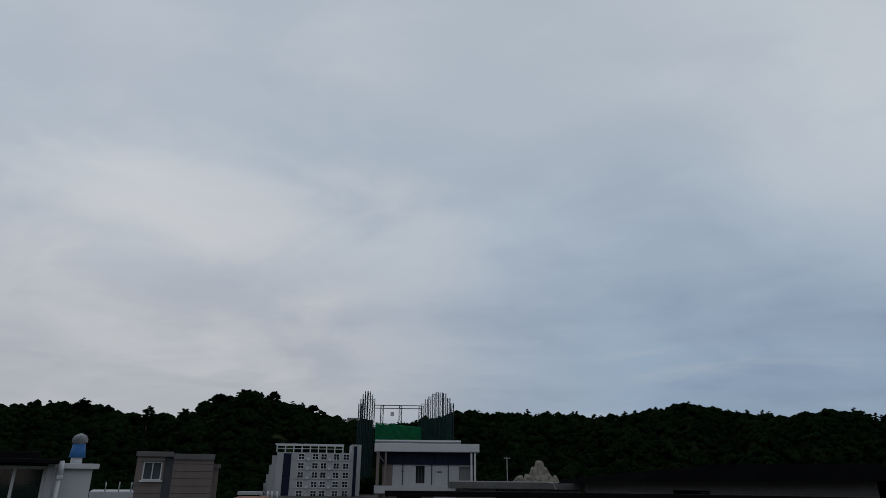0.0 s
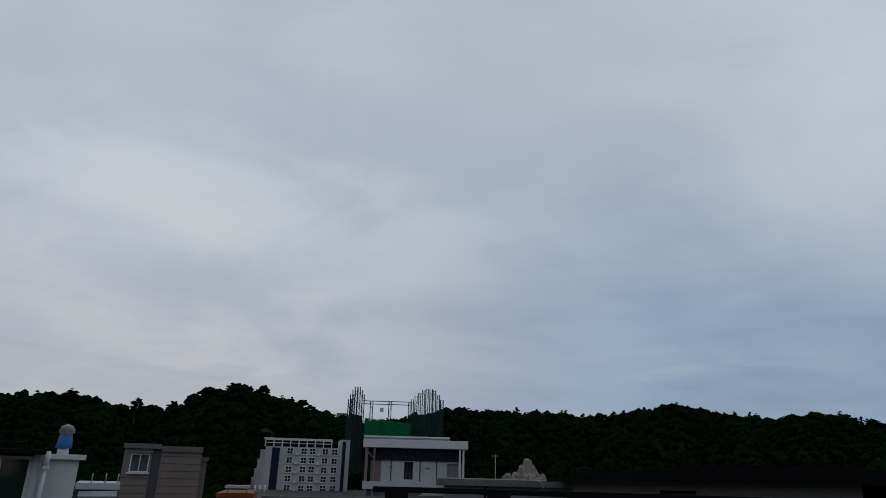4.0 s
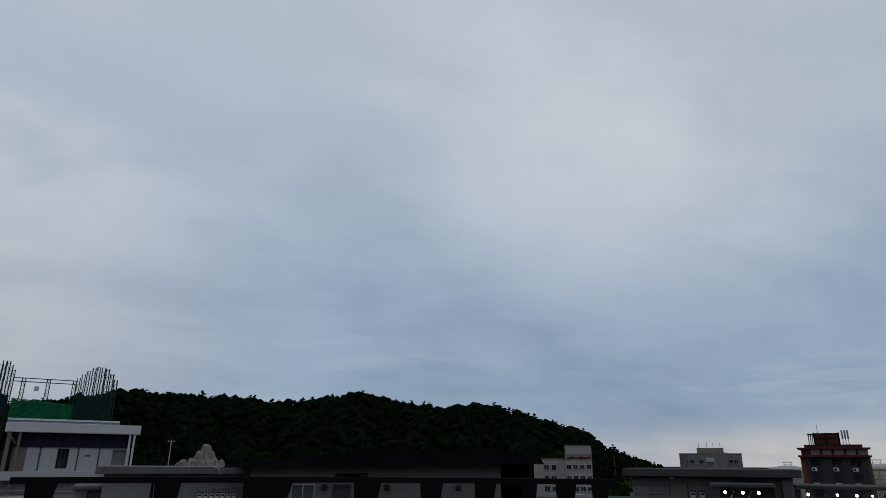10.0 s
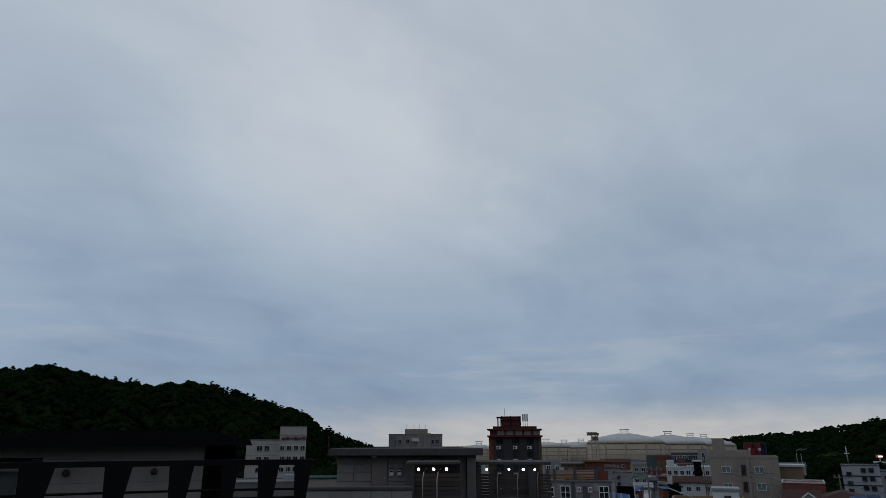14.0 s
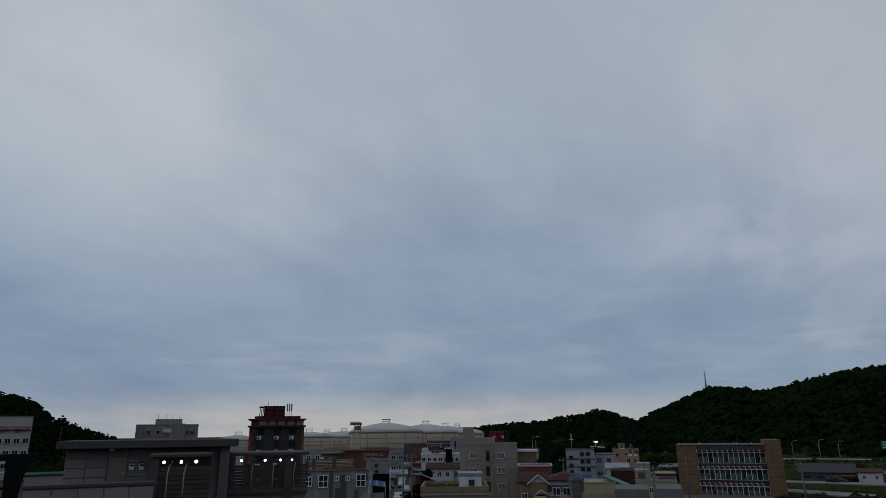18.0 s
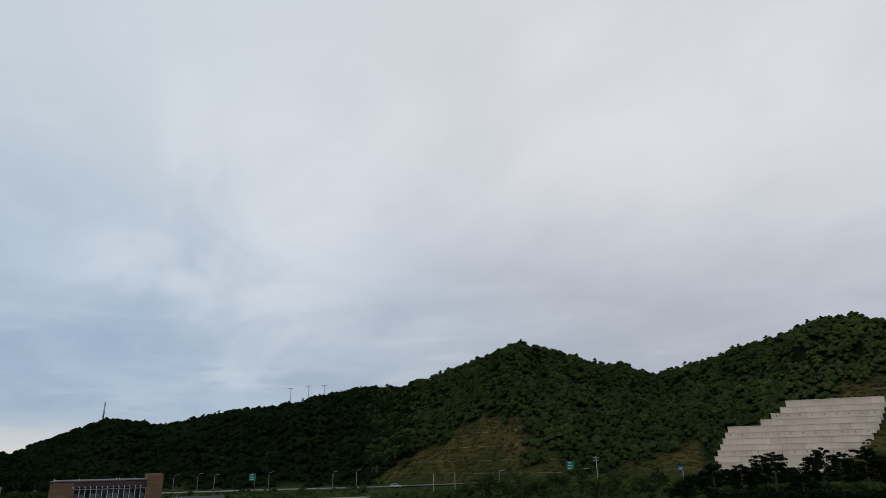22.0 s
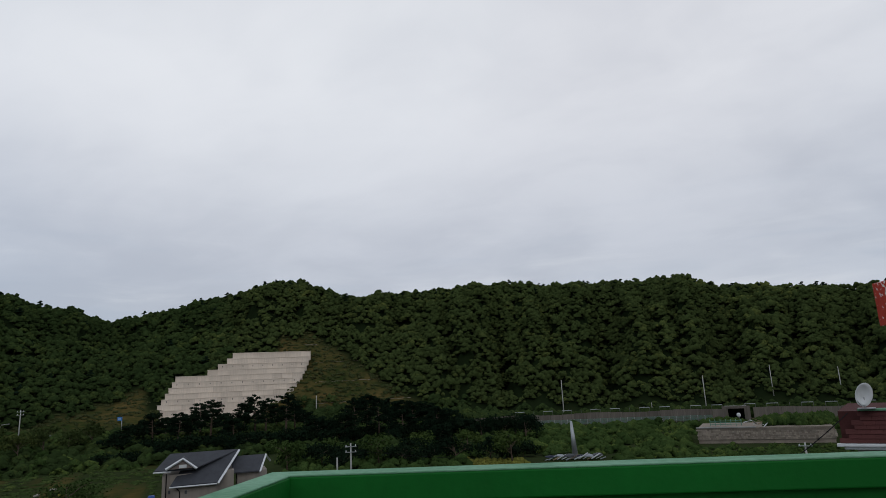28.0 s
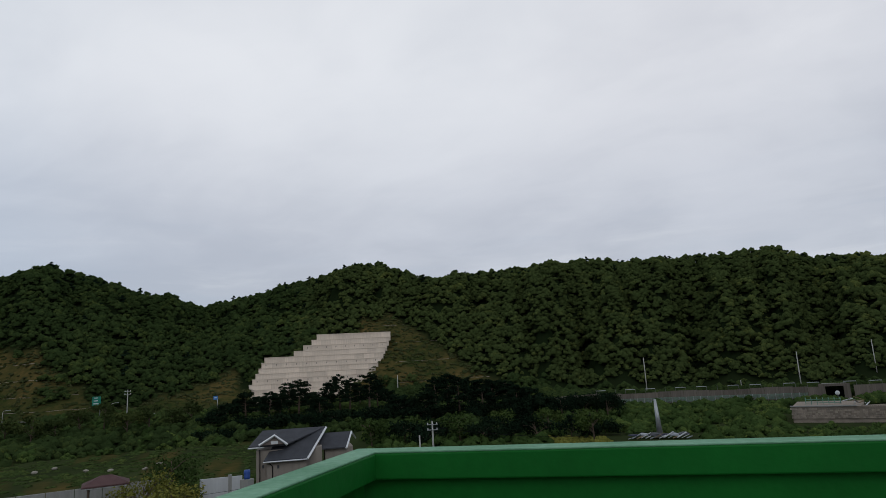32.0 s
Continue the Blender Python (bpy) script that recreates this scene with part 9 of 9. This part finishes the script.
tree(26.9, 300, high(300, 5.25) - gz(26.9, 300), 3.4, LEAF_PINE, "tall sparse fir standing above the wood", 314, True, leaves=30, size=0.45)
for i, (az, el, r) in enumerate(((31.6, 5.6, 318), (29.8, 5.1, 320), (21.6, 6.5, 342), (19.6, 6.95, 345), (17.3, 6.9, 345), (14.0, 5.9, 350), (-39.2, 2.0, 420))):
    tree(az, r, high(r, el - 0.28) - gz(az, r) + 0.3, 3.4, LEAF_DARK, "dark pine standing out on the ridge line", 330 + i, True, leaves=60, size=0.45)
for i in range(10):
    az = -79 - 1.0 * i
    tree(az, 260 + 12 * (i % 3), 6.5, 3.2, LEAF_PINE, "dark tree beyond the town", 350 + i, False, 8, 40, 0.45)
for i in range(8):
    tree(-85.4 - 0.38 * i, 240, 5.0, 2.0, LEAF, "clipped dark hedge tree beside the road", 365 + i, False, 8, 40, 0.3)

# house with slate gables
VR = 82.0
vx = lambda az: off(az, -144.5, VR)
vz = lambda el: high(VR, el)
vh = thing("gabled_house", "beige brick house with slate grey gable roofs and white bargeboards", "house", spot(-144.5, VR, 0), -144.5)
eave, ridge_ = vz(-6.15), vz(-4.25)
part("wall", box(vx(-140.9), 0.6, 0, vx(-146.3), 7.5, vz(-5.6)), BEIGE, vh, "beige rendered wall")
part("wall", box(vx(-141.8), -0.6, 0, vx(-145.0), 2, vz(-6.45)), BEIGE, vh, "beige rendered wall")


def roof_slab(pts, name="roof", material=None, t=0.14, parent=None, label=""):
    bm = bmesh.new()
    lo = [bm.verts.new(p) for p in pts]
    hi_ = [bm.verts.new((p[0], p[1], p[2] + t)) for p in pts]
    n = len(pts)
    bm.faces.new(lo[::-1]), bm.faces.new(hi_)
    for i in range(n):
        bm.faces.new((lo[i], lo[(i + 1) % n], hi_[(i + 1) % n], hi_[i]))
    bmesh.ops.recalc_face_normals(bm, faces=bm.faces[:])
    return part(name, bm, material or TILE_GREY, parent or vh, label)


roof_slab([(vx(-140.3), 0.2, vz(-5.3)), (vx(-143.3), 0.2, vz(-5.3)), (vx(-146.7), 4.0, ridge_), (vx(-141.3), 4.0, ridge_)], label="slate grey roof slope")
roof_slab([(vx(-141.55), -1.1, vz(-6.4)), (vx(-145.0), -1.1, vz(-6.4)), (vx(-146.7), 4.0, ridge_ - 0.02), (vx(-142.6), 3.2, vz(-4.9))], label="slate grey roof slope")
roof_slab([(vx(-141.3), 4.0, ridge_), (vx(-146.7), 4.0, ridge_), (vx(-146.7), 8.0, vz(-5.7)), (vx(-140.3), 8.0, vz(-5.7))])
part("bargeboard", tube([(vx(-145.05), -1.15, vz(-6.4)), (vx(-146.75), 3.95, ridge_)], 0.16, 4), WHITE, vh, "white bargeboard")
part("gutter", tube([(vx(-141.5), -1.15, vz(-6.42)), (vx(-145.0), -1.15, vz(-6.42))], 0.09, 6), WHITE, vh, "white gutter")
part("gutter", tube([(vx(-140.25), 0.12, vz(-5.33)), (vx(-141.5), 0.12, vz(-5.33))], 0.09, 6), WHITE, vh, "white gutter")
# gablet with a small round window
g0, g1, gt = vx(-141.15), vx(-143.45), vx(-142.4)
bm = bmesh.new()
bm.faces.new([bm.verts.new(p) for p in ((g0 + 0.3, -0.1, vz(-5.15)), (g1 - 0.3, -0.1, vz(-5.15)), (gt, -0.1, vz(-4.5)))])
part("gablet", bm, TAUPE, vh, "small dark gable face")
part("gablet_window", box(gt - 0.4, -0.16, vz(-5.1), gt + 0.4, -0.1, vz(-4.85)), WHITE, vh, "small white gable window")
part("bargeboard", tube([(g0, -0.35, vz(-5.12)), (gt, -0.35, vz(-4.4)), (g1, -0.35, vz(-5.2))], 0.15, 4), WHITE, vh, "white bargeboard")
roof_slab([(g0, -0.3, vz(-5.15)), (gt, -0.3, vz(-4.42)), (gt, 3.0, vz(-4.42)), (g0, 3.0, vz(-5.15))], t=0.1)
roof_slab([(gt, -0.3, vz(-4.42)), (g1, -0.3, vz(-5.2)), (g1, 3.0, vz(-5.2)), (gt, 3.0, vz(-4.42))], t=0.1)
# rear wing
part("wall", box(vx(-146.6), 2.5, 0, vx(-149.0), 7, vz(-5.9)), BEIGE, vh, "beige rendered wall")
roof_slab([(vx(-146.2), 2.0, vz(-6.0)), (vx(-148.4), 2.0, vz(-6.0)), (vx(-149.0), 4.5, vz(-4.85)), (vx(-146.2), 4.5, vz(-4.85))], label="slate grey roof slope")
part("bargeboard", tube([(vx(-148.4), 1.9, vz(-6.0)), (vx(-149.0), 4.5, vz(-4.8)), (vx(-149.5), 7.0, vz(-5.5))], 0.14, 4), WHITE, vh, "white bargeboard")
part("downpipe", tube([(vx(-141.2), 0.45, vz(-5.5)), (vx(-141.2), 0.45, 0)], 0.06, 6), BLACK, vh, "black downpipe")
part("downpipe", tube([(vx(-142.0), -1.1, vz(-6.5)), (vx(-142.25), -0.65, vz(-6.8)), (vx(-142.25), -0.65, 0)], 0.06, 6), BLACK, vh, "black downpipe")
for az in (-141.45, -142.7):
    part("vent", box(vx(az) - 0.12, -0.66 if az < -142 else 0.54, vz(-7.0), vx(az) + 0.12, -0.6 if az < -142 else 0.6, vz(-6.75)), DARK_WALL, vh)

# yard clutter beside the house
yard = thing("garden_wall", "white painted yard wall beside the house", "wall", spot(-138.6, 74, 0), -138.6)
part("wall", box(-2.6, 0, 0, 1.6, 0.2, high(74, -7.35)), WHITE_WALL, yard)
part("pillar", box(0.2, -0.08, 0, 0.55, 0.28, high(74, -7.2)), CONCRETE, yard)
drum = solo("barrel", lathe([(0.3, 0), (0.32, 0.3), (0.3, 0.34), (0.32, 0.62), (0.3, 0.9)], 16), mat("blue_plastic", (0.04, 0.09, 0.32), 0.45, 0.1, 1, 0), "blue plastic barrel in the yard", "barrel", spot(-140.2, 72, high(72, -7.65)))
tagged(solo("barrel_stand", box(-0.5, -0.5, 0, 0.5, 0.5, high(72, -7.65), 0.03), CONCRETE, "concrete block under a barrel", "block", spot(-140.2, 72, 0)))

# pavilion with a brown roof
pv = thing("pavilion", "small open pavilion with a brown hipped roof", "pavilion", spot(-129.9, 78, 0), -129.9)
zt = high(78, -7.15)
for x in (-1.6, 1.6):
    for y in (0, 2.6):
        part("post", tube([(x, y, 0), (x, y, zt)], 0.1, 8), BARK, pv)
part("frame", box(-1.9, -0.3, zt, 1.9, 2.9, zt + 0.12), WHITE, pv)
hip(pv, 3.6, 2.6, zt + 0.12, high(78, -6.35) - zt - 0.12, mat("brown_roof", (0.10, 0.055, 0.055), 0.8, 0.25, 1.0, 0.2), 0.45, -1.8)
low_wall = thing("field_wall", "long low pale concrete field wall", "wall", spot(-125, 84, 0), -125)
for k in range(9):
    part("panel", box(-12 + 2.7 * k, 0, 0, -9.36 + 2.7 * k, 0.2, high(84, -7.05)), CONCRETE, low_wall)
tk = thing("truck", "small white truck parked on the field", "truck", spot(-121.9, 92, 0.05), -40)
part("cab", box(-0.85, -1.2, 0.4, 0.85, 0.4, 1.95, 0.08), PAINTS[0], tk)
part("windscreen", box(-0.7, -1.24, 1.1, 0.7, -1.2, 1.75), GLASS, tk)
part("bed", box(-0.85, 0.5, 0.5, 0.85, 3.2, 1.1, 0.03), PAINTS[0], tk)
for x in (-0.8, 0.8):
    for y in (-0.7, 2.4):
        part("wheel", lathe([(0.32, -0.1), (0.32, 0.1)], 14), BLACK, tk, "", (x, y, 0.34), (0, 90, 0))
for i, (az, r) in enumerate(((-126.5, 118), (-128.5, 112), (-132.6, 108), (-133.6, 112), (-130.2, 110), (-125.2, 116))):
    bm = bmesh.new()
    bmesh.ops.create_icosphere(bm, subdivisions=2, radius=0.42)
    for v in bm.verts:
        v.co *= 1 + noise.noise(v.co * 2 + Vector((i, 0, 0))) * 0.4
        v.co.z *= 0.55
    solo("boulder", bm, ROCK, "pale boulder on a rough field", "rock", spot(az, r, gz(az, r) + 0.2), 40 * i, "field boulders")

# roadside wall, fence and culvert under the ridge
WALL_STAINED = mat("stained_road_wall", (0.15, 0.128, 0.11), 0.9, 0.35, 0.3, 0.3, streak=0.6, per_piece=0.2)
rwall = thing("roadside_wall", "long low stained concrete wall along the road", "wall", (0, 0, 0), 0, kind="structure")
azs = np.arange(-166, -203.5, -1.0)
for a0, a1 in zip(azs, azs[1:]):
    r = 185.0
    p0, p1 = spot(a0, r), spot(a1, r)
    if -188.5 < a0 < -186.5:
        continue
    L = (p1 - p0).length
    z0_ = min(gz(a0, r), gz(a1, r)) - 1.0
    part("wall_panel", box(0.02, 0, z0_, L - 0.02, 0.3, high(r, -2.58 - 0.05 * math.sin(a0 * 0.9))), WALL_STAINED, rwall, "", (p0.x, p0.y, 0), (0, 0, math.degrees(math.atan2(p1.y - p0.y, p1.x - p0.x))))
rail2 = thing("guard_rail", "pale steel guard rail along the upper road", "guard rail", (0, 0, 0), 0)
azs = np.arange(-170, -200, -0.8)
for i, (a0, a1) in enumerate(zip(azs, azs[1:])):
    r = 187.0
    z_ = high(r, -2.28)
    bm = bmesh.new()
    add_tube(bm, [spot(a0, r, z_), spot(a1, r, z_)], 0.085, 5)
    if (i * 7) % 5 < 2:
        part("beam", bm, STEEL, rail2)
    else:
        bm.free()
    part("post", tube([spot(a0, r, high(185, -2.7)), spot(a0, r, z_ + 0.1)], 0.04, 5), CONCRETE_DARK, rail2)
g = np.random.default_rng(52)
az = g.uniform(-203, -166, 420)
r = g.uniform(188.5, 193, 420)
forest("hedge", az, r, np.full(420, high(185, -2.85)), g.uniform(0.6, 1.15, 420), BUSH, g.integers(0, len(BUSH), 420), LEAF_MID, "dark hedge behind the roadside wall", 52)
fence = thing("mesh_fence", "pale green mesh fence beside the road", "fence", (0, 0, 0), 0)
MESH = mat("fence_green", (0.12, 0.24, 0.19), 0.6, 0.2, 1, 0.05)
azs = np.arange(-170, -186.4, -0.55)
for a0, a1 in zip(azs, azs[1:]):
    r = 182.5
    zb, zt = high(r, -3.42), high(r, -3.05)
    bm = bmesh.new()
    for f in np.linspace(0, 1, 9):
        p = spot(a0, r).lerp(spot(a1, r), f)
        add_tube(bm, [(p.x, p.y, zb), (p.x, p.y, zt)], 0.035, 3, False)
    for zz in np.linspace(zb, zt, 7):
        add_tube(bm, [spot(a0, r, zz), spot(a1, r, zz)], 0.035, 3, False)
    part("mesh_panel", bm, MESH, fence, "green wire mesh panel")
    part("post", tube([spot(a0, r, gz(a0, r) - 0.5), spot(a0, r, zt + 0.1)], 0.05, 6), STEEL, fence)
cul = thing("underpass", "square concrete underpass portal in the road bank", "tunnel", spot(-187.75, 184.6, 0), -187.75, kind="structure")
cz0, cz1 = high(184.6, -3.75), high(184.6, -2.5)
part("portal", facade(6.6, cz1 - cz0 + 0.5, [(-1.95, cz0, 1.95, cz1 - 0.35)], 4.5, 0, cz0 - 0.2, -3.3), WALL_STAINED, cul, "grey concrete portal")
# added black plate closes the passage, painting the darkness inside
part("back", box(-1.9, 4.4, cz0, 1.9, 4.5, cz1), BLACK, cul)
part("lining", box(-2.6, 0.02, cz1 - 0.34, 2.6, 4.5, cz1 + 0.2), CONCRETE, cul)
mir = thing("traffic_mirror", "round white-backed traffic mirror on a post", "mirror", spot(-187.9, 179, gz(-187.9, 179)), -187.9)
zt = high(179, -3.1) - gz(-187.9, 179)
part("post", tube([(0, 0, 0), (0, 0, zt)], 0.07, 6), STEEL, mir)
part("disc", lathe([(0.5, 0), (0.5, 0.06), (0.2, 0.1)], 18), WHITE, mir, "", (0, -0.08, zt), (90, 0, 0))
# stone-walled terrace plots
sw = thing("stone_terrace", "rough stone retaining wall of a garden plot", "wall", spot(-189.5, 130, 0), -189.5, kind="structure")
srx = lambda az: off(az, -189.5, 130)
zt, zb = high(130, -4.05), 0.0
rng_s = random.Random(9)
part("core", box(srx(-184.7), 0.25, zb - 1, srx(-194.3), 14, zt - 0.1), STONE, sw)
x = srx(-184.7)
zrow = [zb + 1.2 + (zt - zb - 1.2) * k / 7 for k in range(8)]
loose = bmesh.new()
for j in range(7):
    x = srx(-184.7) - rng_s.uniform(0, 0.4)
    while x < srx(-194.3):
        L = rng_s.uniform(0.26, 0.52)
        q = (x + 0.015, rng_s.uniform(0, 0.09), zrow[j] + 0.015, x + L - 0.015, 0.3, zrow[j + 1] - 0.015)
        if abs(x - srx(-189.1)) > 0.3:
            if len(sw.children) < 290:
                part("stone", box(*q, 0.0, 0.03), STONE, sw)
            else:
                add_box(loose, *q, 0.03)
        x += L
tagged(part("stonework", loose, STONE, sw, "rough rubble stonework"), kind="stuff")
part("coping", box(srx(-184.6), -0.1, zt - 0.1, srx(-189.0), 0.5, zt + 0.08, 0.02), CONCRETE, sw)
field("corn", (-194.0, -189.6), 134, 146, 0, BUSH, (0.5, 0.8), LEAF_SHRUB, "rows of tall green crop behind a stone wall", 41, 240, 1.5, 2.7)
gr = thing("greenhouse_frame", "low frame of green netting and pipes on a garden plot", "frame", spot(-186.9, 134, zt), -186.9)
for k in range(7):
    part("hoop", tube([(-2.8 + 0.9 * k, 0, 0), (-2.8 + 0.9 * k, 0, 0.9), (-2.8 + 0.9 * k, 2, 1.1), (-2.8 + 0.9 * k, 2, 0)], 0.05, 5), MESH, gr)
for z_ in (0.3, 0.6, 0.9):
    part("rail", tube([(-2.8, 0, z_), (2.7, 0, z_)], 0.05, 5), MESH, gr)
rub = thing("rubble_heap", "pile of pale boards and rubble", "rubble", spot(-189.0, 133, zt), -189.0)
for k in range(9):
    part("board", box(-0.9, -0.12, 0, 0.9, 0.12, 0.07), (WHITE_WALL, CONCRETE, TAN)[k % 3], rub, "", (rng_s.uniform(-1.4, 1.8), rng_s.uniform(-0.6, 0.8), 0.15 + 0.1 * k), (rng_s.uniform(-14, 14), rng_s.uniform(-25, 25), rng_s.uniform(0, 180)))
# farm clutter by the tapered mast
ft = thing("tarpaulin_heap", "dark tarpaulin heap with pale pipes", "heap", spot(-174.6, 111, gz(-174.6, 111)), -174.6)
for k in range(6):
    bm = bmesh.new()
    bmesh.ops.create_icosphere(bm, subdivisions=2, radius=1.0)
    for v in bm.verts:
        v.co *= 1 + noise.noise(v.co * 1.5 + Vector((k * 3, 0, 0))) * 0.45
        v.co.z = max(v.co.z, -0.2) * (0.22 + 0.1 * (k % 3))
    part("sheet", bm, (BLUE_STRIPE, GREY_SHEET, DARK_WALL)[k % 3], ft, "", (-3.6 + 1.5 * k, 0.4 * (k % 2), 0.55), (0, 0, 50 * k))
for k in range(14):
    q = (k * 0.618) % 1.0
    x0_ = -4.6 + 0.68 * k
    part("pipe" if k % 2 else "board", tube([(x0_, -0.9 - 0.5 * q, 0.1 + 0.2 * q), (x0_ + 0.9 + 0.7 * q, -0.6 + 0.3 * q, 0.35 + 0.75 * q)], 0.05 + 0.03 * (k % 3), 5), (STEEL, GREY_SHEET, TAN, WHITE_WALL)[k % 4], ft)
field("dry_straw", (-170.6, -165.5), 105, 112, 0, BUSH, (0.4, 0.7), LEAF_YELLOW, "heap of yellow straw and cut plants", 42, 60)


def cable(name, a, b, sag, label, rad=0.02, n=14):
    bm = bmesh.new()
    a, b = Vector(a), Vector(b)
    pts = [a.lerp(b, k / n) - Vector((0, 0, sag * 4 * (k / n) * (1 - k / n))) for k in range(n + 1)]
    add_tube(bm, pts, rad, 5)
    bmesh.ops.recalc_face_normals(bm, faces=bm.faces[:])
    return solo(name, bm, BLACK, label, "cable")


cable("power_cable", spot(-155.75, 95, high(95, -4.6)), spot(-175, 118, high(118, -5.6)), 1.2, "thin black overhead cable from a pole", 0.03)
cable("power_cable", spot(-124, 40, high(40, -7.9)), spot(-143.5, 46, high(46, -8.0)), 0.35, "thin black overhead cable", 0.012)
cable("stay_wire", spot(-195.3, 22.6, high(22.6, -3.15)), spot(-190.6, 20, high(20, -6.9)), 0.05, "thin pale wire from the dish roof", 0.014)
cable("power_cable", spot(-103.2, 105, high(105, -4.1)), spot(-97.3, 120, high(120, -3.2)), 0.8, "thin black overhead cable between poles", 0.025)
cable("power_cable", spot(-97.3, 120, high(120, -3.2)), spot(-86.35, 100, high(100, -2.9)), 1.0, "thin black overhead cable between poles", 0.025)
cable("power_cable", spot(-65.7, 112, high(112, -1.9)), spot(-64.1, 150, high(150, -2.2)), 1.0, "thin black overhead cable between poles", 0.025)
# poles and wires of the town
TOWN_POLES = [(-59.0, 110, -2.0), (-63.1, 100, -1.5), (-66.4, 95, -1.7), (-70.0, 140, -1.0), (-74.6, 112, -1.9), (-79.2, 112, -2.1), (-82.2, 122, -2.2), (-85.7, 95, -2.4), (-88.9, 128, -2.0)]
for az, r, el in TOWN_POLES:
    pole(az, r, high(r, el), 1 + int(r) % 2, rad=0.11, turn=int(r * 7) % 50 - 25, paint=CONCRETE_DARK, cap=CONCRETE)
for (a0, r0, e0), (a1, r1, e1) in zip(TOWN_POLES, TOWN_POLES[1:]):
    for dz in (0.4, 1.15, 2.0):
        cable("power_cable", spot(a0, r0, high(r0, e0) - dz), spot(a1, r1, high(r1, e1) - dz), 0.7, "thin black overhead cable between town poles", 0.016)
# bench ditches across the cut slopes, nearly level
for a0, a1, z0 in ((-114.6, -128.6, 6.5), (-116.0, -127.8, 11.0), (-118.6, -126.6, 16.5), (-120.8, -125.2, 22.5), (-152.8, -161.0, 9.5), (-152.8, -158.6, 17.0), (-152.8, -156.6, 25.0), (-151.5, -154.0, 33.0)):
    line, far = np.linspace(a0, a1, 16), np.linspace(215, 330, 231)
    rr = [float(far[np.argmax(ground(np.full(231, p), far) > z0 + 0.06 * abs(p - a0))]) for p in line]
    ribbon("ditch", [(float(p), q) for p, q in zip(line, rr)], 0.35, STONE, "narrow drainage ditch across a cut slope", 0.2)
for i in range(9):
    az = -163.2 - 0.95 * i
    r = 138 + 12 * ((i * 5) % 4) / 4
    tree(az, r, high(r, -2.5 - 0.35 * ((i * 3) % 3)) - gz(az, r) + 0.2, 3.0, LEAF_PINE, "dark bushy tree below the pines", 400 + i, False, 9, 60, 0.27)
for i in range(22):
    az = -150.5 - 0.95 * i
    r = 108 + 22 * ((i * 7) % 5) / 5
    tree(az, r, high(r, -3.6 - 0.4 * ((i * 3) % 4)) - gz(az, r) + 0.2, 2.7, LEAF_PINE if i % 4 else LEAF_SHRUB, "dark bushy tree in front of the pines" if i % 4 else "green bushy tree in front of the pines", 430 + i, False, 8, 55, 0.25)
ribbon("lane", [(-101.5, 216), (-104, 217), (-107, 218), (-110, 217), (-112.3, 214)], 6, ROAD_CONC, "pale concrete farm lane below the road", 0.4)
ribbon("lane", [(-94.5, 157), (-97, 154), (-99, 151), (-101.3, 147)], 7, ROAD_CONC, "pale concrete farm lane beside a grass strip", 0.3)
ribbon("lane", [(-95, 180), (-98, 179), (-101, 177), (-104.5, 175)], 6, ROAD_CONC, "pale concrete yard in front of sheds", 0.3)
for az, r, p in ((-103.4, 185, 0), (-104.15, 186, 0), (-107.7, 181, 0), (-99.2, 180, 2)):
    car(az, r, 82, PAINTS[p], ("white", "silver", "black")[p] + " car parked along the farm lane")
